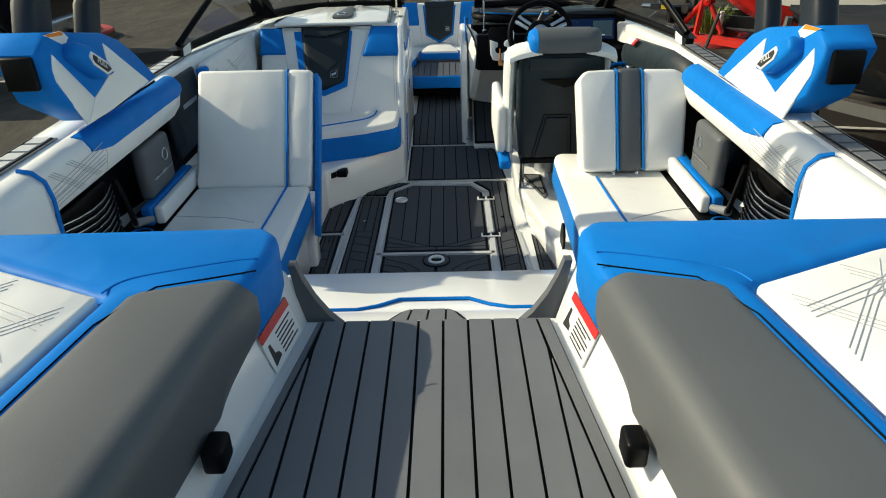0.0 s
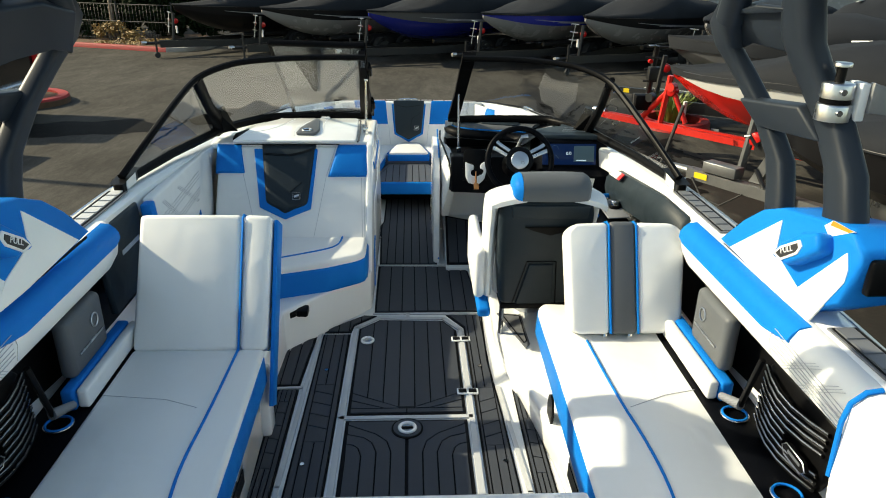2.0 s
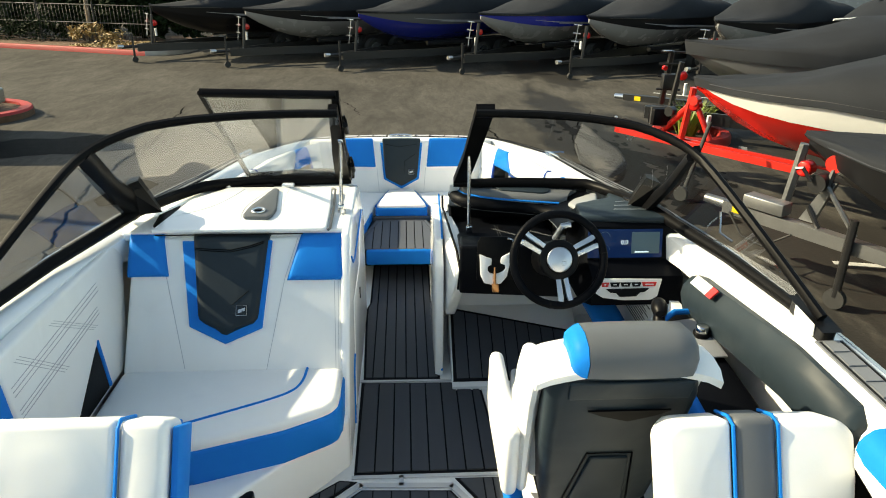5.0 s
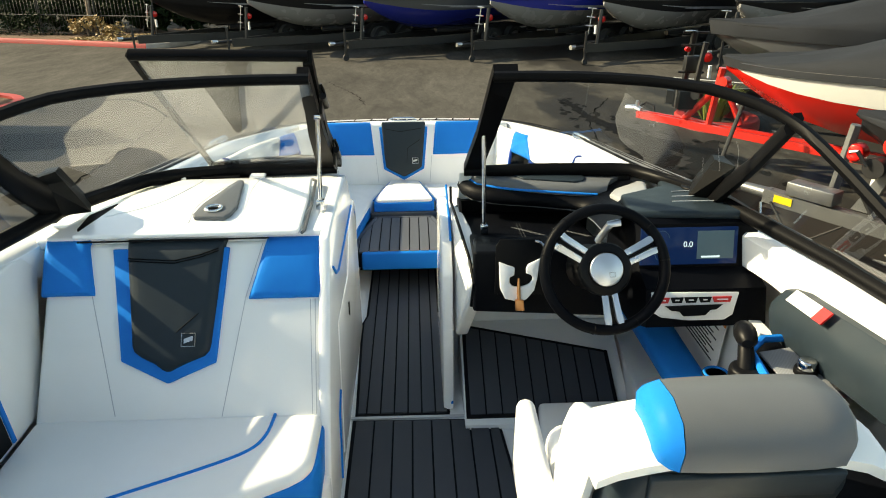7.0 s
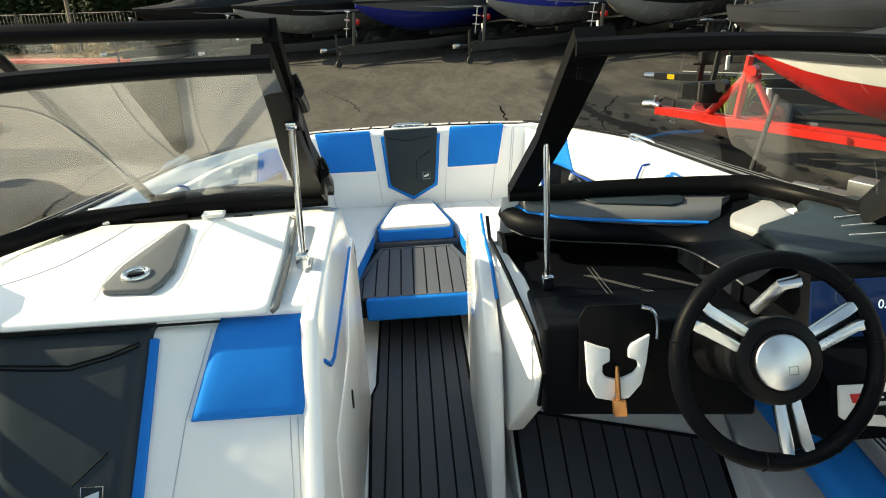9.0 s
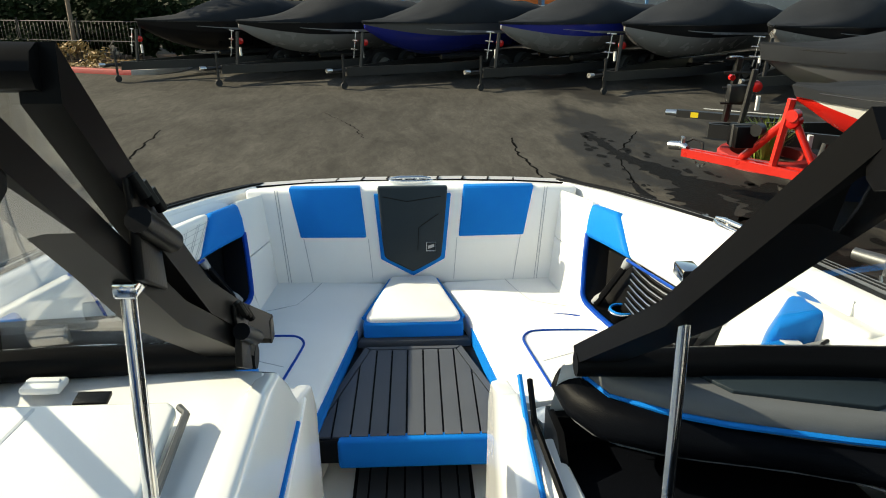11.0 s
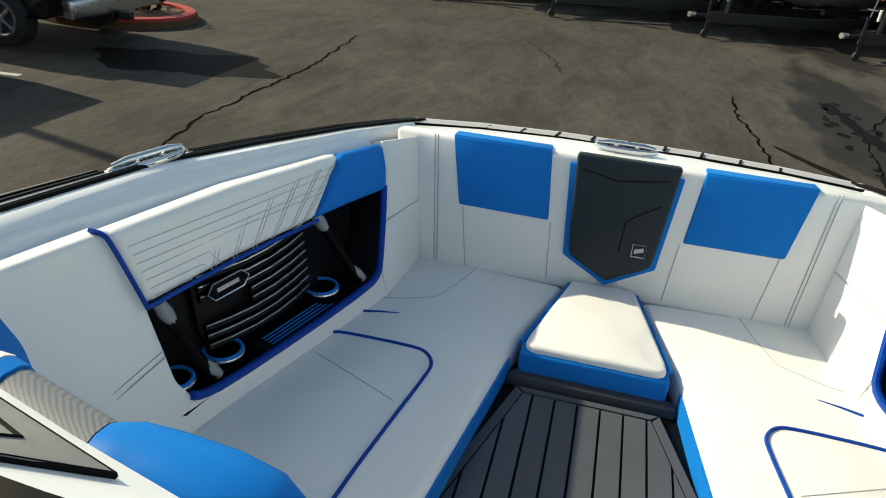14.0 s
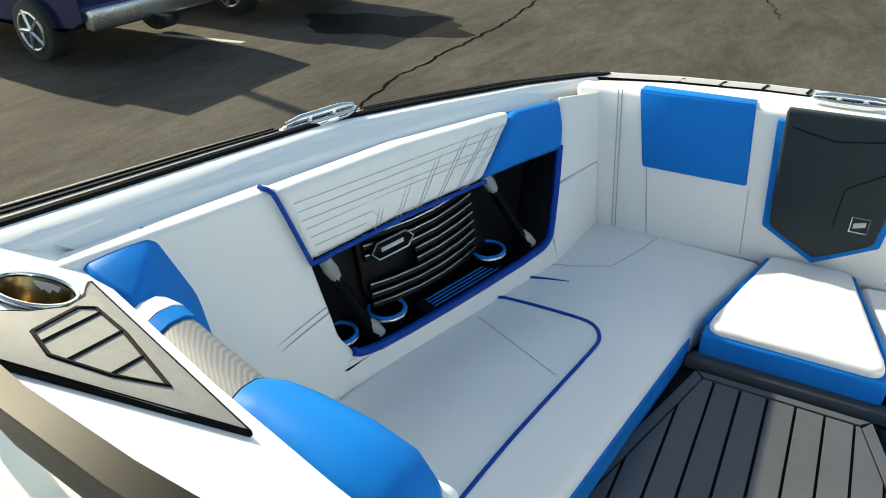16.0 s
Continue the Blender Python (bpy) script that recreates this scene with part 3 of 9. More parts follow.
part("piping", tube([(-0.52, 1.615, 0.50), (-0.2, 1.615, 0.50), (-0.14, 1.64, 0.496), (-0.08, 1.69, 0.487), (0.13, 1.69, 0.487), (0.19, 1.64, 0.496), (0.25, 1.615, 0.50), (0.53, 1.615, 0.50)], 0.006, 6), VINYL_B, rear_step, "blue piping")


# ---- rear sunpads ----
def sunpad(s, c):
    X = lambda x: c + s * x
    ring = lambda q: [(X(x), y) for x, y in (q if s > 0 else q[::-1])]
    ob = thing("sunpad", (X(0.7), 0.6, 0.74), "blue, grey and white vinyl sunpad over the engine box", "sunpad", "rear sunpads")
    T = 0.885
    gin, gout, wh = lambda y: 0.352 + 0.105 * (1.15 - y), lambda y: 0.588 + 0.14 * (1.08 - y), lambda y: 0.640 + 0.14 * (1.075 - y)
    part("front_panel", prism(ring([(0.356, 1.115), (0.560, 1.052), (gout(0.6) - 0.03, 0.6), (gout(-0.3) - 0.03, -0.3), (wh(-0.3), -0.3), (wh(0.6), 0.6), (0.640, 1.075), (0.95, 1.215), (1.14, 1.275), (1.14, 1.385), (0.385, 1.395), (0.345, 1.35), (0.338, 1.26)]), 0.73, T, 0.03, 3), VINYL_B, ob, "bright blue vinyl panel")
    part("inner_panel", prism(ring([(0.346, 1.186), (gin(0.9), 0.9), (gin(0.6), 0.6), (gin(-0.3), -0.3), (gout(-0.3) + 0.034, -0.3), (gout(0.6) + 0.034, 0.6), (0.612, 1.112)]), 0.72, T + 0.004, 0.055, 6), VINYL_G, ob, "dark grey vinyl panel")
    white = part("side_panel", prism(ring([(wh(0.6) + 0.002, 0.6), (wh(-0.3) + 0.002, -0.3), (1.16, -0.3), (1.15, 1.27), (0.95, 1.21), (0.643, 1.072)]), 0.73, T + 0.003, 0.012, 2), VINYL_W, ob, "white quilted vinyl panel")
    lines = []
    for k in range(3):
        d = 0.018 * k
        lines += [[(0.86 + d, 0.4), (0.84 + d, 0.80), (0.86 + d, 1.02), (0.93 + d, 1.16)], [(0.76, 0.66 + d), (0.90, 0.86 + d), (1.13, 1.02 + d)], [(0.70, 0.95 + d), (0.95, 1.08 + d), (1.13, 1.14 + d)],
                  [(1.0 + d, 0.2), (0.98 + d, 0.66), (1.03 + d, 0.94), (1.12, 1.10)], [(0.82, 0.30 + d), (0.95, 0.55 + d), (1.13, 0.72 + d)],
                  [(0.71, 0.82 + d), (0.84, 1.0 + d), (1.02, 1.20)], [(0.69, 1.03 - d), (0.82, 0.92 - d), (0.97, 0.68 - d), (1.13, 0.60 - d)], [(0.75, 0.72 - d), (0.88, 0.60 - d), (1.02, 0.30 - d)], [(0.84, 1.14 - d), (0.98, 1.02 - d), (1.13, 0.92 - d)]]
    part("stitching", merged(*[tube([(X(x), y, T + 0.0034) for x, y in q], 0.0012, 4) for q in lines]), STITCH, white, "grey quilting thread")
    part("piping", tube(rounded([(X(x), y, T + 0.001) for x, y in ((0.352, 1.165), (0.40, 1.148), (0.588, 1.09), (gout(0.6) + 0.004, 0.6), (gout(-0.3) + 0.004, -0.3))], 1), 0.0018, 5), BLACK_S, ob, "dark seam cord")
    part("seam", tube(rounded([(X(x), y, T + 0.0005) for x, y in ((0.362, 1.222), (0.42, 1.212), (0.58, 1.158), (0.625, 1.13), (0.642, 1.085))]), 0.0022, 5), VINYL_B, ob, "blue seam")
    side = thing("sunpad_base", (X(0.33), 0.6, WK - 0.03), "white moulded side wall of the walkway with a dark grey trim", "moulding", "walkway side walls", "structure")
    yz = [(-0.32, 0.60), (1.335, 0.60), (1.375, 0.765), (1.36, 0.785), (-0.32, 0.785)]
    w = lambda y: 0.305 + (1.35 - min(y, 1.35)) * 0.13
    part("wall", slab([(X(w(y) + (z - 0.655) * 0.35), y, z) for y, z in yz][::-s], 0.20, 0.012), GEL_W, side)
    part("front_wall", prism(ring([(0.33, 1.36), (1.17, 1.34), (1.17, 1.37), (0.33, 1.385)]), 0.0, 0.75), GEL_W, side)
    part("engine_box", prism(ring([(0.5, -0.3), (1.16, -0.3), (1.17, 1.34), (0.46, 1.34)]), 0.30, 0.745), GEL_D, side)
    rows = ((0.322, 0.340, 1.372, 0.790), (0.308, 0.332, 1.368, 0.750), (0.282, 0.325, 1.362, 0.700), (0.248, 0.312, 1.354, 0.655), (0.215, 0.300, 1.346, 0.628))
    part("corner_trim", loft([[(X(a), y - 0.012, z), (X(b), y - 0.012, z), (X(b), y + 0.014, z), (X(a), y + 0.014, z)] for a, b, y, z in rows]), VINYL_G, side, "dark grey rubber corner trim")
    hx = X(w(0.80) - 0.012)
    part("latch", box(hx - s * 0.004 - 0.02, hx - s * 0.004 + 0.02, 0.785, 0.845, 0.690, 0.745, 0.010, 3), BLACK, side, "black plastic latch")
    F = Face((X(w(1.12) - 0.004), 1.12, 0.653), (0.13, 1, 0), (-0.35, 0, 1)) if s < 0 else Face((X(w(1.29) - 0.004), 1.29, 0.653), (0.13, -1, 0), (0.35, 0, 1))
    lab = part("warning_label", F.plate([(0, 0), (0.17, 0.0), (0.17, 0.095), (0, 0.095)], 0.002), LABEL_W, side, "white and red warning label")
    part("header", F.plate([(0, 0.074), (0.17, 0.074), (0.17, 0.095), (0, 0.095)], 0.001, 0.002), LABEL_R, lab, "red label header")
    for i in range(6):
        part("text_bar", F.plate([(0.065, 0.010 + i * 0.010), (0.065 + 0.09 - 0.02 * (i % 3 == 1), 0.010 + i * 0.010), (0.065 + 0.09 - 0.02 * (i % 3 == 1), 0.014 + i * 0.010), (0.065, 0.014 + i * 0.010)], 0.0005, 0.002), INK, lab, smooth=0)
    part("symbol", F.plate([(0.010, 0.010), (0.05, 0.016), (0.046, 0.028), (0.03, 0.034), (0.027, 0.06), (0.016, 0.06)], 0.0005, 0.002), INK, lab, smooth=0)


sunpad(-1, 0.025)
sunpad(1, 0.03)


# ---- side coaming, pockets, speakers ----
def speaker(F, w, h, name="side_speaker", k=1.0, mirror=False, lift=0.0):
    """A louvred grille on a face: F.o its lower corner; mirror sets the badge at its other end."""
    ob = thing(name, F.at(w / 2, 0), "black louvred speaker grille with silver edges in the side pocket", "speaker", "side speakers")
    rows = 9
    turn = lambda q: [(w - a, b) for a, b in reversed(q)] if mirror else q
    part("housing", F.plate(turn([(0.0, 0.0), (w * 0.92, 0.0), (w, h * 0.25), (w, h), (0.06 * w, h), (0, h * 0.9)]), 0.03 * k, 0.0, 0.008 * k), BLACK, ob)
    for i in range(rows):
        b = h * (0.07 + 0.88 * i / rows)
        end = 0.97 if i not in (3, 4) else 0.60
        row = [(w * t, b + 0.02 * (t - 0.5) ** 2 * 2) for t in (0.02, 0.2, 0.4, 0.6, 0.8, 0.97) if t <= end + 0.01]
        pts = [F.at(a, c, (0.038 + 0.035 * math.sin(math.pi * min(0.97, (w - a if mirror else a) / w))) * k) for a, c in turn(row)]
        part("louvre", tube(pts, 0.0085, 6, flat=0.8), BLACK, ob)
        part("edge_strip", tube([p + F.n * 0.007 + F.v * 0.007 for p in pts], 0.0024, 5), ALU, ob, "silver edge strip")
    y0 = h * (0.26 + lift)
    hexa = turn([(w * 0.66, y0), (w * 0.9, y0), (w * 0.95, y0 + h * 0.08), (w * 0.9, y0 + h * 0.16), (w * 0.66, y0 + h * 0.16), (w * 0.61, y0 + h * 0.08)])
    badge = part("badge", F.plate(hexa, 0.012, 0.062 * k, 0.003), BLACK_S, ob, "black badge with a silver rim")
    part("rim", tube([F.at(a, b, 0.062 * k + 0.014) for a, b in hexa], 0.002, 5, closed=True), ALU, badge)
    part("mark", F.plate(turn([(w * 0.69, y0 + h * 0.06), (w * 0.87, y0 + h * 0.06), (w * 0.87, y0 + h * 0.10), (w * 0.69, y0 + h * 0.10)]), 0.001, 0.062 * k + 0.012), ALU, badge, smooth=0)
    return ob


def cup_holder(c, r=0.045):
    ob = thing("cup_holder", c, "black cup holder with a bright blue ring and steel rim", "cup holder", "cup holders")
    part("rim", torus(c, (0, 0, 1), r, 0.004, 32, 8), STEEL, ob)
    part("blue_ring", torus((c[0], c[1], c[2] + 0.004), (0, 0, 1), r - 0.004, 0.0045, 32, 8), VINYL_B, ob, "bright blue ring")
    at = lambda q, rr: [(c[0] + rr * math.cos(a), c[1] + rr * math.sin(a), c[2] + q) for a in (2 * math.pi * i / 28 for i in range(28))]
    part("well", loft([at(0.004, r - 0.006), at(-0.06, r - 0.010), at(-0.062, 0.001)], cap=False), BLACK_S, ob, "dark well")
    part("sleeve", loft([at(-0.002, r - 0.002), at(-0.03, r - 0.006)], cap=False), BLACK_S, ob, "dark outer sleeve")
    return ob


def aft_coaming(s):
    side = thing("coaming", (s * 1.15, 2.2, 0.3), "padded white and blue side coaming over a black side pocket", "coaming", "side coamings", "structure")
    # bolster: three rounded lengths along the gunwale
    def bolster(y0, y1, mat, lab, x0=1.135, x1=1.135, zt=0.865, zb=0.715, n=5, puff=0.0):
        rings = []
        for i in range(n + 1):
            t = i / n
            y = y0 + (y1 - y0) * t
            xi = x0 + (x1 - x0) * t
            g = gun(y)
            sec = [(g[0] + 0.012, zt + 0.006), (g[0] - 0.02, zt + 0.012), (xi + 0.02, zt + 0.002), (xi - puff, zt - 0.03), (xi - 0.006 - puff, (zt + zb) / 2), (xi + 0.006, zb + 0.02), (xi + 0.02, zb), (g[0] + 0.012, zb)]
            rings.append([(s * a, y, b) for a, b in sec])
        return part("bolster", loft(rings), mat, side, lab)
    bolster(1.37, 1.80, VINYL_W, "white vinyl bolster", 1.12, 1.13, zb=0.40, puff=0.012)
    b = bolster(1.805, 2.22, VINYL_W, "white quilted vinyl bolster")
    bolster(2.225, 2.93, VINYL_W, "white vinyl bolster")
    bolster(2.932, 3.03, VINYL_W, "white vinyl bolster end", 1.137, 1.155)
    # bright blue inlay along the upper face
    F = [(1.175, 0.874), (1.138, 0.852), (1.125, 0.812)]
    rings = []
    for y, k in ((2.13, 0.15), (2.20, 0.6), (2.28, 1.0), (2.5, 1.0), (2.75, 1.0), (2.96, 1.0), (3.0, 0.6)):
        pts = [(1.192, 0.8785), (1.158, 0.8745), (1.137, 0.856), (1.1265, 0.838), (1.1255, 0.838 - 0.038 * k)]
        bk = [(x + 0.012, z - 0.012) for x, z in reversed(pts)]
        rings.append([(s * a, y, z) for a, z in pts + bk])
    part("blue_inlay", loft(rings), VINYL_B, side, "bright blue vinyl inlay")
    part("piping", tube([(s * x, 1.803, z) for x, z in ((1.19, 0.882), (1.15, 0.876), (1.117, 0.845), (1.106, 0.79), (1.112, 0.62))], 0.007, 6), VINYL_B, side, "blue piping")
    lines = []
    for k in range(3):
        lines += [[(1.84 + 0.015 * k, 0.85), (2.0 + 0.015 * k, 0.745)], [(1.95 + 0.015 * k, 0.85), (2.12 + 0.015 * k, 0.745)], [(1.82, 0.80 - 0.014 * k), (2.2, 0.835 - 0.014 * k)], [(1.82, 0.77 - 0.012 * k), (2.2, 0.79 - 0.012 * k)]]
    part("stitching", merged(*[tube([(s * (1.1245 if b > 0.83 else 1.127), a, b) for a, b in q], 0.0012, 4) for q in lines]), STITCH, b, "grey quilting thread")
    # pocket behind: back wall, floor
    part("pocket_back", box(s * 1.262, s * 1.28, 1.40, 3.45, 0.0, 0.80), BLACK, side, "black pocket lining")
    part("pocket_floor", box(s * 1.06, s * 1.26, 1.75, 2.98, 0.33, 0.395, 0.006), BLACK_T, side, "black pocket shelf")
    F = Face((1.235, 2.32, 0.405), (0, -1, 0), (0.03, 0, 1)) if s > 0 else Face((-1.235, 1.94, 0.405), (0, 1, 0), (-0.03, 0, 1))
    speaker(F, 0.38, 0.25, mirror=s < 0)
    cup_holder((s * 1.15, 2.36, 0.402))
    cup_holder((s * 1.135, 1.97, 0.402))
    # arm block at the seat's outer edge
    blk = thing("seat_bolster", (s * 1.11, 2.6, 0.39), "white and blue vinyl side bolster beside the seat", "bolster", "seat side bolsters")
    part("pad", box(s * 1.085, s * 1.125, 2.45, 2.95, 0.40, 0.475, 0.012, 3), VINYL_W, blk)
    part("outer_pad", box(s * 1.127, s * 1.175, 2.44, 2.95, 0.395, 0.478, 0.012, 3), VINYL_B, blk, "blue vinyl outer side")
    # grey speaker drum ahead of the block
    drum = thing("drink_box", (s * 1.165, 2.62, 0.4), "dark grey rounded plastic box under the coaming", "storage box", "coaming boxes")
    part("body", box(s * 1.135, s * 1.195, 2.50, 2.78, 0.48, 0.70, 0.025, 3), VINYL_G, drum)
    part("emblem", torus((s * 1.132, 2.69, 0.62), (1, 0, 0), 0.025, 0.003, 20, 5), ALU, drum, "silver ring emblem")
    part("word_bar", box(s * 1.13, s * 1.136, 2.55, 2.74, 0.555, 0.563), ALU, drum, "small silver bar", smooth=0)
    stay = thing("pocket_strut", (s * 1.15, 2.35, 0.45), "black strut with a grey end fitting in the pocket", "strut", "pocket struts")
    part("rod", tube([(s * 1.15, 2.34, 0.455), (s * 1.17, 2.30, 0.66)], 0.011, 8), BLACK, stay)
    part("end_fitting", tube([(s * 1.12, 2.42, 0.44), (s * 1.15, 2.335, 0.46)], [0.014, 0.02], 8), CARBON, stay, "grey end fitting")


for s in (-1, 1):
    aft_coaming(s)


def gunwale_pad(s, y0, y1, x0, x1):
    ob = thing("gunwale_pad", (s * x0, y0, 0.87), "grey foam tread pad with black grooves on the gunwale", "tread pad", "gunwale pads")
    z = max(gun(y0)[2], gun(y1)[2]) + 0.003
    q = [(s * x0, y0), (s * x1, y0), (s * x1, y1), (s * x0, y1)]
    F = Face((0, 0, z), (1, 0, 0), (0, 1, 0))
    q = q if s > 0 else q[::-1]
    part("base", F.plate(q, 0.004), MAT_L, ob)
    n = max(3, round((y1 - y0) / 0.075))
    for i in range(n):
        a, b = y0 + (y1 - y0) * (i + 0.12) / n, y0 + (y1 - y0) * (i + 0.9) / n
        e = [(s * (x0 + 0.018), a), (s * (x1 - 0.018), a), (s * (x1 - 0.018), b), (s * (x0 + 0.018), b)]
        part("tread", F.plate(e if s > 0 else e[::-1], 0.004, 0.004), MAT_S if s < 0 else MAT_L, ob, smooth=0)
    part("groove", tube([(s * a, b, z + 0.005) for a, b in ((x0 + 0.01, y0 + 0.01), (x1 - 0.01, y0 + 0.01), (x1 - 0.01, y1 - 0.01), (x0 + 0.01, y1 - 0.01))], 0.003, 4, closed=True), MAT_B, ob, "black groove")


for s in (-1, 1):
    gunwale_pad(s, 2.88, 3.40, 1.235, 1.32)
    gunwale_pad(s, 1.50, 2.12, 1.23, 1.32)


# ---- aft seats ----
def seat_base(name, poly, z1, label):
    return solo(name, prism(poly, -0.012, z1, 0.01), GEL_W, label, "seat base", kind="structure")


SZ = 0.405
port_seat = thing("aft_bench", (-0.8, 2.2, 0.29), "white vinyl bench with blue sides and a tall backrest", "bench seat", "aft benches")
part("cushion", prism([(-1.085, 1.40), (-0.535, 1.40), (-0.562, 2.84), (-1.085, 2.84)], SZ - 0.10, SZ, 0.022, 3), VINYL_W, port_seat)
part("side_panel", slab([(-0.536, 1.40, SZ - 0.02), (-0.533, 1.40, SZ - 0.13), (-0.556, 2.80, SZ - 0.13), (-0.559, 2.80, SZ - 0.02)], 0.012, 0.003), VINYL_B, port_seat, "deep blue vinyl side")
part("piping", tube(rounded([(-0.665, 2.83, SZ + 0.002), (-0.672, 2.4, SZ + 0.002), (-0.685, 2.15, SZ + 0.002), (-0.672, 1.98, SZ + 0.002), (-0.645, 1.8, SZ + 0.002), (-0.64, 1.42, SZ + 0.002)]), 0.005, 6), VINYL_B, port_seat, "blue piping")
part("seam", tube([(-1.07, 2.52, SZ + 0.0005), (-0.84, 2.49, SZ + 0.0005), (-0.72, 2.44, SZ + 0.0005)], 0.0015, 4), STITCH, port_seat)
seat_base("bench_base", [(-1.18, 1.40), (-0.56, 1.40), (-0.60, 2.90), (-1.18, 2.90)], SZ - 0.105, "white moulded base under the bench cushion")
star_seat = thing("aft_bench", (0.85, 2.4, 0.29), "white vinyl bench with bright blue side and flip-up backrest", "bench seat", "aft benches")
part("cushion", prism([(0.555, 1.40), (1.085, 1.40), (1.085, 2.9), (1.09, 3.20), (0.635, 3.235), (0.605, 3.20)], SZ - 0.11, SZ - 0.01, 0.024, 3), VINYL_W, star_seat)
part("side_panel", slab([(0.606, 3.20, SZ - 0.03), (0.60, 3.20, SZ - 0.15), (0.549, 1.40, SZ - 0.15), (0.553, 1.40, SZ - 0.03)], 0.012, 0.003), VINYL_B, star_seat, "bright blue vinyl side")
part("piping", tube(rounded([(0.755, 2.88, SZ - 0.007), (0.77, 2.5, SZ - 0.007), (0.80, 2.2, SZ - 0.007), (0.80, 1.98, SZ - 0.007), (0.77, 1.8, SZ - 0.007), (0.745, 1.42, SZ - 0.007)]), 0.005, 6), VINYL_B, star_seat, "blue piping")
part("seam", tube([(0.80, 2.42, SZ - 0.0085), (0.95, 2.49, SZ - 0.0085), (1.07, 2.52, SZ - 0.0085)], 0.0015, 4), STITCH, star_seat)
seat_base("bench_base", [(0.60, 1.40), (1.19, 1.40), (1.19, 3.20), (0.64, 3.20)], SZ - 0.115, "white moulded base under the bench cushion")
for s, x in ((-1, -0.572), (1, 0.592)):
    v = thing("base_vent", (x, 2.2, 0.2), "steel framed vent slot in the seat base", "vent", "seat base vents")
    part("frame", box(x - 0.012, x + 0.012, 2.02, 2.36, 0.15, 0.235, 0.006), ALU, v)
    part("slot", box(x - 0.014 * (s > 0) - 0.002, x + 0.014 * (s < 0) + 0.002, 2.04, 2.34, 0.165, 0.22), BLACK, v, "dark slot")
solo("oval_port", slab([(0.594, 2.72 + 0.045 * math.cos(a), 0.17 + 0.07 * math.sin(a)) for a in (2 * math.pi * i / 20 for i in range(20))], 0.01), BLACK, "black oval drink port in the white seat base", "port")


def leaning(xs, y0, z0, y1, z1):
    """A face that leans forward from (y0, z0) to (y1, z1); u runs to starboard."""
    return Face((xs, y0, z0), (1, 0, 0), (0, y1 - y0, z1 - z0))


port_back = port_seat
F = leaning(-1.08, 2.815, 0.405, 3.105, 0.878)
H = math.hypot(0.29, 0.473)
part("backrest_pad", slab([F.at(a, b) for a, b in ((0, 0), (0.415, 0), (0.415, H), (0, H))], 0.13, 0.022, 3), VINYL_W, port_back)
part("backrest_pad", slab([F.at(a, b) for a, b in ((0.419, 0), (0.525, 0), (0.535, H - 0.005), (0.419, H))], 0.13, 0.022, 3), VINYL_W, port_back)
part("piping", tube([F.at(0.417, 0, 0.0), F.at(0.417, H - 0.02, 0.0), F.at(0.417, H, -0.02), F.at(0.417, H, -0.11)], 0.005, 6), VINYL_B, port_back, "blue piping")
part("backrest_side", slab([F.at(0.537, -0.22, -0.03), F.at(0.54, H - 0.02, -0.02), F.at(0.54, H - 0.02, -0.125), F.at(0.537, -0.22, -0.11)], 0.016, 0.004), VINYL_B, port_back, "deep blue vinyl side")
part("backrest_back", slab([F.at(a, b, -0.132) for a, b in ((0.01, 0), (0.01, H - 0.012), (0.53, H - 0.012), (0.53, 0))], 0.014, 0.004), VINYL_B, port_back, "blue vinyl back")
part("foot", box(-0.62, -0.56, 2.80, 2.90, -0.012, 0.30, 0.02, 3), GEL_W, port_back, "white support foot")

star_back = star_seat
F = leaning(0.672, 2.885, 0.425, 3.09, 0.845)
H = math.hypot(0.205, 0.42)
part("backrest_pad", slab([F.at(a, b) for a, b in ((0.015, 0.015), (0.05, 0), (0.18, 0), (0.18, H), (0.04, H - 0.005), (0.005, H - 0.04))], 0.12, 0.026, 4), VINYL_W, star_back)
part("backrest_pad", slab([F.at(a, b) for a, b in ((0.30, 0), (0.45, 0), (0.485, 0.03), (0.505, H - 0.16), (0.505, H - 0.04), (0.46, H - 0.004), (0.30, H))], 0.12, 0.026, 4), VINYL_W, star_back)
part("centre_band", slab([F.at(a, b, 0.002) for a, b in ((0.184, -0.002), (0.296, -0.002), (0.296, H + 0.004), (0.184, H + 0.004))], 0.126, 0.02, 3), VINYL_G, star_back, "dark grey vinyl band")
for a in (0.182, 0.298):
    part("piping", tube([F.at(a, 0.0, 0.0), F.at(a, H - 0.015, 0.0), F.at(a, H + 0.004, -0.03), F.at(a, H + 0.004, -0.1)], 0.005, 6), VINYL_B, star_back, "blue piping")
for a in (0.17, 0.275):
    part("hinge_leg", tube([F.at(a, -0.045, -0.05), F.at(a, 0.02, -0.05)], 0.011, 8), STEEL, star_back, "steel hinge leg")
part("backrest_back", slab([F.at(a, b, -0.122) for a, b in ((0.03, 0.02), (0.03, H - 0.04), (0.47, H - 0.04), (0.47, 0.02))], 0.012, 0.004), VINYL_W, star_back)
strap = solo("yellow_strap_end", box(1.13, 1.17, 2.86, 2.89, 0.395, 0.412, 0.004), YELLOW, "short yellow strap end by the backrest", "strap")

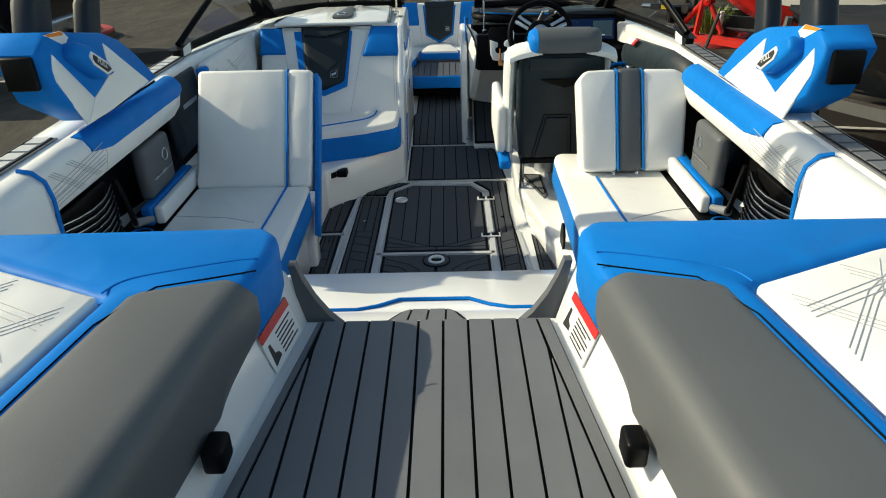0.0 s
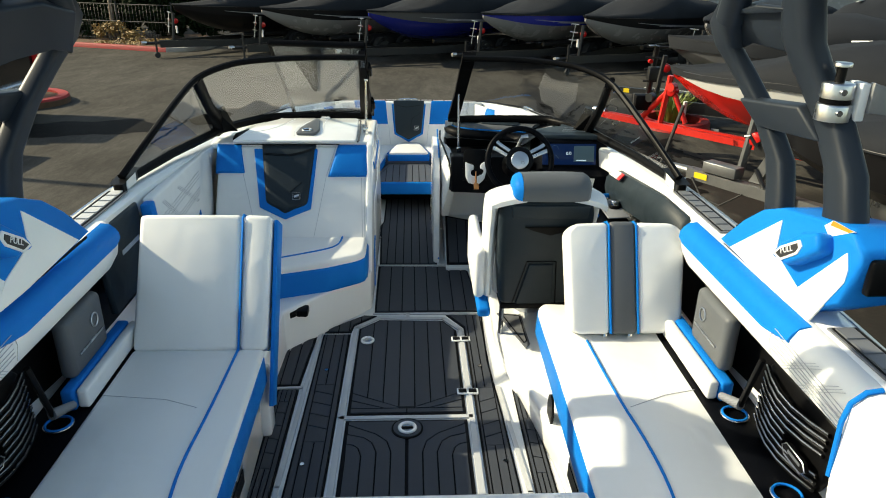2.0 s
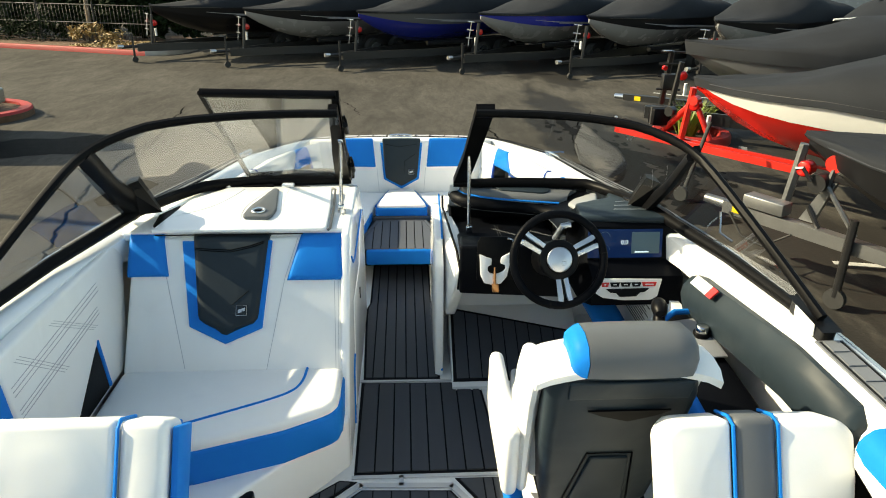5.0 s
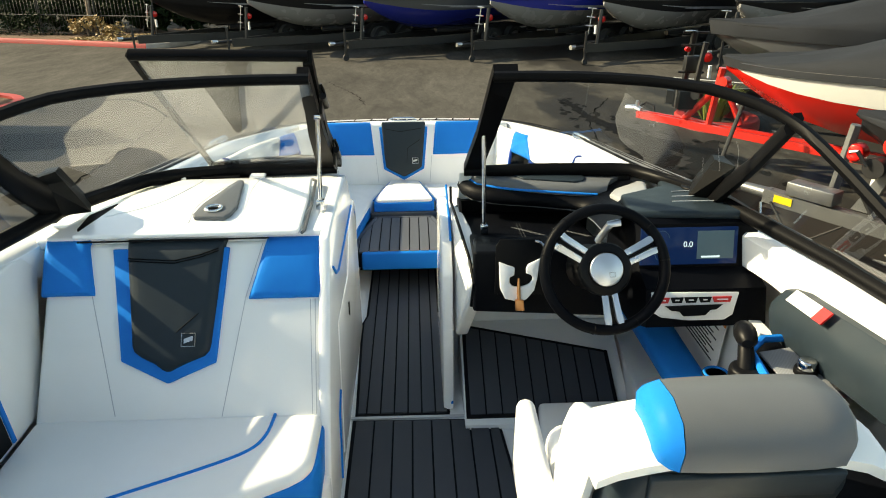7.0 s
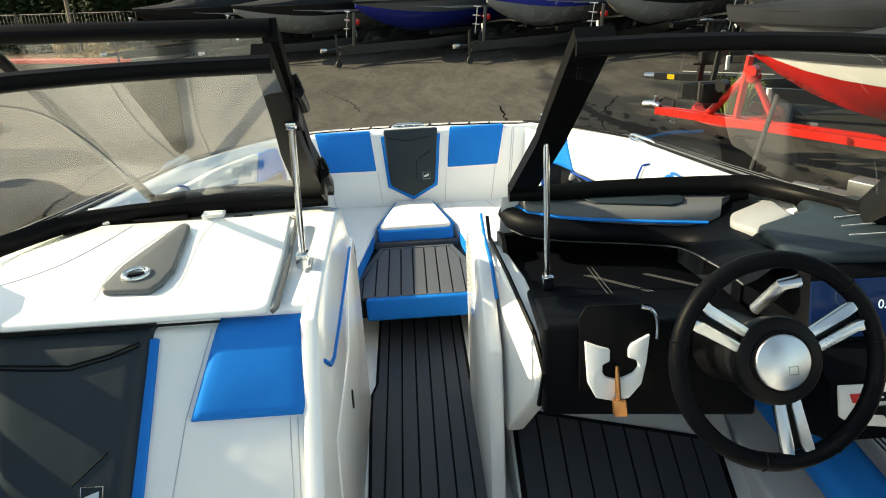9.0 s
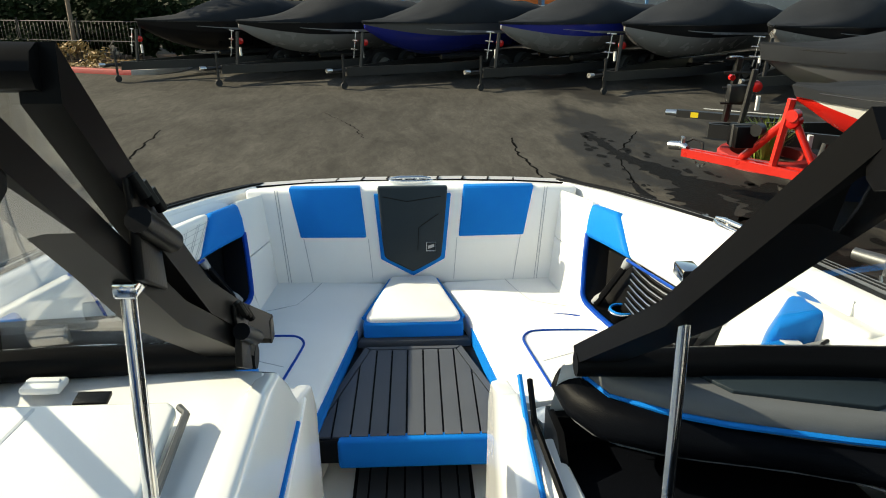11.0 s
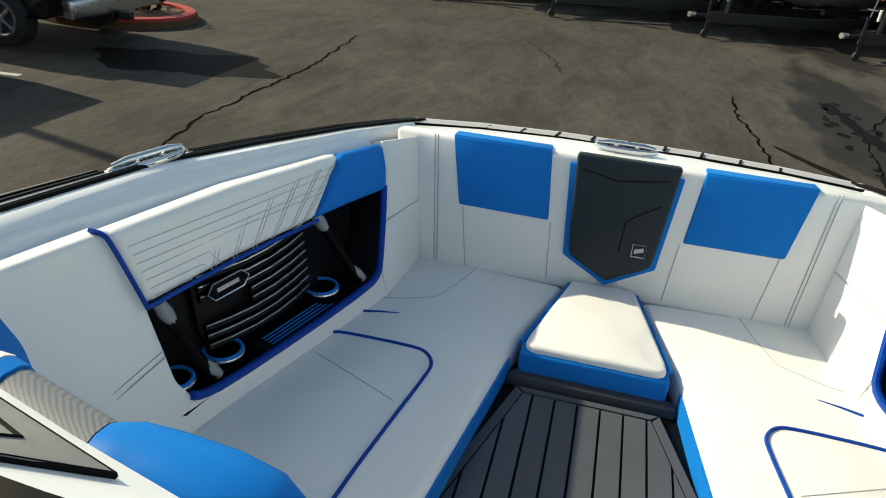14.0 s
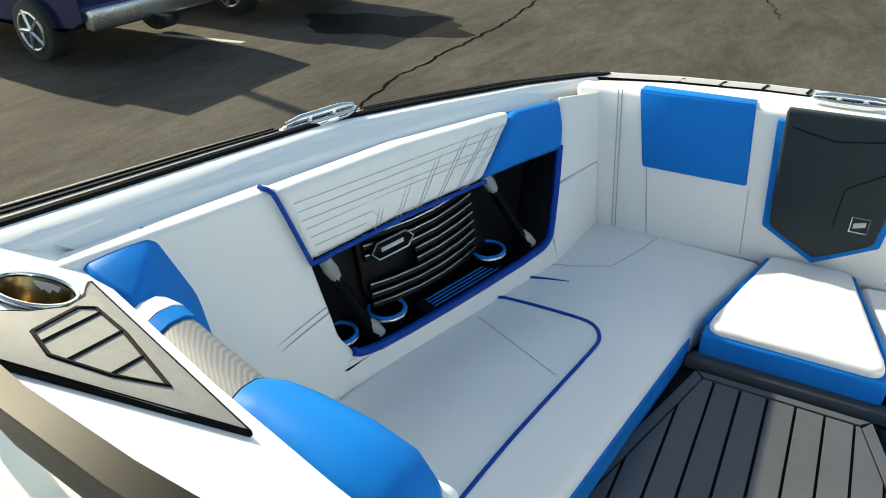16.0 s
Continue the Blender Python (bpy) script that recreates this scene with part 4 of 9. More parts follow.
# ---- driver's seat ----
dseat = thing("driver_seat", (0.66, 3.6, 0), "grey-backed white bucket driver seat with headrest", "seat")
F = Face((0.42, 3.375, 0.305), (1, 0, 0), (0, -0.155, 0.60))
part("back_shell", slab([F.at(a, b) for a, b in ((0.03, 0.0), (0.37, 0.0), (0.405, 0.25), (0.425, 0.52), (0.40, 0.60), (0.02, 0.60), (-0.005, 0.52), (0.005, 0.25))], 0.13, 0.035, 4), VINYL_D, dseat, "charcoal vinyl back shell")
part("back_band", F.plate([(0.05, 0.52), (0.385, 0.52), (0.39, 0.585), (0.045, 0.585)], 0.012, -0.004, 0.005, 3), VINYL_D, dseat, "charcoal upper band")
part("back_panel", F.plate([(0.105, 0.02), (0.285, 0.02), (0.265, 0.26), (0.15, 0.26)], 0.010, 0.0, 0.006, 3), VINYL_D, dseat, "charcoal pocket panel")
part("panel_seam", F.line([(0.09, 0.02), (0.14, 0.275), (0.275, 0.275), (0.30, 0.02)], 0.003, 0.002), BLACK_S, dseat, "black seam")
part("badge", F.plate([(0.11, 0.475), (0.345, 0.475), (0.31, 0.455), (0.23, 0.43), (0.15, 0.455)], 0.004, 0.001), BLACK_S, dseat, "black winged badge")
part("badge_bar", F.plate([(0.165, 0.457), (0.295, 0.457), (0.295, 0.467), (0.165, 0.467)], 0.002, 0.006), ALU, dseat, "silver badge bar", smooth=0)
for s, x in ((-1, 0.395), (1, 0.855)):
    rings = []
    for y, z, w, q in ((3.47, 0.34, 0.024, 0.06), (3.47, 0.50, 0.03, 0.08), (3.44, 0.70, 0.034, 0.09), (3.40, 0.80, 0.036, 0.09), (3.37, 0.865, 0.034, 0.08), (3.36, 0.885, 0.018, 0.05)):
        rings.append([(x + w * math.cos(a), y + q * math.sin(a), z) for a in (2 * math.pi * i / 14 for i in range(14))])
    part("side_wing", loft(rings), VINYL_W, dseat, "white vinyl side wing")
def shoulder(x0, x1, z0, z1):
    rings = []
    for i in range(5):
        t = i / 4
        x, z = x0 + (x1 - x0) * t, z0 + (z1 - z0) * t ** 0.6
        rings.append([(x, 3.30 + a, z + b) for a, b in ((-0.07, -0.03), (-0.078, -0.005), (-0.05, 0.018), (0.0, 0.026), (0.07, 0.018), (0.12, -0.02), (0.13, -0.06))])
    return loft(rings)
part("shoulder_pad", shoulder(0.375, 0.53, 0.875, 0.915), VINYL_W, dseat, "white vinyl shoulder")
part("shoulder_pad", shoulder(0.885, 0.74, 0.87, 0.915), VINYL_W, dseat, "white vinyl shoulder")
part("inner_back", slab([(0.43, 3.50, 0.42), (0.43, 3.40, 0.90), (0.83, 3.40, 0.90), (0.83, 3.50, 0.42)], 0.06, 0.02, 3), VINYL_W, dseat)
def headrest(xs):
    rings = []
    for x, k in xs:
        sec = [(3.205, 0.895), (3.195, 0.945), (3.22, 0.985), (3.275, 1.0), (3.345, 0.99), (3.385, 0.955), (3.375, 0.895)]
        c = (3.29, 0.935)
        rings.append([(x, c[0] + (y - c[0]) * k, c[1] + (z - c[1]) * k) for y, z in sec])
    return loft(rings)
part("headrest", headrest(((0.508, 0.97), (0.56, 1.0), (0.65, 1.02), (0.74, 1.0), (0.79, 0.95), (0.805, 0.75))), VINYL_G, dseat, "dark grey vinyl headrest")
part("headrest_end", headrest(((0.468, 0.55), (0.475, 0.75), (0.49, 0.90), (0.506, 0.97))), VINYL_B, dseat, "bright blue headrest end")
part("seat_cushion", prism([(0.43, 3.50), (0.84, 3.50), (0.84, 3.90), (0.80, 3.95), (0.47, 3.95), (0.43, 3.90)], 0.30, 0.43, 0.035, 4), VINYL_W, dseat)
part("arm_pad", slab([(0.325, 3.36, 0.60), (0.375, 3.36, 0.60), (0.375, 3.80, 0.63), (0.325, 3.80, 0.63)], 0.26, 0.024, 4), VINYL_W, dseat, "white vinyl arm side")
part("arm_trim", slab([(0.34, 3.30, 0.33), (0.40, 3.30, 0.33), (0.40, 3.72, 0.35), (0.34, 3.72, 0.35)], 0.05, 0.015, 3), VINYL_B, dseat, "blue vinyl lower edge")
part("pedestal", disc((0.64, 3.70, 0.21), (0, 0, 1), 0.07, 0.18, 20), ALU, dseat, "metal pedestal")
part("slide_plate", box(0.46, 0.80, 3.40, 3.90, 0.275, 0.305, 0.005), BLACK, dseat)
for x in (0.47, 0.79):
    part("back_bracket", tube([(x, 3.42, 0.13), (x, 3.42, 0.33)], 0.012, 8), STEEL, dseat)

# white platform under driver's seat and starboard bench, with foam insets
platform = thing("helm_platform", (0.8, 3.6, 0), "white moulded platform under the driver seat with foam insets", "platform", kind="structure")
part("body", prism([(0.60, 2.55), (0.63, 1.9), (1.19, 1.9), (1.19, 4.45), (0.52, 4.45), (0.46, 3.95), (0.445, 3.50)], -0.012, 0.13, 0.02, 3), GEL_W, platform)
PF = Face((0, 0, 0.13), (1, 0, 0), (0, 1, 0))
tri = [(0.60, 3.28), (0.60, 3.52), (0.47, 3.62), (0.50, 3.56)]
part("foam_inset", PF.plate([(0.575, 3.26), (0.60, 3.30), (0.60, 3.60), (0.475, 3.62)], 0.006), MAT_L, platform, "grey foam inset")
part("inset_groove", tube([PF.at(a, b, 0.007) for a, b in ((0.572, 3.31), (0.588, 3.33), (0.588, 3.585), (0.50, 3.60))], 0.003, 4, closed=True), MAT_B, platform)

# ---- port lounge ----
LZ = 0.392
lounge_base = thing("lounge_base", (-0.6, 3.9, 0), "white moulded base of the port lounge", "seat base", kind="structure")
part("body", prism([(-1.19, 3.05), (-0.62, 3.05), (-0.612, 3.49), (-0.20, 3.955), (-0.20, 4.42), (-1.19, 4.42)], -0.012, LZ - 0.17, 0.015, 3), GEL_W, lounge_base)
part("cup_recess", box(-0.56, -0.50, 3.53, 3.60, 0.165, 0.205, 0.01), BLACK, lounge_base, "black drink recess")
part("grab_recess", slab([(-0.585, 3.515, 0.20), (-0.525, 3.58, 0.20), (-0.525, 3.58, 0.165), (-0.585, 3.515, 0.165)][::-1], 0.02, 0.005), BLACK, lounge_base, "black recess")
lounge_seat = thing("port_lounge", (-0.65, 3.9, LZ - 0.16), "white vinyl lounge with grey shield panel and blue pads", "lounge seat")
part("cushion", prism([(-1.09, 3.52), (-0.70, 3.625), (-0.417, 3.722), (-0.265, 3.805), (-0.232, 3.84), (-0.225, 3.89), (-0.225, 4.08), (-1.09, 4.08)], LZ - 0.10, LZ, 0.024, 3), VINYL_W, lounge_seat)
part("front_panel", prism([(-1.09, 3.51), (-0.70, 3.615), (-0.413, 3.713), (-0.258, 3.796), (-0.225, 3.83), (-0.217, 3.89), (-0.217, 4.09), (-1.09, 4.09)], LZ - 0.17, LZ - 0.035, 0.014, 2), VINYL_B, lounge_seat, "deep blue vinyl front")
part("piping", tube(rounded([(-0.365, 4.07, LZ + 0.001), (-0.37, 3.98, LZ + 0.001), (-0.40, 3.91, LZ + 0.001), (-0.50, 3.85, LZ + 0.001), (-0.74, 3.735, LZ + 0.001), (-0.90, 3.66, LZ + 0.001)]), 0.005, 6), VINYL_B, lounge_seat, "blue piping")

lounge_back = lounge_seat
F = Face((0, 4.06, LZ - 0.02), (1, 0, 0), (0, 4.39 - 4.06, 0.84 - LZ + 0.02))
LH = math.hypot(0.33, 0.84 - LZ + 0.02)
# white panels with seams between them
part("backrest_pad", slab([F.at(a, b) for a, b in ((-1.09, 0), (-0.222, 0), (-0.218, LH), (-1.09, LH))], 0.10, 0.02, 3), VINYL_W, lounge_back)
shield = part("shield_trim", F.plate([(-0.884, LH - 0.025), (-0.837, 0.195), (-0.692, 0.124), (-0.548, 0.185), (-0.518, LH - 0.025)], 0.012, 0.0, 0.004), VINYL_B, lounge_back, "deep blue shield edging")


def rolled_pad(rows):
    """A padded panel on the backrest's face that rolls over its top edge; rows of height, left side, right side and swell."""
    out = []
    for b, xl, xr, h in rows:
        inn = (0.0, 0.003, 0.010, 0.022, 0.04)
        w = xr - xl
        xs = [min(q, w * 0.45) for q in inn] + [w * k for k in (0.3, 0.5, 0.7) if 0.04 < w * k < w - 0.04] + [w - min(q, w * 0.45) for q in inn[::-1]]
        xs = sorted(xs) if len(xs) == 13 else [w * k / 12 for k in range(13)]
        ks = (0.0, 0.35, 0.78, 0.96, 1.0, 1.0, 1.0, 1.0, 1.0, 0.96, 0.78, 0.35, 0.0)
        out.append([F.at(xl + x, b, h * k - 0.022 * (j in (0, 12))) for j, (x, k) in enumerate(zip(xs, ks))])
    return loft(out, closed=False)


TOP = ((0.47, 1.0), (0.505, 1.0), (0.528, 0.97), (0.546, 0.86), (0.560, 0.66), (0.572, 0.32), (0.581, -0.25), (0.584, -1.2))
TL, TR = lambda b: -0.806 - 0.105 * (b - 0.23), lambda b: -0.563 + 0.098 * (b - 0.21)
low = [(0.158, -0.698, -0.682, -0.02), (0.160, -0.700, -0.680, 0.014), (0.166, -0.715, -0.668, 0.024), (0.185, -0.745, -0.622, 0.031), (0.205, -0.778, -0.578, 0.033), (0.222, -0.800, -0.564, 0.034), (0.24, TL(0.24), TR(0.24), 0.034), (0.30, TL(0.30), TR(0.30), 0.034), (0.40, TL(0.40), TR(0.40), 0.034)]
part("shield", rolled_pad(low + [(b, TL(b), TR(b), 0.034 * k) for b, k in TOP]), VINYL_D, lounge_back, "charcoal vinyl shield pad")
part("seam", F.line([(TL(0.5) + 0.01, 0.512), (-0.76, 0.507), (-0.68, 0.502), (-0.60, 0.520), (TR(0.53) - 0.012, 0.540)], 0.002, 0.0355), BLACK_S, lounge_back, "black double seam")
part("seam", F.line([(TL(0.5) + 0.01, 0.505), (-0.76, 0.499), (-0.68, 0.494), (-0.60, 0.512), (TR(0.53) - 0.012, 0.532)], 0.002, 0.036), BLACK_S, lounge_back, "black double seam")
part("seam", F.line([(-0.665, 0.278), (-0.64, 0.30), (-0.60, 0.335)], 0.0016, 0.0345), BLACK_S, lounge_back, "black crease")
part("emblem", tube([F.at(a, b, 0.0350) for a, b in ((-0.648, 0.234), (-0.607, 0.234), (-0.607, 0.274), (-0.648, 0.274))], 0.0016, 4, closed=True), ALU, lounge_back, "small silver square emblem")
part("emblem_bar", F.plate([(-0.641, 0.243), (-0.614, 0.252), (-0.614, 0.266), (-0.641, 0.257)], 0.002, 0.033), ALU, lounge_back, smooth=0)
BL = lambda b: -0.456 + 0.28 * (b - 0.384)
part("blue_pad", rolled_pad([(0.380, BL(0.38), -0.222, -0.02), (0.380, BL(0.38), -0.222, 0.012), (0.386, BL(0.386), -0.218, 0.021), (0.40, BL(0.40), -0.216, 0.025)] + [(b, BL(b), -0.217, 0.026 * k) for b, k in TOP]), VINYL_B, lounge_back, "bright blue vinyl pad")
part("blue_pad", rolled_pad([(0.402, -1.10, -0.931, -0.02), (0.402, -1.10, -0.931, 0.012), (0.410, -1.10, -0.931, 0.022)] + [(b, -1.10, -0.931 - 0.17 * (b - 0.404), 0.024 * k) for b, k in TOP]), VINYL_B, lounge_back, "bright blue vinyl pad")
for d in (0.0, 0.009):
    part("pad_seam", F.line([(-0.398, 0.526 + d), (-0.34, 0.512 + d), (-0.256, 0.492 + d)], 0.0011, 0.0245 - d * 0.2), VINYL_B, lounge_back, "blue double stitch")
part("pad_seam", F.line([(-0.256, 0.492), (-0.250, 0.45), (-0.248, 0.39)], 0.0011, 0.0225), VINYL_B, lounge_back)
for q in (((-0.942, 0.40), (-0.848, 0.03)), ((-0.466, 0.38), (-0.527, 0.02)), ((-0.262, 0.375), (-0.252, 0.02)), ((-0.247, 0.375), (-0.240, 0.02)), ((-0.415, 0.56), (-0.466, 0.382))):
    part("seam", F.line(q, 0.0016, 0.0), STITCH, lounge_back)

# port side wall of the lounge
side_wall = thing("lounge_side_panel", (-1.1, 3.7, 0.39), "white quilted vinyl side panel with a dark pocket", "side panel", kind="structure")
F = Face((-1.10, 3.44, 0.37), (0, 1, 0), (-0.04, 0, 0.46))
part("pad", slab([F.at(a, b) for a, b in ((0.0, 0.0), (0.72, 0.0), (0.98, 0.47), (0.0, 0.47))], 0.06, 0.015, 3), VINYL_W, side_wall)
part("pocket", F.plate([(0.24, 0.02), (0.53, 0.02), (0.53, 0.20)], 0.003), BLACK, side_wall, "black triangular pocket")
part("pocket_edge", F.plate([(0.535, 0.02), (0.55, 0.02), (0.55, 0.215), (0.535, 0.20)], 0.006), VINYL_B, side_wall, "blue pocket edge")
lines = []
for k in range(3):
    lines += [[(0.08 + 0.016 * k, 0.42), (0.30 + 0.016 * k, 0.24)], [(0.30 + 0.016 * k, 0.42), (0.55 + 0.016 * k, 0.26)], [(0.03, 0.36 - 0.016 * k), (0.66, 0.40 - 0.016 * k)], [(0.03, 0.28 - 0.014 * k), (0.62, 0.32 - 0.014 * k)]]
part("stitching", merged(*[F.line(q, 0.0011, 0.0008) for q in lines]), STITCH, side_wall, "grey quilting thread")
part("end_trim", slab([F.at(a, b, 0.004) for a, b in ((-0.07, 0.02), (-0.005, 0.02), (-0.005, 0.46), (-0.07, 0.46))], 0.05, 0.01), VINYL_B, side_wall, "deep blue vinyl end")
dark = thing("side_trim_panel", (-1.17, 3.2, 0.5), "dark charcoal vinyl trim panel under the gunwale", "side panel", "dark side panels", "structure")
F2 = Face((-1.165, 2.95, 0.50), (0, 1, 0), (-0.03, 0, 0.35))
part("pad", slab([F2.at(a, b) for a, b in ((0.0, 0.0), (0.43, 0.0), (0.43, 0.34), (0.12, 0.34), (0.0, 0.20))], 0.03, 0.008), VINYL_D, dark)
part("word_bar", F2.plate([(0.17, 0.19), (0.36, 0.19), (0.36, 0.21), (0.17, 0.21)], 0.003), ALU, dark, "silver lettering bar", smooth=0)


# ---- port console ----
pconsole = thing("port_console", (-0.65, 4.85, 0), "white moulded port console with storage lid", "console", kind="structure")
part("aisle_wall", slab([(-0.198, y, z) for y, z in ((3.96, -0.012), (5.28, -0.012), (5.28, 0.60), (5.245, 0.668), (5.10, 0.727), (5.03, 0.81), (4.97, 0.868), (4.88, 0.888), (4.52, 0.87), (4.36, 0.855), (4.10, 0.43), (3.985, 0.22))], 0.035, 0.010, 3), GEL_W, pconsole)
part("top", slab([(-0.215, 4.40, 0.862), (-0.215, 4.90, 0.886), (-0.215, 4.967, 0.872), (-0.60, 5.017, 0.875), (-0.85, 4.98, 0.872), (-1.02, 4.80, 0.865), (-1.14, 4.62, 0.86), (-1.14, 4.40, 0.85)], 0.04, 0.012, 3), GEL_W, pconsole)
DECK = lambda x, y: 0.712 + 0.2 * (-0.524 - x) + 0.5 * (5.261 - y)
DK = [(-0.205, 5.087), (-0.205, 5.217), (-0.30, 5.239), (-0.40, 5.252), (-0.60, 5.289), (-0.80, 5.337), (-1.0, 5.382), (-1.03, 5.27), (-0.85, 5.17), (-0.50, 5.09)]
def foredeck(X, parent, d, hole=None):
    """The sloping deck before the windshield; hole: centre and radius of a round opening in it."""
    pieces = [DK]
    if hole:
        cx, cy, r = hole
        turn = lambda a0, n=14: [(cx + r * math.sin(a0 + math.pi * i / n), cy + r * 0.9 * math.cos(a0 + math.pi * i / n)) for i in range(n + 1)]
        pieces = [DK[:6] + [(cx, 5.350)] + turn(0.0) + [(cx, 5.174)] + DK[8:], [(cx, 5.350)] + DK[6:8] + [(cx, 5.174)] + turn(math.pi)]
    for q in pieces:
        part("foredeck", slab([(X(x), y - d, DECK(x, y) - d) for x, y in q], 0.035, 0.0 if hole else 0.010, 3), GEL_W, parent)
    brim = [(-0.205, 4.967), (-0.60, 5.017), (-0.87, 4.95), (-1.06, 4.80)]
    low = [(-0.205, 5.092), (-0.50, 5.092), (-0.85, 5.172), (-1.03, 5.272)]
    part("deck_step", loft([[(X(x), y, 0.868) for x, y in brim], [(X(x), y - d, DECK(x, y) - d - 0.004) for x, y in low]], closed=False), GEL_W, parent)
foredeck(lambda x: x, pconsole, 0.0, (-0.856, 5.251, 0.047))
part("front_wall", slab([(-0.215, 5.247, 0.64), (-0.215, 5.247, 0.0), (-0.98, 5.297, 0.0), (-1.0, 5.297, 0.70), (-0.72, 5.277, 0.68)], 0.04), GEL_W, pconsole)
LF = Face((-0.292, 4.362, 0.864), (0, 1, 0.058), (-1, 0, -0.004))
LIDP = [(0.0, 0.020), (0.006, 0.006), (0.020, 0.0), (0.25, 0.004), (0.46, 0.016), (0.475, 0.03), (0.475, 0.50), (0.33, 0.64), (0.0, 0.71)]
lid = part("lid", LF.plate(LIDP, 0.016, 0.0, 0.007, 3), GEL_W, pconsole, "white glossy storage lid")
part("lid_gasket", tube([LF.at(a, b - 0.012, 0.004) for a, b in LIDP[1:6]], 0.0055, 6), VINYL_G, pconsole, "grey rubber gasket beside the lid")
part("lid_gap", tube([LF.at(0.008, b, -0.012) for b in (0.70, 0.4, 0.10)], 0.003, 5), MAT_B, pconsole, "dark gap under the lid")
for q in ([(-0.499, 4.47), (-0.505, 4.60), (-0.515, 4.72), (-0.501, 4.825)], [(-0.95, 4.50), (-0.823, 4.582), (-0.755, 4.70), (-0.71, 4.818)], [(-0.66, 4.44), (-0.675, 4.56), (-0.64, 4.70), (-0.585, 4.80)]):
    part("lid_crease", tube(rounded([LF.at(y - 4.362, -0.292 - x, 0.0135) for x, y in q]), 0.0045, 6), GEL_W, lid, "moulded crease")
HF = Face((-0.60, 4.535, 0.8905), (1, 0, 0), (0, 1, 0.055))
hl = part("latch_plate", HF.plate([(-0.055, -0.062), (-0.045, -0.082), (0.055, -0.090), (0.070, -0.06), (0.078, 0.0), (0.05, 0.235), (0.036, 0.250), (0.022, 0.240), (-0.045, 0.03)], 0.014, 0.0, 0.006, 3), VINYL_G, lid, "grey wedge-shaped latch plate")
part("latch_ring", torus(HF.at(0.006, -0.025, 0.016), HF.n, 0.026, 0.006, 24, 8), STEEL, pconsole, "steel finger latch")
part("latch_pull", disc(HF.at(0.006, -0.025, 0.013), HF.n, 0.022, 0.008, 20), STEEL, pconsole)
part("latch_bar", slab([HF.at(a, b, 0.020) for a, b in ((-0.010, -0.033), (0.022, -0.033), (0.022, -0.019), (-0.010, -0.019))], 0.004, 0.001), BLACK_S, pconsole, "dark finger bar")
for a in (-0.83, -0.53):
    h = part("lid_hinge", box(a - 0.03, a + 0.03, 4.89, 4.925, 0.884, 0.897, 0.005, 2), GEL_W, pconsole, "white lid hinge")
    part("pin", tube([(a - 0.024, 4.908, 0.897), (a + 0.024, 4.908, 0.897)], 0.004, 8), GEL_D, h)
for q in (((-0.76, 4.943), (-0.61, 4.943), (-0.595, 4.893), (-0.74, 4.893)), ((-0.470, 4.885), (-0.422, 4.885), (-0.418, 4.855), (-0.466, 4.855))):
    part("vent", slab([(x, y, 0.892 if y > 4.89 else 0.8935) for x, y in q][::-1], 0.006, 0.001), BLACK, pconsole, "black vent slot")
part("side_vent", slab([(-1.02, 4.44, 0.868), (-0.93, 4.44, 0.868), (-0.97, 4.66, 0.878), (-1.03, 4.56, 0.872)], 0.012, 0.003), BLACK, pconsole, "black vent grille")
part("wall_piping", tube([(-0.196, y, z) for y, z in ((4.20, 0.02), (4.26, 0.25), (4.32, 0.30))], 0.005, 6), VINYL_B, pconsole, "blue piping")
part("wall_piping", tube([(-0.196, y, z) for y, z in ((5.06, 0.705), (4.85, 0.690), (4.62, 0.676), (4.50, 0.672), (4.44, 0.69), (4.37, 0.745))], 0.005, 6), VINYL_B, pconsole, "blue piping")
part("wall_panel", slab([(-0.194, y, z) for y, z in ((4.30, 0.04), (5.137, 0.04), (5.157, 0.70), (4.917, 0.66), (4.78, 0.52), (4.40, 0.52))], 0.012, 0.008, 3), GEL_W, pconsole, "white vinyl door panel")
part("door_latch", slab([(-0.190, 4.72 + 0.012 * math.cos(a), 0.40 + 0.03 * math.sin(a)) for a in (2 * math.pi * i / 14 for i in range(14))], 0.008), BLACK, pconsole, "small oval latch")

# foam pad and cup holder on the console's forward top
cpad = thing("console_foam_pad", (-0.6, 5.067, 0.885), "grey foam tread pad with black grooves on the console", "tread pad", "console pads")
CF = Face((-0.524, 5.261, 0.713), (1, 0, -0.2), (0, 1, -0.5))
def on_deck(q):
    """Plan points as ways along the pad's face."""
    out = []
    for x, y in q:
        d = Vector((x, y, DECK(x, y) + 0.001)) - CF.o
        out.append((d.dot(CF.u), d.dot(CF.v)))
    return out
PADP = [(-0.506, 5.243), (-0.863, 5.325), (-0.824, 5.290), (-0.803, 5.255), (-0.803, 5.212), (-0.815, 5.180), (-0.73, 5.125)]
part("base", CF.plate(on_deck(PADP), 0.008, 0.0, 0.002), FOAM_P, cpad)
RING = [(-0.606, 5.232), (-0.725, 5.270), (-0.790, 5.281), (-0.796, 5.262), (-0.756, 5.188), (-0.705, 5.173), (-0.648, 5.198)]
part("groove", tube([CF.at(a, b, 0.008) for a, b in on_deck(RING)], 0.0032, 5, closed=True), MAT_B, cpad)
for q in ([(-0.671, 5.253), (-0.650, 5.199)], [(-0.729, 5.270), (-0.690, 5.180)], [(-0.778, 5.278), (-0.732, 5.181)]):
    part("groove", tube([CF.at(a, b, 0.008) for a, b in on_deck(q)], 0.0028, 5), MAT_B, cpad)
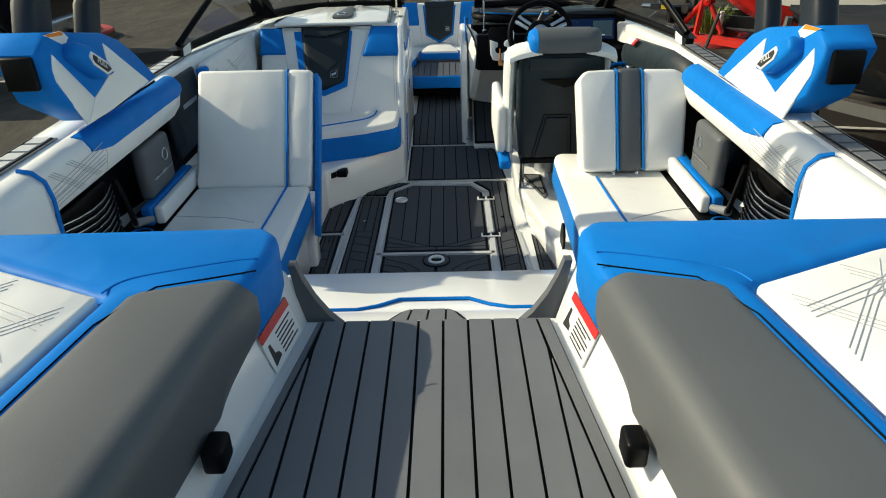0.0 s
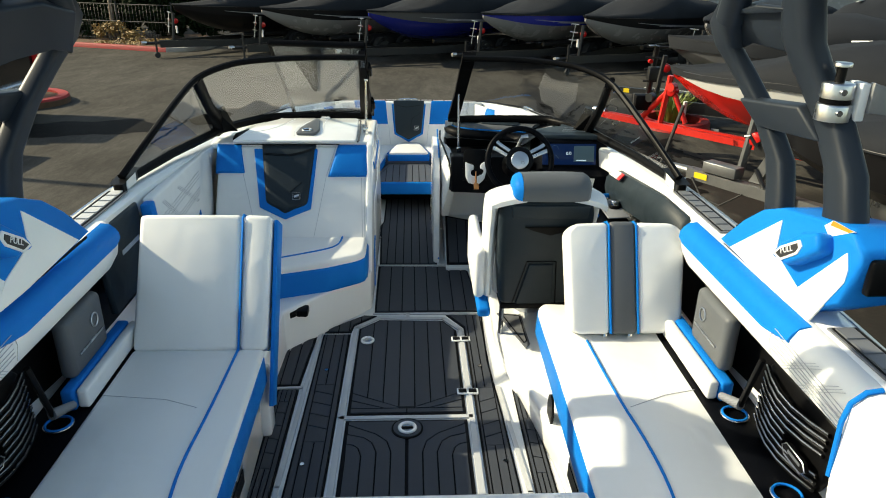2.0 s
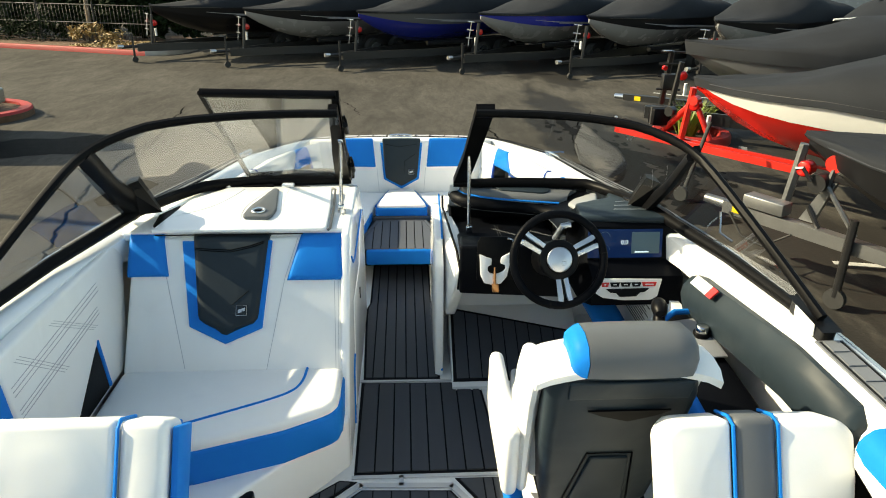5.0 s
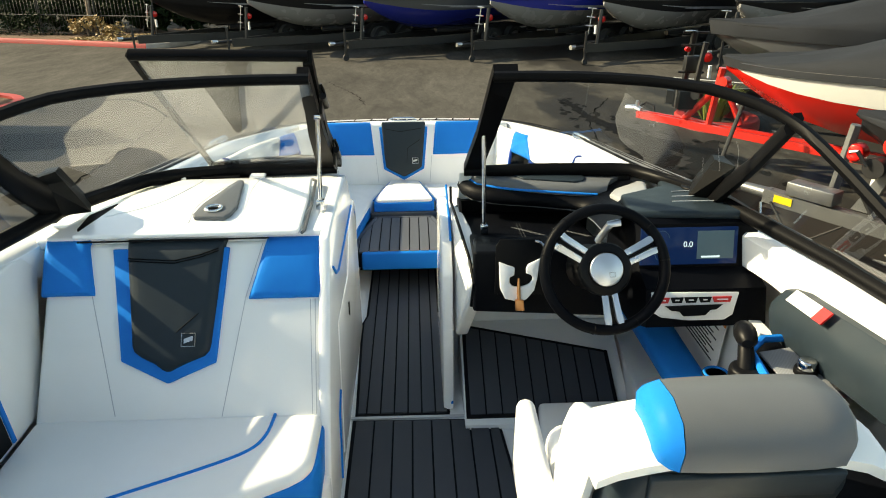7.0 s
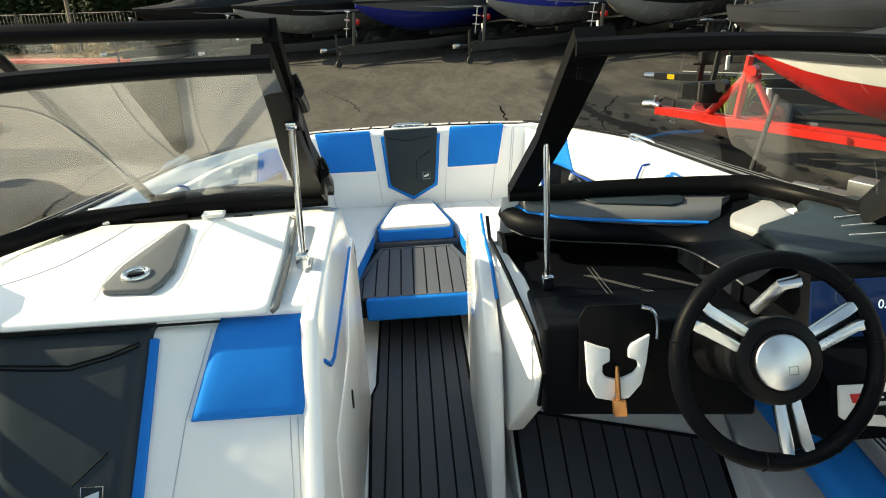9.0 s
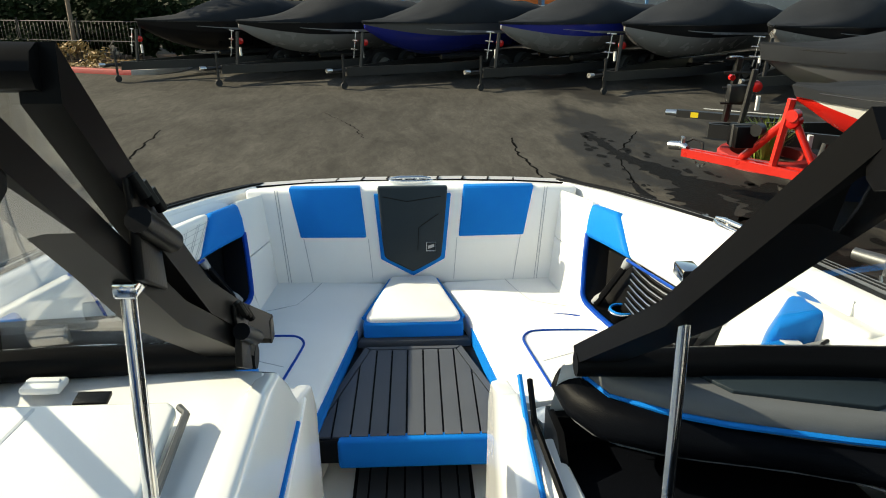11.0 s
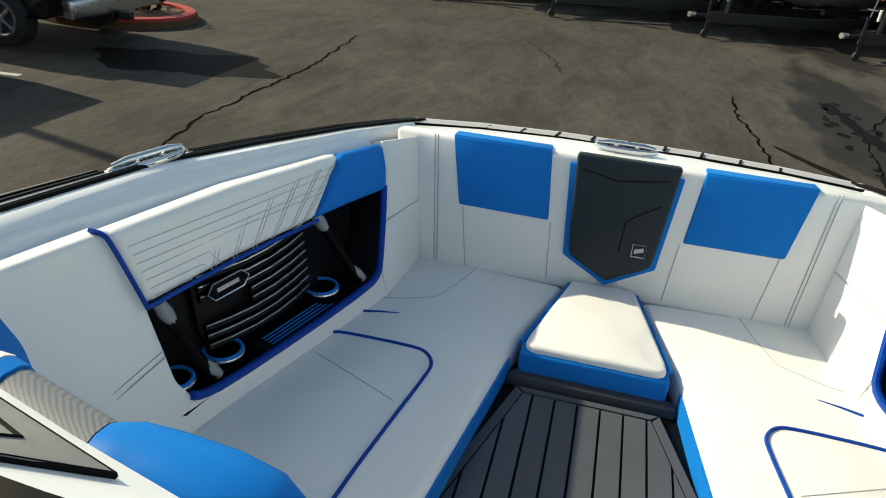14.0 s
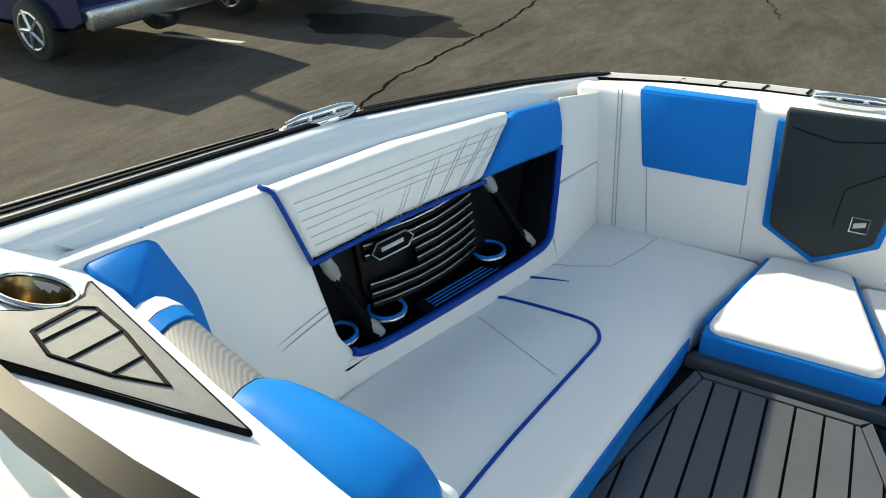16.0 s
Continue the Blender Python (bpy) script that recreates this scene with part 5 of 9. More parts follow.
part("rim_groove", tube([CF.at(a, b, 0.003) for a, b in on_deck(PADP)], 0.0055, 6, closed=True), MAT_B, cpad, "black edge")
CU = CF.at(*on_deck([(-0.856, 5.253)])[0], 0.004)
ch = thing("steel_cup_holder", CU, "polished steel cup holder in the console top", "cup holder")
part("rim", torus(CU + CF.n * 0.001, CF.n, 0.048, 0.004, 36, 8), STEEL, ch)
ring_at = lambda q, r: [CU + CF.n * (0.002 + q) + (CF.u * math.cos(a) + CF.v * math.sin(a)) * r for a in (2 * math.pi * i / 28 for i in range(28))]
part("well", loft([ring_at(0.0, 0.048), ring_at(-0.004, 0.045), ring_at(-0.075, 0.040), ring_at(-0.078, 0.001)], cap=False), CUP_REFLECT, ch, "well with brown reflections in its colour")

# ---- starboard console and helm ----
sconsole = thing("helm_console", (0.7, 4.8, 0), "white moulded helm console beside the aisle", "console", kind="structure")
part("aisle_wall", slab([(0.212, y, z) for y, z in ((4.60, -0.012), (4.62, 0.28), (4.66, 0.56), (4.86, 0.72), (5.0, 0.75), (5.10, 0.727), (5.245, 0.668), (5.28, 0.60), (5.28, -0.012))][::-1], 0.04, 0.010, 3), GEL_W, sconsole)
part("front_wall", slab([(0.23, 5.25, 0.63), (1.0, 5.30, 0.69), (0.98, 5.30, 0.0), (0.23, 5.25, 0.0)], 0.04), GEL_W, sconsole)
foredeck(lambda x: 0.05 - x, sconsole, 0.035)
spad = thing("console_foam_pad", (0.7, 5.217, 0.74), "grey foam tread pad with black grooves on the console", "tread pad", "console pads")
SFc = Face((0.574, 5.226, 0.678), (1, 0, 0.2), (0, 1, -0.5))
smir = lambda q: [(-a, b) for a, b in reversed(on_deck(q))]
part("base", SFc.plate(smir(PADP), 0.008, 0.0, 0.002), FOAM_P, spad)
part("groove", tube([SFc.at(a, b, 0.008) for a, b in smir(RING)], 0.0032, 5, closed=True), MAT_B, spad)
part("rim_groove", tube([SFc.at(a, b, 0.003) for a, b in smir(PADP)], 0.004, 5, closed=True), MAT_B, spad, "black edge")
part("wall_pad", slab([(x, y, z) for x, y, z in ((0.252, 4.43, 0.575), (0.258, 4.40, 0.66), (0.248, 4.46, 0.715), (0.228, 4.72, 0.735), (0.208, 4.98, 0.72), (0.205, 5.02, 0.45), (0.215, 4.75, 0.30), (0.222, 4.66, 0.30))], 0.05, 0.012, 3), VINYL_W, sconsole, "white vinyl side pad")
part("pad_seam", tube([(0.262, 4.42, 0.56), (0.268, 4.395, 0.66), (0.256, 4.455, 0.725), (0.236, 4.72, 0.745), (0.222, 5.0, 0.735), (0.225, 5.08, 0.77)], 0.006, 6), BLACK_S, sconsole, "black edge seam")
part("wall_piping", tube([(0.205, y, z) for y, z in ((4.60, 0.02), (4.68, 0.10), (4.76, 0.14), (4.80, 0.26))], 0.005, 6), VINYL_B, sconsole, "blue piping")
part("wall_piping", tube([(0.206, y, z) for y, z in ((4.72, 0.68), (4.82, 0.73), (4.98, 0.74), (5.08, 0.78))], 0.005, 6), VINYL_B, sconsole, "blue piping")
part("wall_latch", slab([(0.20, 4.80 + 0.01 * math.cos(a), 0.42 + 0.028 * math.sin(a)) for a in (2 * math.pi * i / 14 for i in range(14))][::-1], 0.008), BLACK, sconsole, "small oval latch")
part("under_wall", box(0.25, 1.15, 4.90, 4.94, -0.012, 0.60), GEL_D, sconsole)
part("side_wall", slab([(1.10, 3.95, 0.13), (1.13, 3.95, 0.60), (1.13, 4.92, 0.60), (1.10, 4.92, 0.10)], 0.04), GEL_D, sconsole)
part("knee_wedge", prism([(0.88, 4.40), (1.10, 3.95), (1.10, 4.92), (0.93, 4.92)], -0.012, 0.16, 0.02), GEL_D, sconsole)
part("knee_pad", slab([(0.86, 4.86, 0.44), (1.00, 4.86, 0.46), (1.07, 4.10, 0.34), (0.96, 4.10, 0.30)][::-1], 0.10, 0.03, 3), VINYL_B, sconsole, "deep blue vinyl knee pad")
foot = thing("foot_rest", (0.55, 4.65, 0), "dark grey foam covered sloping foot rest", "foot rest")
part("wedge", loft([[(x, 4.47, -0.012), (x, 4.47, 0.012), (x, 4.87, 0.225), (x, 4.90, 0.225), (x, 4.90, -0.012)] for x in (0.25, 0.90)]), GEL_D, foot)
FF = Face((0.255, 4.475, 0.016), (1, 0, 0), (0, 0.395, 0.21))
FP = [(0.0, 0.02), (0.60, 0.02), (0.60, 0.30), (0.005, 0.445)]
part("mat_base", FF.plate(FP, 0.006), MAT_B, foot, "black foam backing")
planks(FF, inset(FP, 0.014), 0.062, 0.006, MAT_D, foot, h=0.005)

dash = thing("dashboard", (0.7, 4.6, 0.55), "black moulded dashboard with stitched grey top pad", "dashboard")
def sect(rows):
    return loft([[(x, y, z) for y, z in sec] for x, sec in rows])
R0 = [(4.20, 0.585), (4.235, 0.70), (4.325, 0.735), (4.355, 0.875), (4.41, 0.905), (4.57, 0.890), (4.64, 0.83), (4.64, 0.62), (4.55, 0.545)]
C0 = [(4.30, 0.555), (4.33, 0.70), (4.40, 0.74), (4.42, 0.85), (4.46, 0.875), (4.57, 0.868), (4.62, 0.82), (4.62, 0.62), (4.55, 0.545)]
part("binnacle", sect([(0.775, C0), (0.80, R0), (1.185, R0)]), BLACK_T, dash)
part("knee_panel", slab([(0.264, 4.385, 0.555), (0.264, 4.395, 0.775), (0.72, 4.385, 0.775), (0.72, 4.33, 0.555)][::-1], 0.20, 0.012, 3), BLACK_T, dash, "black knee panel")
SH = Face((0.27, 4.40, 0.765), (1, 0, 0), (0, 0.70, -0.10))
part("shelf", slab([SH.at(a, b) for a, b in ((0, 0), (0.45, 0), (0.45, 0.72), (0, 0.72))], 0.05, 0.006), BLACK_T, dash, "charcoal stitched shelf")
for q in ([(0.197, 0.42), (0.190, 0.21), (0.204, 0.04)], [(0.17, 0.355), (0.288, 0.198), (0.372, 0.05)], [(0.32, 0.335), (0.44, 0.18)], [(0.106, 0.17), (0.109, 0.035)]):
    for d in (0.0, 0.011):
        part("stitching", SH.line([(a + d, b) for a, b in q], 0.0007, 0.0004), VINYL_G, dash)
part("recess_back", box(0.262, 0.80, 5.02, 5.05, 0.55, 0.73), BLACK, dash)
part("recess_side", slab([(0.262, 4.70, 0.60), (0.262, 5.05, 0.60), (0.262, 5.05, 0.735), (0.262, 4.95, 0.75)], 0.012), BLACK, dash)
BROW = [(0.266, 5.029, 0.822), (0.285, 4.969, 0.827), (0.322, 4.915, 0.828), (0.412, 4.865, 0.824), (0.573, 4.813, 0.819), (0.711, 4.777, 0.82), (0.775, 4.719, 0.836), (0.779, 4.603, 0.859), (0.775, 4.48, 0.88), (0.765, 4.4, 0.89)]
LIP = [(0.256, 5.022, 0.795), (0.269, 4.959, 0.78), (0.311, 4.896, 0.774), (0.413, 4.857, 0.77), (0.572, 4.823, 0.768), (0.684, 4.779, 0.77), (0.701, 4.703, 0.785), (0.69, 4.603, 0.81), (0.69, 4.5, 0.828), (0.685, 4.4, 0.842)]
FAR = [(0.292, 4.985, 0.814), (0.339, 4.985, 0.82), (0.395, 4.985, 0.825), (0.489, 4.985, 0.829), (0.621, 4.985, 0.833), (0.799, 4.985, 0.838), (0.903, 4.907, 0.855), (0.939, 4.791, 0.867), (0.949, 4.586, 0.882), (0.94, 4.45, 0.892)]
def between(k, dx, dy, dz):
    """A line k of the way from the lip up to the brow's top edge, moved by a little."""
    return [Vector(a) * (1 - k) + Vector(b) * k + Vector((dx, dy, dz)) for a, b in zip(LIP, BROW)]
part("brow", loft([between(0.0, 0.06, 0.10, -0.01), between(0.0, 0.02, 0.03, -0.006), between(0.0, 0.006, 0.008, -0.003), between(0.0, 0, 0, 0), between(0.12, -0.007, -0.010, 0.0), between(0.4, -0.011, -0.016, 0.0), between(0.75, -0.008, -0.012, 0.004), between(0.93, -0.002, -0.004, 0.005), between(1.0, 0.010, 0.012, 0.003), [Vector(p) for p in FAR], [Vector(p) - Vector((0, 0, 0.06)) for p in FAR]], closed=False), BLACK_T, dash, "black padded overhanging brow", smooth=70)
part("brow_seam", tube(rounded(between(0.03, -0.003, -0.004, 0.0), 1), 0.0022, 5), VINYL_G, dash, "grey edge seam")
PN = [(0.299, 4.996), (0.327, 4.935), (0.416, 4.881), (0.484, 4.854), (0.64, 4.809), (0.768, 4.777), (0.809, 4.795), (0.817, 4.842)]
PB = [(0.315, 4.985), (0.348, 4.985), (0.414, 4.985), (0.517, 4.985), (0.677, 4.985), (0.809, 4.973), (0.874, 4.935), (0.903, 4.912)]
def padring(k, z):
    row = [Vector((a + (c - a) * k, b + (d - b) * k, z + 0.012 * (a - 0.3))) for (a, b), (c, d) in zip(PN, PB)]
    return row
def closed_ends(row):
    return [Vector((row[0].x, row[0].y, 0.812))] + row + [Vector((row[-1].x + 0.004, row[-1].y, 0.812))]
part("top_pad", loft([closed_ends(r) for r in (padring(-0.02, 0.815), padring(-0.01, 0.837), padring(0.03, 0.85), padring(0.10, 0.856), padring(0.25, 0.859), padring(0.8, 0.859), padring(0.97, 0.849), padring(1.0, 0.817))], closed=False), VINYL_G, dash, "grey stitched vinyl top pad")
part("top_piping", tube(padring(-0.05, 0.83)[:6], 0.005, 6), VINYL_B, dash, "blue piping")
part("top_inset", slab([(0.445, 4.966, 0.8670), (0.50, 4.885, 0.8675), (0.69, 4.830, 0.8700), (0.725, 4.840, 0.8705), (0.738, 4.87, 0.8705), (0.735, 4.945, 0.8705), (0.60, 4.966, 0.8690)], 0.01, 0.002), VINYL_D, dash, "charcoal inset")
for k in (0.13, 0.18):
    part("top_seam", tube([Vector(p) + Vector((0, 0, 0.0006)) for p in padring(k, 0.8208)[:7]], 0.0012, 4), STITCH, dash)
part("hood_cap", slab([(0.790, 4.575, 0.888), (0.905, 4.63, 0.905), (0.952, 4.80, 0.875), (0.945, 4.85, 0.862), (0.835, 4.805, 0.842), (0.788, 4.70, 0.862)], 0.04, 0.012, 3), VINYL_P, dash, "pale grey hood cap")
part("hood", slab([(0.775, 4.385, 0.908), (1.18, 4.36, 0.912), (1.17, 4.72, 0.895), (1.0, 4.82, 0.893), (0.965, 4.66, 0.905), (0.79, 4.57, 0.906)], 0.03, 0.012, 3), VINYL_D, dash, "charcoal grained hood")
for k in range(3):
    part("stitching", tube([(0.93 + 0.02 * k, 4.45 + 0.06 * k, 0.9185 - 0.004 * k), (1.15, 4.46 + 0.07 * k, 0.9135 - 0.004 * k)], 0.0015, 4), STITCH, dash)
part("speaker_cap", disc((1.07, 4.62, 0.907), (0, 0.05, 1), 0.045, 0.012, 24, 0.004), BLACK, dash, "round black speaker cap")
SF = Face((0.80, 4.326, 0.745), (1, 0, 0.0), (0, 0.03, 0.13))
scr = part("display", SF.plate([(0.0, 0.0), (0.318, 0.0), (0.318, 0.122), (0.0, 0.122)], 0.006, 0.0, 0.002), SCREEN, dash, "lit blue touch display")
part("picture", SF.plate([(0.185, 0.018), (0.305, 0.018), (0.305, 0.11), (0.185, 0.11)], 0.0006, 0.006), SCREEN_P, scr, "dim camera picture", smooth=0)
part("picture_bar", SF.plate([(0.20, 0.022), (0.26, 0.022), (0.26, 0.028), (0.20, 0.028)], 0.0006, 0.0068), SCREEN_W, scr, smooth=0)
for a, b in ((0.02, 0.03), (0.02, 0.085)):
    part("gauge", tube([SF.at(a + 0.05 + 0.022 * math.cos(q), b + 0.005 + 0.022 * math.sin(q), 0.007) for q in (0.3 * i for i in range(16))], 0.001, 4), SCREEN_P, scr, "dim gauge arc")
text_part("readout", "0.0", 0.026, SF.place(0.155, 0.066, 0.0068), SCREEN_W, scr)
PFc = Face((0.815, 4.206, 0.60), (1, 0, 0), (0, 0.035, 0.115))
panel = part("switch_panel", PFc.plate([(0.0, 0.098), (0.002, 0.035), (0.03, 0.016), (0.12, 0.004), (0.235, 0.004), (0.262, 0.02), (0.282, 0.092)], 0.006, 0.0, 0.003), GEL_D, dash, "white switch panel")
for a0, a1, m in ((0.022, 0.056, LABEL_R), (0.060, 0.100, BLACK), (0.104, 0.146, BLACK), (0.150, 0.190, BLACK), (0.194, 0.255, LABEL_R)):
    e = part("switch", PFc.plate([(a0 + 0.006, 0.062), (a1 - 0.004, 0.062), (a1 + 0.002, 0.080), (a0, 0.080)], 0.004, 0.006, 0.001), m, panel, smooth=0)
    part("switch_mark", PFc.plate([(a0 + 0.014, 0.069), (a1 - 0.012, 0.069), (a1 - 0.012, 0.073), (a0 + 0.014, 0.073)], 0.0008, 0.010), LABEL_W, e, smooth=0)
wing = part("switch_wing", PFc.plate([(0.040, 0.054), (0.225, 0.056), (0.205, 0.040), (0.185, 0.040), (0.170, 0.022), (0.100, 0.020), (0.085, 0.037), (0.062, 0.038)], 0.004, 0.006, 0.001), BLACK, panel, "black wing-shaped key pad", smooth=0)
part("start_key", PFc.plate([(0.105, 0.042), (0.165, 0.042), (0.158, 0.050), (0.112, 0.050)], 0.001, 0.010), GREEN, wing, "green start key", smooth=0)
part("key_mark", PFc.plate([(0.145, 0.026), (0.160, 0.026), (0.160, 0.037), (0.145, 0.037)], 0.001, 0.010), SCREEN, wing, "blue lit key", smooth=0)
for a in (0.060, 0.080, 0.175, 0.195):
    part("key_mark", PFc.plate([(a, 0.043), (a + 0.014, 0.043), (a + 0.014, 0.050), (a, 0.050)], 0.001, 0.010), GEL_D, wing, smooth=0)
PL = Face((0.345, 4.348, 0.62), (1, -0.06, 0), (0, 0.03, 0.12))
part("ignition_recess", PL.plate([(-0.012, 0.02), (0.145, 0.02), (0.150, 0.17), (0.135, 0.205), (0.005, 0.205), (-0.010, 0.18)], 0.004, 0.0, 0.002), BLACK_S, dash, "black glossy recess")
part("recess_rim", tube(rounded([PL.at(a, b, 0.008) for a, b in ((0.118, 0.20), (0.140, 0.195), (0.152, 0.17), (0.150, 0.13))]), 0.004, 6), ALU, dash, "bright rim")
kp = part("ignition_panel", PL.plate([(0.0, 0.130), (0.005, 0.04), (0.022, 0.006), (0.060, -0.002), (0.066, 0.045), (0.044, 0.050), (0.036, 0.060), (0.036, 0.078), (0.052, 0.086), (0.052, 0.112), (0.030, 0.118)], 0.012, 0.003, 0.003), GEL_D, dash, "white forked ignition panel")
part("ignition_fork", PL.plate([(0.135, 0.142), (0.096, 0.122), (0.090, 0.110), (0.090, 0.092), (0.108, 0.086), (0.112, 0.072), (0.102, 0.058), (0.084, 0.050), (0.068, 0.045), (0.062, -0.002), (0.092, 0.004), (0.118, 0.035), (0.128, 0.08)], 0.012, 0.003, 0.003), GEL_D, dash, "white forked ignition panel")
part("key_lever", tube([PL.at(0.066, 0.075, 0.014), PL.at(0.066, 0.03, 0.022), PL.at(0.068, 0.0, 0.024)], [0.004, 0.006, 0.005], 8), COPPER, kp, "copper lever")
part("key_fob", slab([PL.at(a, b, 0.032) for a, b in ((0.054, 0.006), (0.082, 0.006), (0.086, -0.030), (0.056, -0.030))][::-1], 0.014, 0.003), COPPER, kp, "copper key fob")

wheel = thing("steering_wheel", (0.63, 4.15, 0.82), "black leather steering wheel with three polished spokes", "steering wheel")
WC, WA = Vector((0.635, 4.15, 0.818)), Vector((0, -0.92, 0.39)).normalized()
WU, WV = Vector((1, 0, 0)), WA.cross(Vector((1, 0, 0)))
WV = -WV if WV.z < 0 else WV
part("rim", torus(WC, WA, 0.18, 0.0165, 48, 10), BLACK_T, wheel)
for a in (radians(26), radians(147), radians(-81)):
    dr, tn = WU * math.cos(a) + WV * math.sin(a), WV * math.cos(a) - WU * math.sin(a)
    sp = lambda r, q, h=0.0: WC + dr * r + tn * q + WA * h
    for q in (-1, 1):
        blade = [sp(0.062, q * 0.005, 0.006), sp(0.150, q * 0.006, 0.004), sp(0.172, q * 0.010, 0.010), sp(0.172, q * 0.031, 0.010), sp(0.150, q * 0.027, 0.002), sp(0.062, q * 0.024, 0.004)]
        part("spoke", slab(blade[::q], 0.010, 0.003), ALU, wheel, "polished metal spoke")
    part("spoke_core", slab([sp(0.06, -0.02, -0.004), sp(0.165, -0.024, -0.006), sp(0.165, 0.024, -0.006), sp(0.06, 0.02, -0.004)], 0.014, 0.003), BLACK, wheel, "black spoke core")
for a in (radians(8), radians(44), radians(129), radians(166), radians(-60), radians(-102)):  # seams round the rim
    dr, tn = WU * math.cos(a) + WV * math.sin(a), WV * math.cos(a) - WU * math.sin(a)
    part("rim_seam", torus(WC + dr * 0.18, tn, 0.0166, 0.0014, 18, 5), BLACK_S, wheel, "black rim seam")
part("hub", disc(WC + WA * -0.005, WA, 0.080, 0.03, 36, 0.010), BLACK, wheel)
cap = part("hub_cap", disc(WC + WA * 0.014, WA, 0.050, 0.014, 36, 0.004), ALU, wheel, "brushed metal hub cap")
part("hub_ring", torus(WC + WA * 0.012, WA, 0.053, 0.003, 36, 6), BLACK_S, wheel, "black ring round the cap")
part("cap_mark", tube([WC + WA * 0.0215 + WU * a + WV * b for a, b in ((0.008, -0.022), (0.024, -0.022), (0.024, -0.008), (0.008, -0.008))], 0.0009, 4, closed=True), TR_CAST, cap, "faint square emblem")
part("column", tube([WC - WA * 0.02, WC - WA * 0.20], [0.055, 0.075], 20), BLACK, wheel)
part("column_boot", tube([WC - WA * 0.03, WC - WA * 0.05, WC - WA * 0.07], [0.066, 0.062, 0.066], 24), RUBBER, wheel)
part("shift_stalk", tube([WC + Vector((0.0, 0.10, 0.05)), WC + Vector((0.02, 0.06, 0.12)), WC + Vector((0.05, 0.06, 0.125))], 0.012, 8), ALU, wheel)

# helm side: arm console, throttle, long dark bolster
arm = thing("helm_arm_console", (1.05, 3.75, 0.13), "black side console with throttle and blue edge", "side console")
part("body", slab([(0.93, 3.30, 0.60), (1.16, 3.30, 0.60), (1.16, 4.04, 0.64), (1.06, 4.04, 0.64), (0.97, 3.94, 0.635)], 0.46, 0.02, 3), BLACK_T, arm)
part("edge_pad", slab([(0.915, 3.32, 0.605), (0.96, 3.32, 0.615), (0.975, 3.78, 0.64), (0.93, 3.78, 0.63)], 0.07, 0.018, 3), VINYL_B, arm, "bright blue vinyl edge")
part("blue_trim", tube([(0.985, 3.72, 0.645), (1.0, 3.93, 0.66), (1.06, 3.985, 0.665), (1.15, 3.99, 0.665)], 0.012, 8), VINYL_B, arm, "bright blue trim")
part("control_plate", slab([(1.04, 3.70, 0.640), (1.15, 3.70, 0.645), (1.15, 3.96, 0.655), (1.03, 3.94, 0.652)], 0.008, 0.003), CARBON, arm, "grey control plate")
part("knob_base", disc((1.108, 3.837, 0.655), (0, 0, 1), 0.030, 0.020, 24, 0.005), BLACK_S, arm)
part("knob", disc((1.108, 3.837, 0.676), (0, 0, 1), 0.024, 0.028, 24, 0.006), STEEL, arm, "polished steel control knob")
throttle = thing("throttle_lever", (0.95, 3.86, 0.6), "black throttle lever with a rounded black grip", "throttle")
part("base", disc((0.965, 3.87, 0.625), (0, 0, 1), 0.045, 0.05, 20, 0.01), BLACK, throttle)
part("shaft", tube([(0.965, 3.87, 0.63), (0.968, 3.89, 0.67), (0.975, 3.92, 0.70)], [0.026, 0.022, 0.020], 10), BLACK, throttle)
part("grip", tube([(0.962, 3.885, 0.712), (0.968, 3.90, 0.715), (0.976, 3.93, 0.717), (0.984, 3.96, 0.715), (0.989, 3.972, 0.712)], [0.014, 0.027, 0.031, 0.027, 0.012], 14), BLACK, throttle, "black rounded grip")
lb = thing("helm_bolster", (1.2, 3.6, 0.62), "long charcoal vinyl arm bolster under the gunwale", "bolster")
rings = []
for y, x, k in ((3.09, 1.165, 0.6), (3.12, 1.155, 1.0), (3.4, 1.15, 1.0), (3.75, 1.128, 1.0), (3.98, 1.104, 1.0), (4.05, 1.10, 0.85), (4.08, 1.105, 0.5)):
    sec = [(0.10, 0.105), (0.02, 0.10), (-0.012, 0.06), (-0.018, 0.0), (0.0, -0.07), (0.10, -0.085)]
    rings.append([(x + 0.02 + a * k, y, 0.755 - 0.08 * max(0.0, y - 3.4) + b * k) for a, b in sec])
part("pad", loft(rings), VINYL_D, lb)
part("safety_tag", slab([(1.112, 3.84, 0.800), (1.105, 3.99, 0.788), (1.132, 3.99, 0.818), (1.139, 3.84, 0.830)][::-1], 0.004), LABEL_W, lb, "white and red safety tag")
part("safety_tag_end", slab([(1.111, 3.83, 0.801), (1.109, 3.87, 0.797), (1.136, 3.87, 0.829), (1.138, 3.83, 0.832)][::-1], 0.006), LABEL_R, lb, "red tag end")
lbl = thing("capacity_label", (1.09, 4.35, 0.40), "white printed capacity label on the console side", "label")
KF = Face((1.092, 4.62, 0.36), (0, -1, 0), (0.06, 0, 0.94))
part("sheet", KF.plate([(0, 0), (0.34, 0), (0.34, 0.19), (0, 0.19)], 0.002), LABEL_W, lbl)
part("header", KF.plate([(0, 0.165), (0.34, 0.165), (0.34, 0.19), (0, 0.19)], 0.0006, 0.002), LABEL_O, lbl, smooth=0)
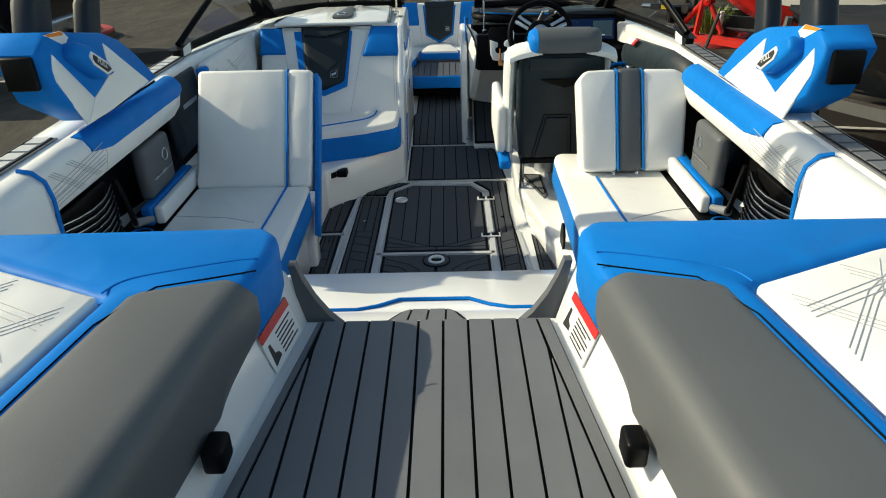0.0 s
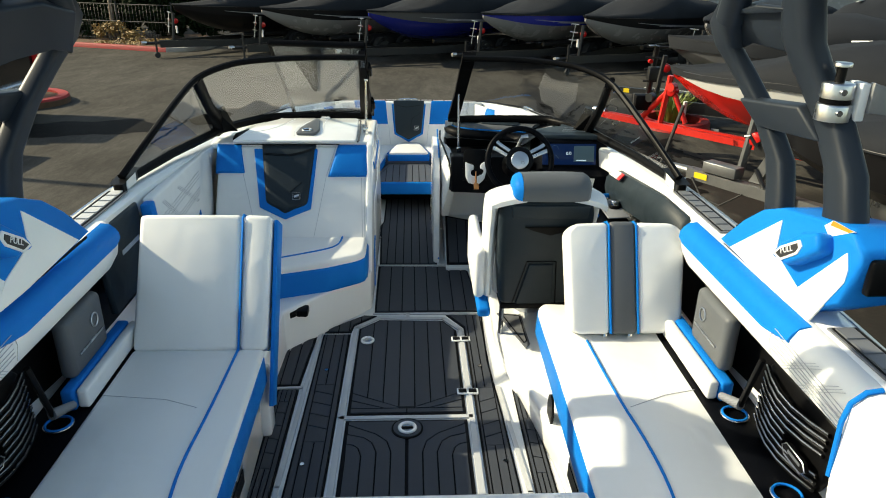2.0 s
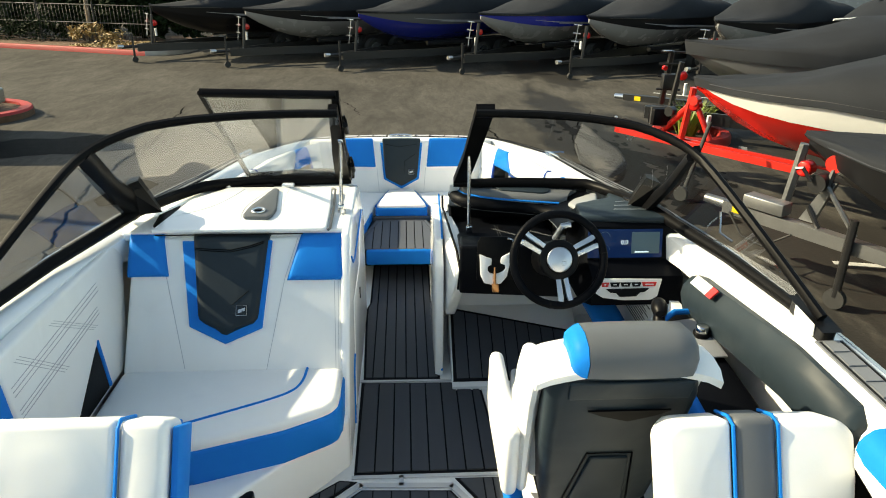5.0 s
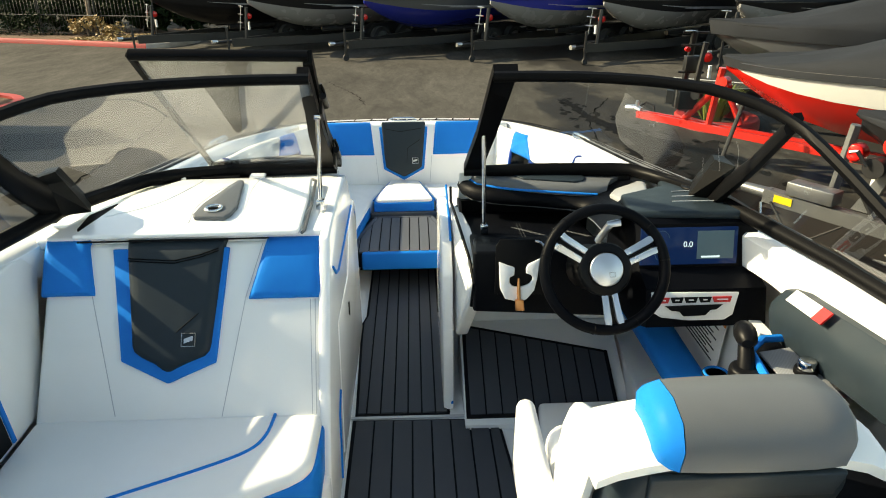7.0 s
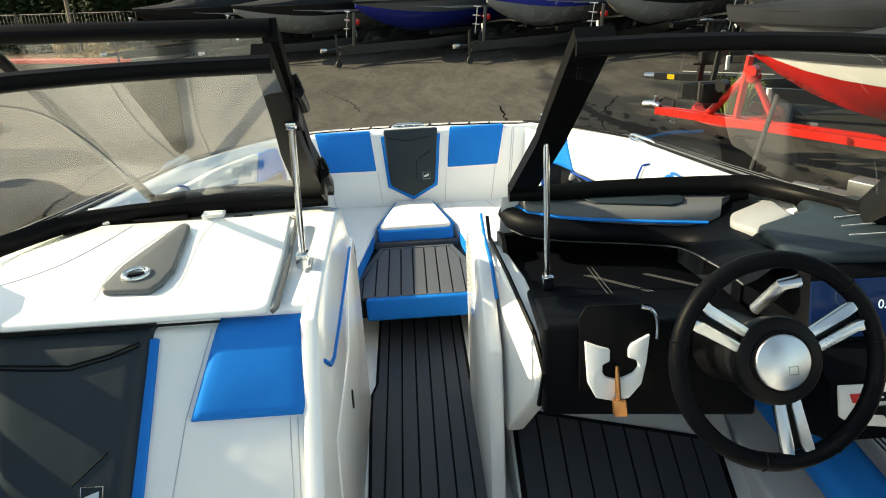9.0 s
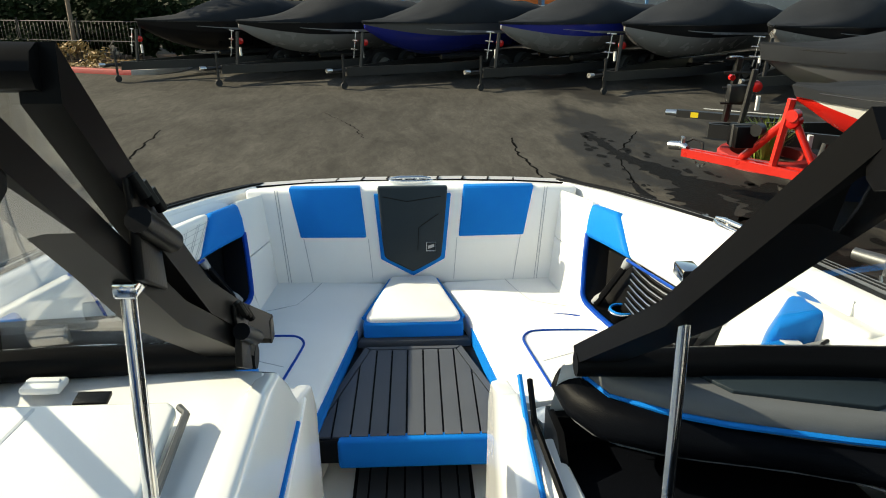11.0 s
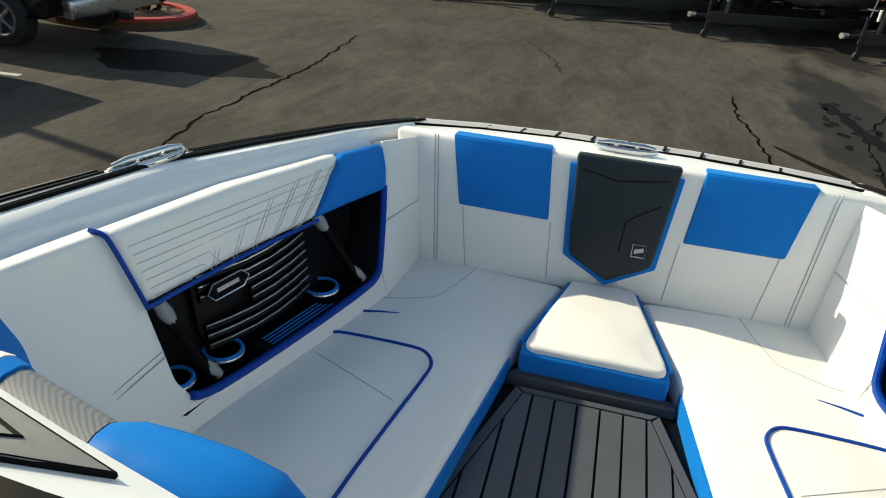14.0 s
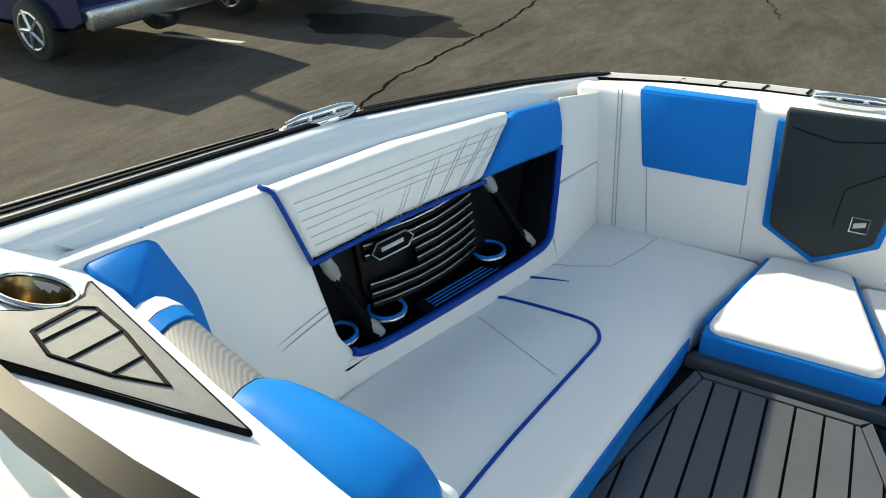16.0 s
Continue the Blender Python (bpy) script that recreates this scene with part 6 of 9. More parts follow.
for i in range(11):
    part("text_bar", KF.plate([(0.02, 0.012 + 0.0135 * i), (0.30 - 0.03 * (i % 3), 0.012 + 0.0135 * i), (0.30 - 0.03 * (i % 3), 0.018 + 0.0135 * i), (0.02, 0.018 + 0.0135 * i)], 0.0006, 0.002), INK, lbl, smooth=0)
cup_holder((1.055, 4.20, 0.40), 0.042)

# ---- windshield ----
windshield = thing("windshield", (0, 4.5, 0.85), "wrap-around windshield with black frame and clear panes", "windshield")


def shield_side(s, xi, xb):
    T = lambda x, y, z: Vector((xi if x is None else s * x, y, z))
    top = arc(T(None, 4.43, 1.337), T(0.72, 4.40, 1.345), T(0.92, 4.27, 1.322), 6)[:-1] + arc(T(0.92, 4.27, 1.322), T(1.04, 4.17, 1.30), T(1.085, 4.09, 1.262), 4)
    bot = arc(Vector(xb), T(0.72, 4.95 if s > 0 else 4.965, 0.885 if s > 0 else 0.906), T(0.92, 4.88, 0.895), 6)[:-1] + arc(T(0.92, 4.88, 0.895), T(1.04, 4.70, 0.90), T(1.11, 4.52, 0.90), 4)
    front = part("front_pane", loft([[p for p in top], [p for p in bot]], closed=False), GLASS, windshield, "clear curved front pane")
    front.visible_shadow = False
    aft_t, aft_b = [top[-1], T(1.19, 3.80, 1.12), T(1.275, 3.47, 0.945)], [bot[-1], T(1.235, 4.0, 0.90), T(1.285, 3.47, 0.905)]
    side = part("side_pane", loft([aft_t, aft_b], closed=False), GLASS, windshield, "clear raked side pane")
    side.visible_shadow = False
    rail = top + arc(top[-1], T(1.12, 4.02, 1.245), T(1.275, 3.45, 0.93), 6)[1:]
    part("top_rail", tube(rail, 0.017, 8), BLACK_S, windshield, "black top rail")
    part("bottom_rail", tube(bot + [T(1.235, 4.0, 0.89), T(1.29, 3.47, 0.895)], [0.020, 0.024] + [0.026] * (len(bot) - 2) + [0.024, 0.02], 8), BLACK_S, windshield, "black bottom rail")
    mid = (top[0] + bot[0]) / 2 + Vector((0, -0.012, -0.018))
    rings = []
    for p, k in zip((top[0] + Vector((0, 0.0, 0.012)), top[0] * 0.55 + bot[0] * 0.1 + mid * 0.35, mid, bot[0]), (0.036, 0.044, 0.056, 0.075) if s < 0 else (0.075, 0.07, 0.066, 0.07)):
        rings.append([p, p + Vector((s * k, 0, 0)), p + Vector((s * k, 0.02, 0.022)), p + Vector((0, 0.02, 0.022))])
    part("inner_post", loft(rings), BLACK_S, windshield, "black inner post")
    skirt = [p - Vector((0, 0, 0.01)) for p in bot[2:7]]
    part("base_seal", loft([skirt, [p + Vector((0, -0.01, -0.05)) for p in skirt]], closed=False), BLACK_S, windshield, "black base seal", smooth=0)
    part("mullion", tube([top[-1], (top[-1] + bot[-1]) / 2 + Vector((s * 0.01, 0, 0)), bot[-1] + Vector((0, 0.02, 0))], [0.02, 0.022, 0.03], 8, flat=2.0), BLACK_S, windshield, "black corner bracket")
    part("bracket_pod", loft([[bot[-1] + Vector((s * a, b, c)) for a, b, c in q] for q in (((-0.10, 0.02, -0.01), (0.0, -0.02, -0.01), (0.01, 0.12, -0.01), (-0.05, 0.14, -0.01)), ((-0.045, -0.04, 0.15), (-0.01, -0.12, 0.15), (0.0, 0.0, 0.15), (-0.03, 0.02, 0.15)))]), BLACK, windshield, "black bracket")
    part("end_cap", slab([T(1.25, 3.58, 0.935), T(1.30, 3.58, 0.935), T(1.30, 3.40, 0.915), T(1.255, 3.40, 0.915)][::s], 0.055, 0.01), BLACK, windshield, "black end fitting")
    part("end_label", slab([T(1.249, 3.55, 0.925), T(1.249, 3.44, 0.915), T(1.251, 3.44, 0.875), T(1.251, 3.55, 0.875)][::-s], 0.003), LABEL_W, windshield, "white maker plate")
    pole = thing("windshield_pole", T(None, 4.56, 0.88), "slim polished steel windshield support pole", "support pole", "support poles")
    f, t = ((-0.248, 4.566, 0.878), (-0.240, 4.595, 1.185)) if s < 0 else ((0.327, 4.665, 0.735), (0.320, 4.685, 1.148))
    part("rod", tube([f, t], 0.0075, 12), STEEL, pole)
    part("foot", box(f[0] - 0.014, f[0] + 0.014, f[1] - 0.016, f[1] + 0.016, f[2] - 0.004, f[2] + 0.03, 0.004), STEEL, pole)
    part("head", box(t[0] - 0.011, t[0] + 0.011, t[1] - 0.009, t[1] + 0.022, t[2] - 0.006, t[2] + 0.010, 0.003), STEEL, pole)


shield_side(-1, -0.232, (-0.232, 4.975, 0.892))
shield_side(1, 0.322, (0.272, 4.95, 0.880))
def bar(pts, w, h):
    """A square bar: w across, h high, along pts."""
    return loft([[Vector(p) + Vector((0, 0, 0)), Vector(p) + Vector(w), Vector(p) + Vector(w) + Vector(h), Vector(p) + Vector(h)] for p in pts])
part("centre_frame", merged(tube([(-0.775, 4.50, 1.405), (-0.245, 4.535, 1.39)], 0.018, 8), bar([(-0.262, 4.53, 1.365), (-0.262, 4.66, 1.205), (-0.262, 4.79, 1.062), (-0.256, 4.90, 0.978), (-0.252, 5.05, 0.882)], (0.030, 0, 0), (0, 0.008, 0.043)), bar([(-0.222, 5.062, 0.880), (-0.38, 5.062, 0.886), (-0.52, 5.075, 0.878), (-0.76, 5.12, 0.845)], (0, -0.022, 0), (0, 0, 0.042)), tube([(-0.775, 4.50, 1.405), (-0.76, 5.11, 0.88)], 0.012, 8)), BLACK_S, windshield, "black frame of the folded centre panel")
part("frame_plug", box(-0.252, -0.221, 5.036, 5.066, 0.881, 0.9235, 0.004), BLACK, windshield, "black corner plug of the frame")
cp = part("centre_pane", slab([(-0.255, 4.54, 1.385), (-0.775, 4.50, 1.405), (-0.76, 5.105, 0.862), (-0.252, 5.05, 0.900)], 0.005), GLASS_C, windshield, "clear folded centre pane", smooth=0)
cp.visible_shadow = False
for y, z in ((4.885, 1.010), (4.62, 1.262)):
    hg = part("hinge", slab([(-0.222, y - 0.026, z + 0.030), (-0.222, y - 0.026, z - 0.006), (-0.222, y + 0.026, z - 0.042), (-0.222, y + 0.026, z - 0.006)], 0.006, 0.002), BLACK, windshield, "black hinge")
    part("barrel", tube([(-0.216, y - 0.034, z - 0.006), (-0.216, y + 0.034, z - 0.052)], 0.012, 12), BLACK, hg)
    part("leaf", slab([(-0.218, y - 0.028, z - 0.012), (-0.222, y - 0.028, z - 0.066), (-0.222, y + 0.024, z - 0.100), (-0.222, y + 0.024, z - 0.046)], 0.010, 0.002), BLACK, hg)
    for k in (-0.017, 0.0, 0.017):
        part("knuckle", tube([(-0.222, y + k, z + 0.018 - 0.69 * k), (-0.214, y + k + 0.004, z - 0.004 - 0.69 * k)], 0.0055, 8), BLACK, hg)


# ---- tower and boards on the gunwale ----
tower = thing("wake_tower", (0, 2.4, 1.1), "slate grey cast tower with twin legs on each side", "tower")


def beam(pts, w, d, mat, name, parent, lab=""):
    """A rounded rectangular bar along pts: w across the boat, d along it."""
    rings = []
    for i, p in enumerate(pts):
        p = Vector(p)
        ww, dd = (w[i], d[i]) if isinstance(w, (list, tuple)) else (w, d)
        rings.append([p + Vector((math.copysign(abs(math.cos(a)) ** 0.5, math.cos(a)) * ww / 2, math.copysign(abs(math.sin(a)) ** 0.5, math.sin(a)) * dd / 2, 0)) for a in (2 * math.pi * (k + 0.5) / 20 for k in range(20))])
    return part(name, loft(rings), mat, parent, lab)


for s in (-1, 1):
    T = lambda *q: [(s * x, y, z) for x, y, z in q]
    beam(T((1.285, 2.58, 1.04), (1.285, 2.61, 1.15), (1.29, 2.66, 1.24), (1.255, 2.76, 1.38), (1.205, 2.86, 1.50), (1.16, 2.91, 1.58), (1.12, 2.88, 1.66), (1.10, 2.80, 1.74)), [0.07] * 6 + [0.075, 0.07], [0.11, 0.11, 0.115, 0.11, 0.11, 0.13, 0.15, 0.10], SLATE, "forward_leg", tower, "slate grey forward leg")
    part("upper_tube", tube(T((1.11, 2.82, 1.68), (1.09, 2.742, 1.817), (1.07, 2.665, 1.951), (1.05, 2.60, 2.08), (1.0, 2.50, 2.28)), [0.05, 0.046, 0.046, 0.046, 0.05], 14), SLATE, tower, "slate grey upper tube")
    beam(T((1.305, 2.25, 1.06), (1.305, 2.275, 1.18), (1.31, 2.33, 1.29), (1.30, 2.43, 1.42), (1.255, 2.50, 1.54), (1.215, 2.535, 1.64), (1.185, 2.52, 1.74), (1.15, 2.47, 1.84), (1.05, 2.42, 2.26)), [0.085] * 7 + [0.075, 0.07], [0.15, 0.14, 0.14, 0.14, 0.15, 0.16, 0.15, 0.12, 0.11], SLATE, "aft_leg", tower, "slate grey aft leg")
    part("web", slab(T((1.265, 2.73, 1.345), (1.225, 2.82, 1.425), (1.275, 2.52, 1.455), (1.305, 2.42, 1.365)), 0.05, 0.010, 3), SLATE, tower, "slate grey lower cross web")
    part("web", slab(T((1.170, 2.90, 1.555), (1.185, 2.80, 1.600), (1.215, 2.62, 1.590), (1.245, 2.50, 1.545), (1.20, 2.50, 1.725), (1.13, 2.68, 1.735), (1.10, 2.83, 1.70)), 0.06, 0.012, 3), SLATE, tower, "slate grey upper cross plate")
    part("cap_plate", slab(T((1.105, 2.835, 1.700), (1.135, 2.685, 1.738), (1.175, 2.52, 1.735), (1.165, 2.60, 1.722)), 0.02, 0.004), SLATE, tower, "slate grey cap plate")
    clamp = thing("rack_clamp", (s * 1.272, 2.40, 1.50), "polished aluminium board rack clamp with bracket", "clamp", "rack clamps")
    part("collar", disc((s * 1.272, 2.40, 1.515), (0, 0, 1), 0.045, 0.045, 28, 0.006), ALU, clamp)
    part("collar", disc((s * 1.272, 2.40, 1.452), (0, 0, 1), 0.048, 0.050, 28, 0.006), ALU, clamp)
    part("collar_band", disc((s * 1.272, 2.40, 1.485), (0, 0, 1), 0.042, 0.03, 28), BLACK_S, clamp, "dark collar joint")
    for z in (1.455, 1.515):
        part("bolt", disc((s * 1.262, 2.353, z), (0, 1, 0), 0.009, 0.012, 12), STEEL, clamp, "steel clamp bolt")
    part("stud", disc((s * 1.272, 2.40, 1.56), (0, 0, 1), 0.014, 0.05, 14), BLACK, clamp)
    part("stud_cap", disc((s * 1.272, 2.40, 1.588), (0, 0, 1), 0.025, 0.012, 18, 0.004), ALU, clamp)
    part("hinge_plate", box(s * 1.318, s * 1.345, 2.36, 2.43, 1.43, 1.54, 0.004), LABEL_W, clamp, "pale plastic hinge plate")
    part("bracket", slab(T((1.345, 2.37, 1.545), (1.40, 2.365, 1.525), (1.475, 2.36, 1.535), (1.475, 2.36, 1.435), (1.41, 2.365, 1.455), (1.345, 2.37, 1.455)), 0.025, 0.004), TR_CAST, clamp, "bright metal bracket")
    part("flange", box(s * 1.472, s * 1.482, 2.30, 2.40, 1.42, 1.548, 0.003), TR_CAST, clamp, "bright metal flange")
part("top_hoop", tube([(s * 1.0, 2.46, 2.28) for s in (-1.06, -0.6, 0, 0.6, 1.06)], 0.06, 10), SLATE, tower, "slate grey top hoop")


def side_board(s, c, dz):
    """A moulded pod on the gunwale; s its side, c the boat's sideways offset, dz a lift that fits it to the camera's
    view.
    """
    ob = thing("gunwale_pod", (c + s * 1.22, 2.4, 0.87 + dz), "blue and white moulded tower pod with release handle", "tower pod", "tower pods")
    def N(y, z, h=0.0):
        return Vector((c + s * (1.185 + 0.13 * (z - 0.88) - h), y - 0.06, z + dz))
    out = [(2.875, 0.882, 0.05), (2.76, 1.00, 0.085), (2.66, 1.075, 0.11), (2.55, 1.12, 0.13), (2.30, 1.165, 0.17), (2.20, 1.182, 0.15), (2.11, 1.13, 0.15), (2.14, 0.975, 0.14), (2.30, 0.868, 0.12), (2.60, 0.87, 0.09)]
    cy, cz = 2.44, 1.0
    def lay(k, e, f=0.0):
        return [N(cy + (y - cy) * k, cz + (z - cz) * k, e) if not f else N(cy + (y - cy) * k, cz + (z - cz) * k, -w * f) for y, z, w in out]
    part("shell", loft([lay(0.955, 0.012), lay(0.985, 0.006), lay(1.0, -0.008), lay(1.0, 0.0, 0.92), lay(0.95, 0.0, 1.0)]), VINYL_B, ob, "blue moulded shell", smooth=50)
    def plate(name, q, th, h, mat, lab="", parent=None, bev=0.0):
        pts = [N(y, z, h + th) for y, z in q]
        return part(name, slab(pts if s < 0 else pts[::-1], th + 0.003, bev), mat, parent or ob, lab, smooth=0 if not bev else 45)
    # chevron in two arms that meet at the lower point
    plate("white_chevron", [(2.775, 0.888), (2.52, 1.088), (2.495, 0.985), (2.331, 0.938), (2.232, 0.874), (2.40, 0.872)], 0.004, 0.012, VINYL_W, "white vinyl chevron", bev=0.0015)
    plate("white_chevron", [(2.330, 0.938), (2.180, 1.118), (2.152, 1.075), (2.148, 1.04), (2.230, 0.874)], 0.004, 0.0115, VINYL_W, "white vinyl chevron", bev=0.0015)
    grip = [(2.455, 0.995), (2.43, 1.045), (2.345, 1.115), (2.265, 1.145), (2.235, 1.10), (2.28, 1.06), (2.36, 1.0)]
    pts = [N(y, z, 0.062) for y, z in grip]
    part("handle", slab(pts if s < 0 else pts[::-1], 0.066, 0.016, 3), VINYL_B, ob, "blue release handle")
    hl = plate("handle_label", [(2.43, 1.01), (2.405, 1.045), (2.325, 1.098), (2.305, 1.085), (2.315, 1.055), (2.385, 1.005)], 0.004, 0.062, LABEL_W, "white pull label with dark centre", bev=0.001)
    plate("label_ground", [(2.415, 1.018), (2.397, 1.040), (2.328, 1.086), (2.318, 1.075), (2.325, 1.058), (2.383, 1.015)], 0.001, 0.067, INK, "", hl)
    u = (N(2.30, 1.09, 0) - N(2.40, 1.03, 0)) * (1 if s > 0 else -1)
    fn = (N(2.30, 1.09, 0.02) - N(2.30, 1.09, 0)).normalized()
    F = Face(N(2.365, 1.050, 0.0695), u, fn.cross(u))
    text_part("pull_word", "PULL", 0.028, F.place(0, 0), LABEL_W, hl)
    part("rear_light", box(c + s * 1.225, c + s * 1.325, 2.035, 2.062, 1.02 + dz, 1.125 + dz, 0.008, 2), BLACK, ob, "dark rear light")
    w = plate("warning_label", [(2.316, 1.146), (2.286, 1.172), (2.185, 1.176), (2.277, 1.126)], 0.003, 0.010, LABEL_W, "white and orange warning label")
    plate("header", [(2.290, 1.157), (2.284, 1.172), (2.188, 1.176), (2.205, 1.166)], 0.001, 0.013, LABEL_O, "", w)
    part("seam", tube([N(y, 0.872, 0.006) for y in (2.84, 2.55, 2.30)], 0.005, 5), MAT_B, ob, "black gasket")
    part("top_seam", tube([N(2.79, 0.965, 0.006), N(2.60, 1.085, 0.008), N(2.53, 1.11, 0.006)], 0.003, 5), MAT_B, ob, "black seam")


side_board(-1, 0.03, 0.035)
side_board(1, 0.03, 0.0)


# ---- bow ----
DZ, BZ = 0.225, 0.29
bow_floor = thing("bow_floor", (0, 5.95, 0), "raised bow floor with grey foam planks and blue riser", "floor", kind="structure")
part("riser", box(-0.30, 0.31, 5.94, 5.96, -0.012, 0.14), BLACK, bow_floor, "dark riser")
part("riser_pad", box(-0.215, 0.225, 5.64, 5.68, 0.125, 0.225, 0.012, 3), VINYL_B, bow_floor, "bright blue vinyl riser pad")
part("deck", prism([(-0.34, 5.66), (0.36, 5.66), (0.20, 6.32), (-0.18, 6.32)], 0.135, DZ - 0.012), BLACK, bow_floor)
BF = Face((0, 0, DZ), (1, 0, 0), (0, 1, 0))
BP = [(-0.316, 5.65), (0.335, 5.65), (0.178, 6.178), (-0.172, 6.178)]
part("mat_base", BF.plate(BP, 0.008, -0.012), MAT_B, bow_floor)
inner = [(-0.286, 5.66), (0.306, 5.66), (0.154, 6.150), (-0.148, 6.150)]
planks(BF, inner, 0.0525, 0.006, MAT_N, bow_floor, h=-0.005, th=0.007)
for q in ([(-0.312, 5.66), (-0.291, 5.66), (-0.151, 6.150), (-0.168, 6.172)], [(0.311, 5.66), (0.331, 5.66), (0.174, 6.172), (0.158, 6.150)], [(-0.146, 6.156), (0.152, 6.156), (0.170, 6.173), (-0.164, 6.173)]):
    part("plank", BF.plate(q, 0.007, -0.005), MAT_N, bow_floor, smooth=0)
part("front_step", prism([(-0.20, 6.19), (0.215, 6.19), (0.20, 6.225), (-0.185, 6.225)], 0.1, DZ + 0.018, 0.008), MAT_D, bow_floor, "dark foam lip")


def bow_side(s, c):
    X = lambda x: c + s * x
    ring = lambda q: [(X(x), y) for x, y in (q if s > 0 else q[::-1])]
    seat = thing("bow_bench", (X(0.5), 5.95, 0.18), "white vinyl bow bench with blue side and piping", "bench seat", "bow benches")
    part("cushion", prism(ring([(0.30, 5.36), (0.82, 5.36), (0.775, 5.7), (0.70, 6.10), (0.60, 6.50), (0.56, 6.63), (0.10, 6.60), (0.19, 6.27), (0.205, 6.2), (0.285, 5.66)]), BZ - 0.11, BZ, 0.022, 3), VINYL_W, seat)
    part("side_panel", slab([(X(x), y, z) for x, y, z in ((0.297, 5.36, BZ - 0.02), (0.279, 5.66, BZ - 0.02), (0.197, 6.22, BZ - 0.02), (0.197, 6.22, DZ - 0.01), (0.274, 5.66, DZ - 0.01), (0.29, 5.36, DZ - 0.01))][::s], 0.012), VINYL_B, seat, "blue vinyl side")
    part("base", prism(ring([(0.31, 5.34), (0.95, 5.34), (0.90, 5.75), (0.80, 6.10), (0.66, 6.6), (0.10, 6.62), (0.20, 6.24), (0.30, 5.66)]), 0.0, BZ - 0.112), GEL_D, seat)
    q = [(0.668, 6.10), (0.642, 6.142), (0.605, 6.150), (0.426, 6.154), (0.390, 6.140), (0.368, 6.103), (0.370, 6.06), (0.400, 5.87), (0.428, 5.68), (0.455, 5.38)]
    part("piping", tube(rounded([(X(x), y, BZ + 0.001) for x, y in q]), 0.0045, 6), VINYL_B_SHADE, seat, "blue piping in shade tone")
    part("seam", tube([(X(x), y, BZ + 0.0005) for x, y in ((0.645, 6.05), (0.412, 5.945))], 0.0011, 4), STITCH, seat)
    part("seam", tube([(X(x), y, BZ + 0.0005) for x, y in ((0.64, 6.32), (0.52, 6.36), (0.44, 6.40), (0.40, 6.50), (0.37, 6.60))], 0.0011, 4), STITCH, seat)
    part("tuck", tube([(X(x), y, BZ + 0.0005) for x, y in ((0.655, 6.185), (0.632, 6.23), (0.605, 6.257), (0.56, 6.272), (0.51, 6.285))], [0.005, 0.005, 0.0045, 0.003, 0.001], 5), VINYL_B_SHADE, seat, "blue tucked seam")
    # side wall: a face that leans outward, from the console to the front corner
    wall = thing("bow_side_wall", (X(0.8), 5.9, 0.28), "white vinyl bow side wall with a black pocket", "side wall", "bow side walls", "structure")
    dy = -0.07 if s > 0 else 0.0
    def P(y, z, h=0.0):  # a point on the wall, which flares out more towards the bow
        y = y + dy
        k = max(0.0, (y - 5.7) / 0.7)
        x = 0.775 - (0.30 if y > 5.7 else 0.195) * (y - 5.7) + (z - 0.30) * (0.16 + 0.25 * k)
        return Vector((X(x - h), y, z))
    def panel(name, q, mat, th=0.05, h=0.0, bev=0.012, lab="", seg=3):
        pts = [P(y, z, h) for y, z in q]
        return part(name, slab(pts if s < 0 else pts[::-1], th, bev, seg), mat, wall, lab)
    zc = lambda y: gun(y)[2] - 0.026
    panel("aft_panel", [(5.30, 0.27), (5.748, 0.27), (5.752, 0.352), (5.726, 0.405), (5.712, 0.575), (5.735, 0.60), (5.69, zc(5.66)), (5.30, zc(5.34))], VINYL_W, 0.06)
    panel("lower_panel", [(5.70, 0.26), (6.36, 0.26), (6.372, 0.356), (6.33, 0.336), (6.06, 0.330), (5.80, 0.336), (5.76, 0.346), (5.725, 0.350)], VINYL_W, 0.06, h=0.002, bev=0.003)
    c0, c1 = Vector((X(0.548), 6.605, 0.28)), Vector((X(0.590), 6.655, 0.655))
    for q in ([P(6.364, 0.28), c0, c0 * 0.5 + c1 * 0.5, P(6.45, 0.46), P(6.386, 0.375)], [P(6.45, 0.464), c0 * 0.5 + c1 * 0.5 + Vector((0, 0, 0.002)), c1, P(6.585, zc(6.585)), P(6.517, 0.545)]):
        part("fore_panel", slab(q if s < 0 else q[::-1], 0.05, 0.004), VINYL_W, wall)
    up = panel("upper_bolster", [(5.702, 0.590), (5.95, 0.584), (6.198, 0.567), (6.376, zc(6.376) + 0.002), (6.0, zc(6.0) + 0.006), (5.668, zc(5.66) + 0.004)], VINYL_W, 0.07, 0.014, 0.022, "white quilted vinyl bolster", 4)
    panel("blue_bolster", [(6.202, 0.567), (6.36, 0.555), (6.512, 0.540), (6.55, 0.59), (6.575, zc(6.575)), (6.380, zc(6.38) + 0.002)], VINYL_B, 0.07, 0.013, 0.02, "bright blue vinyl bolster end", 4)
    part("piping", tube(rounded([P(5.666, zc(5.66) + 0.004, -0.02), P(5.666, zc(5.66) + 0.002, 0.008), P(5.670, zc(5.66) - 0.02, 0.013), P(5.70, 0.585, 0.013)], 1), 0.0045, 6), VINYL_B_SHADE, wall, "blue end piping in shade tone")
    part("bolster_edge", tube([P(5.70, 0.587, 0.012), P(5.95, 0.580, 0.012), P(6.20, 0.563, 0.012)], 0.005, 6), VINYL_B_SHADE, wall, "blue lower piping in shade tone")
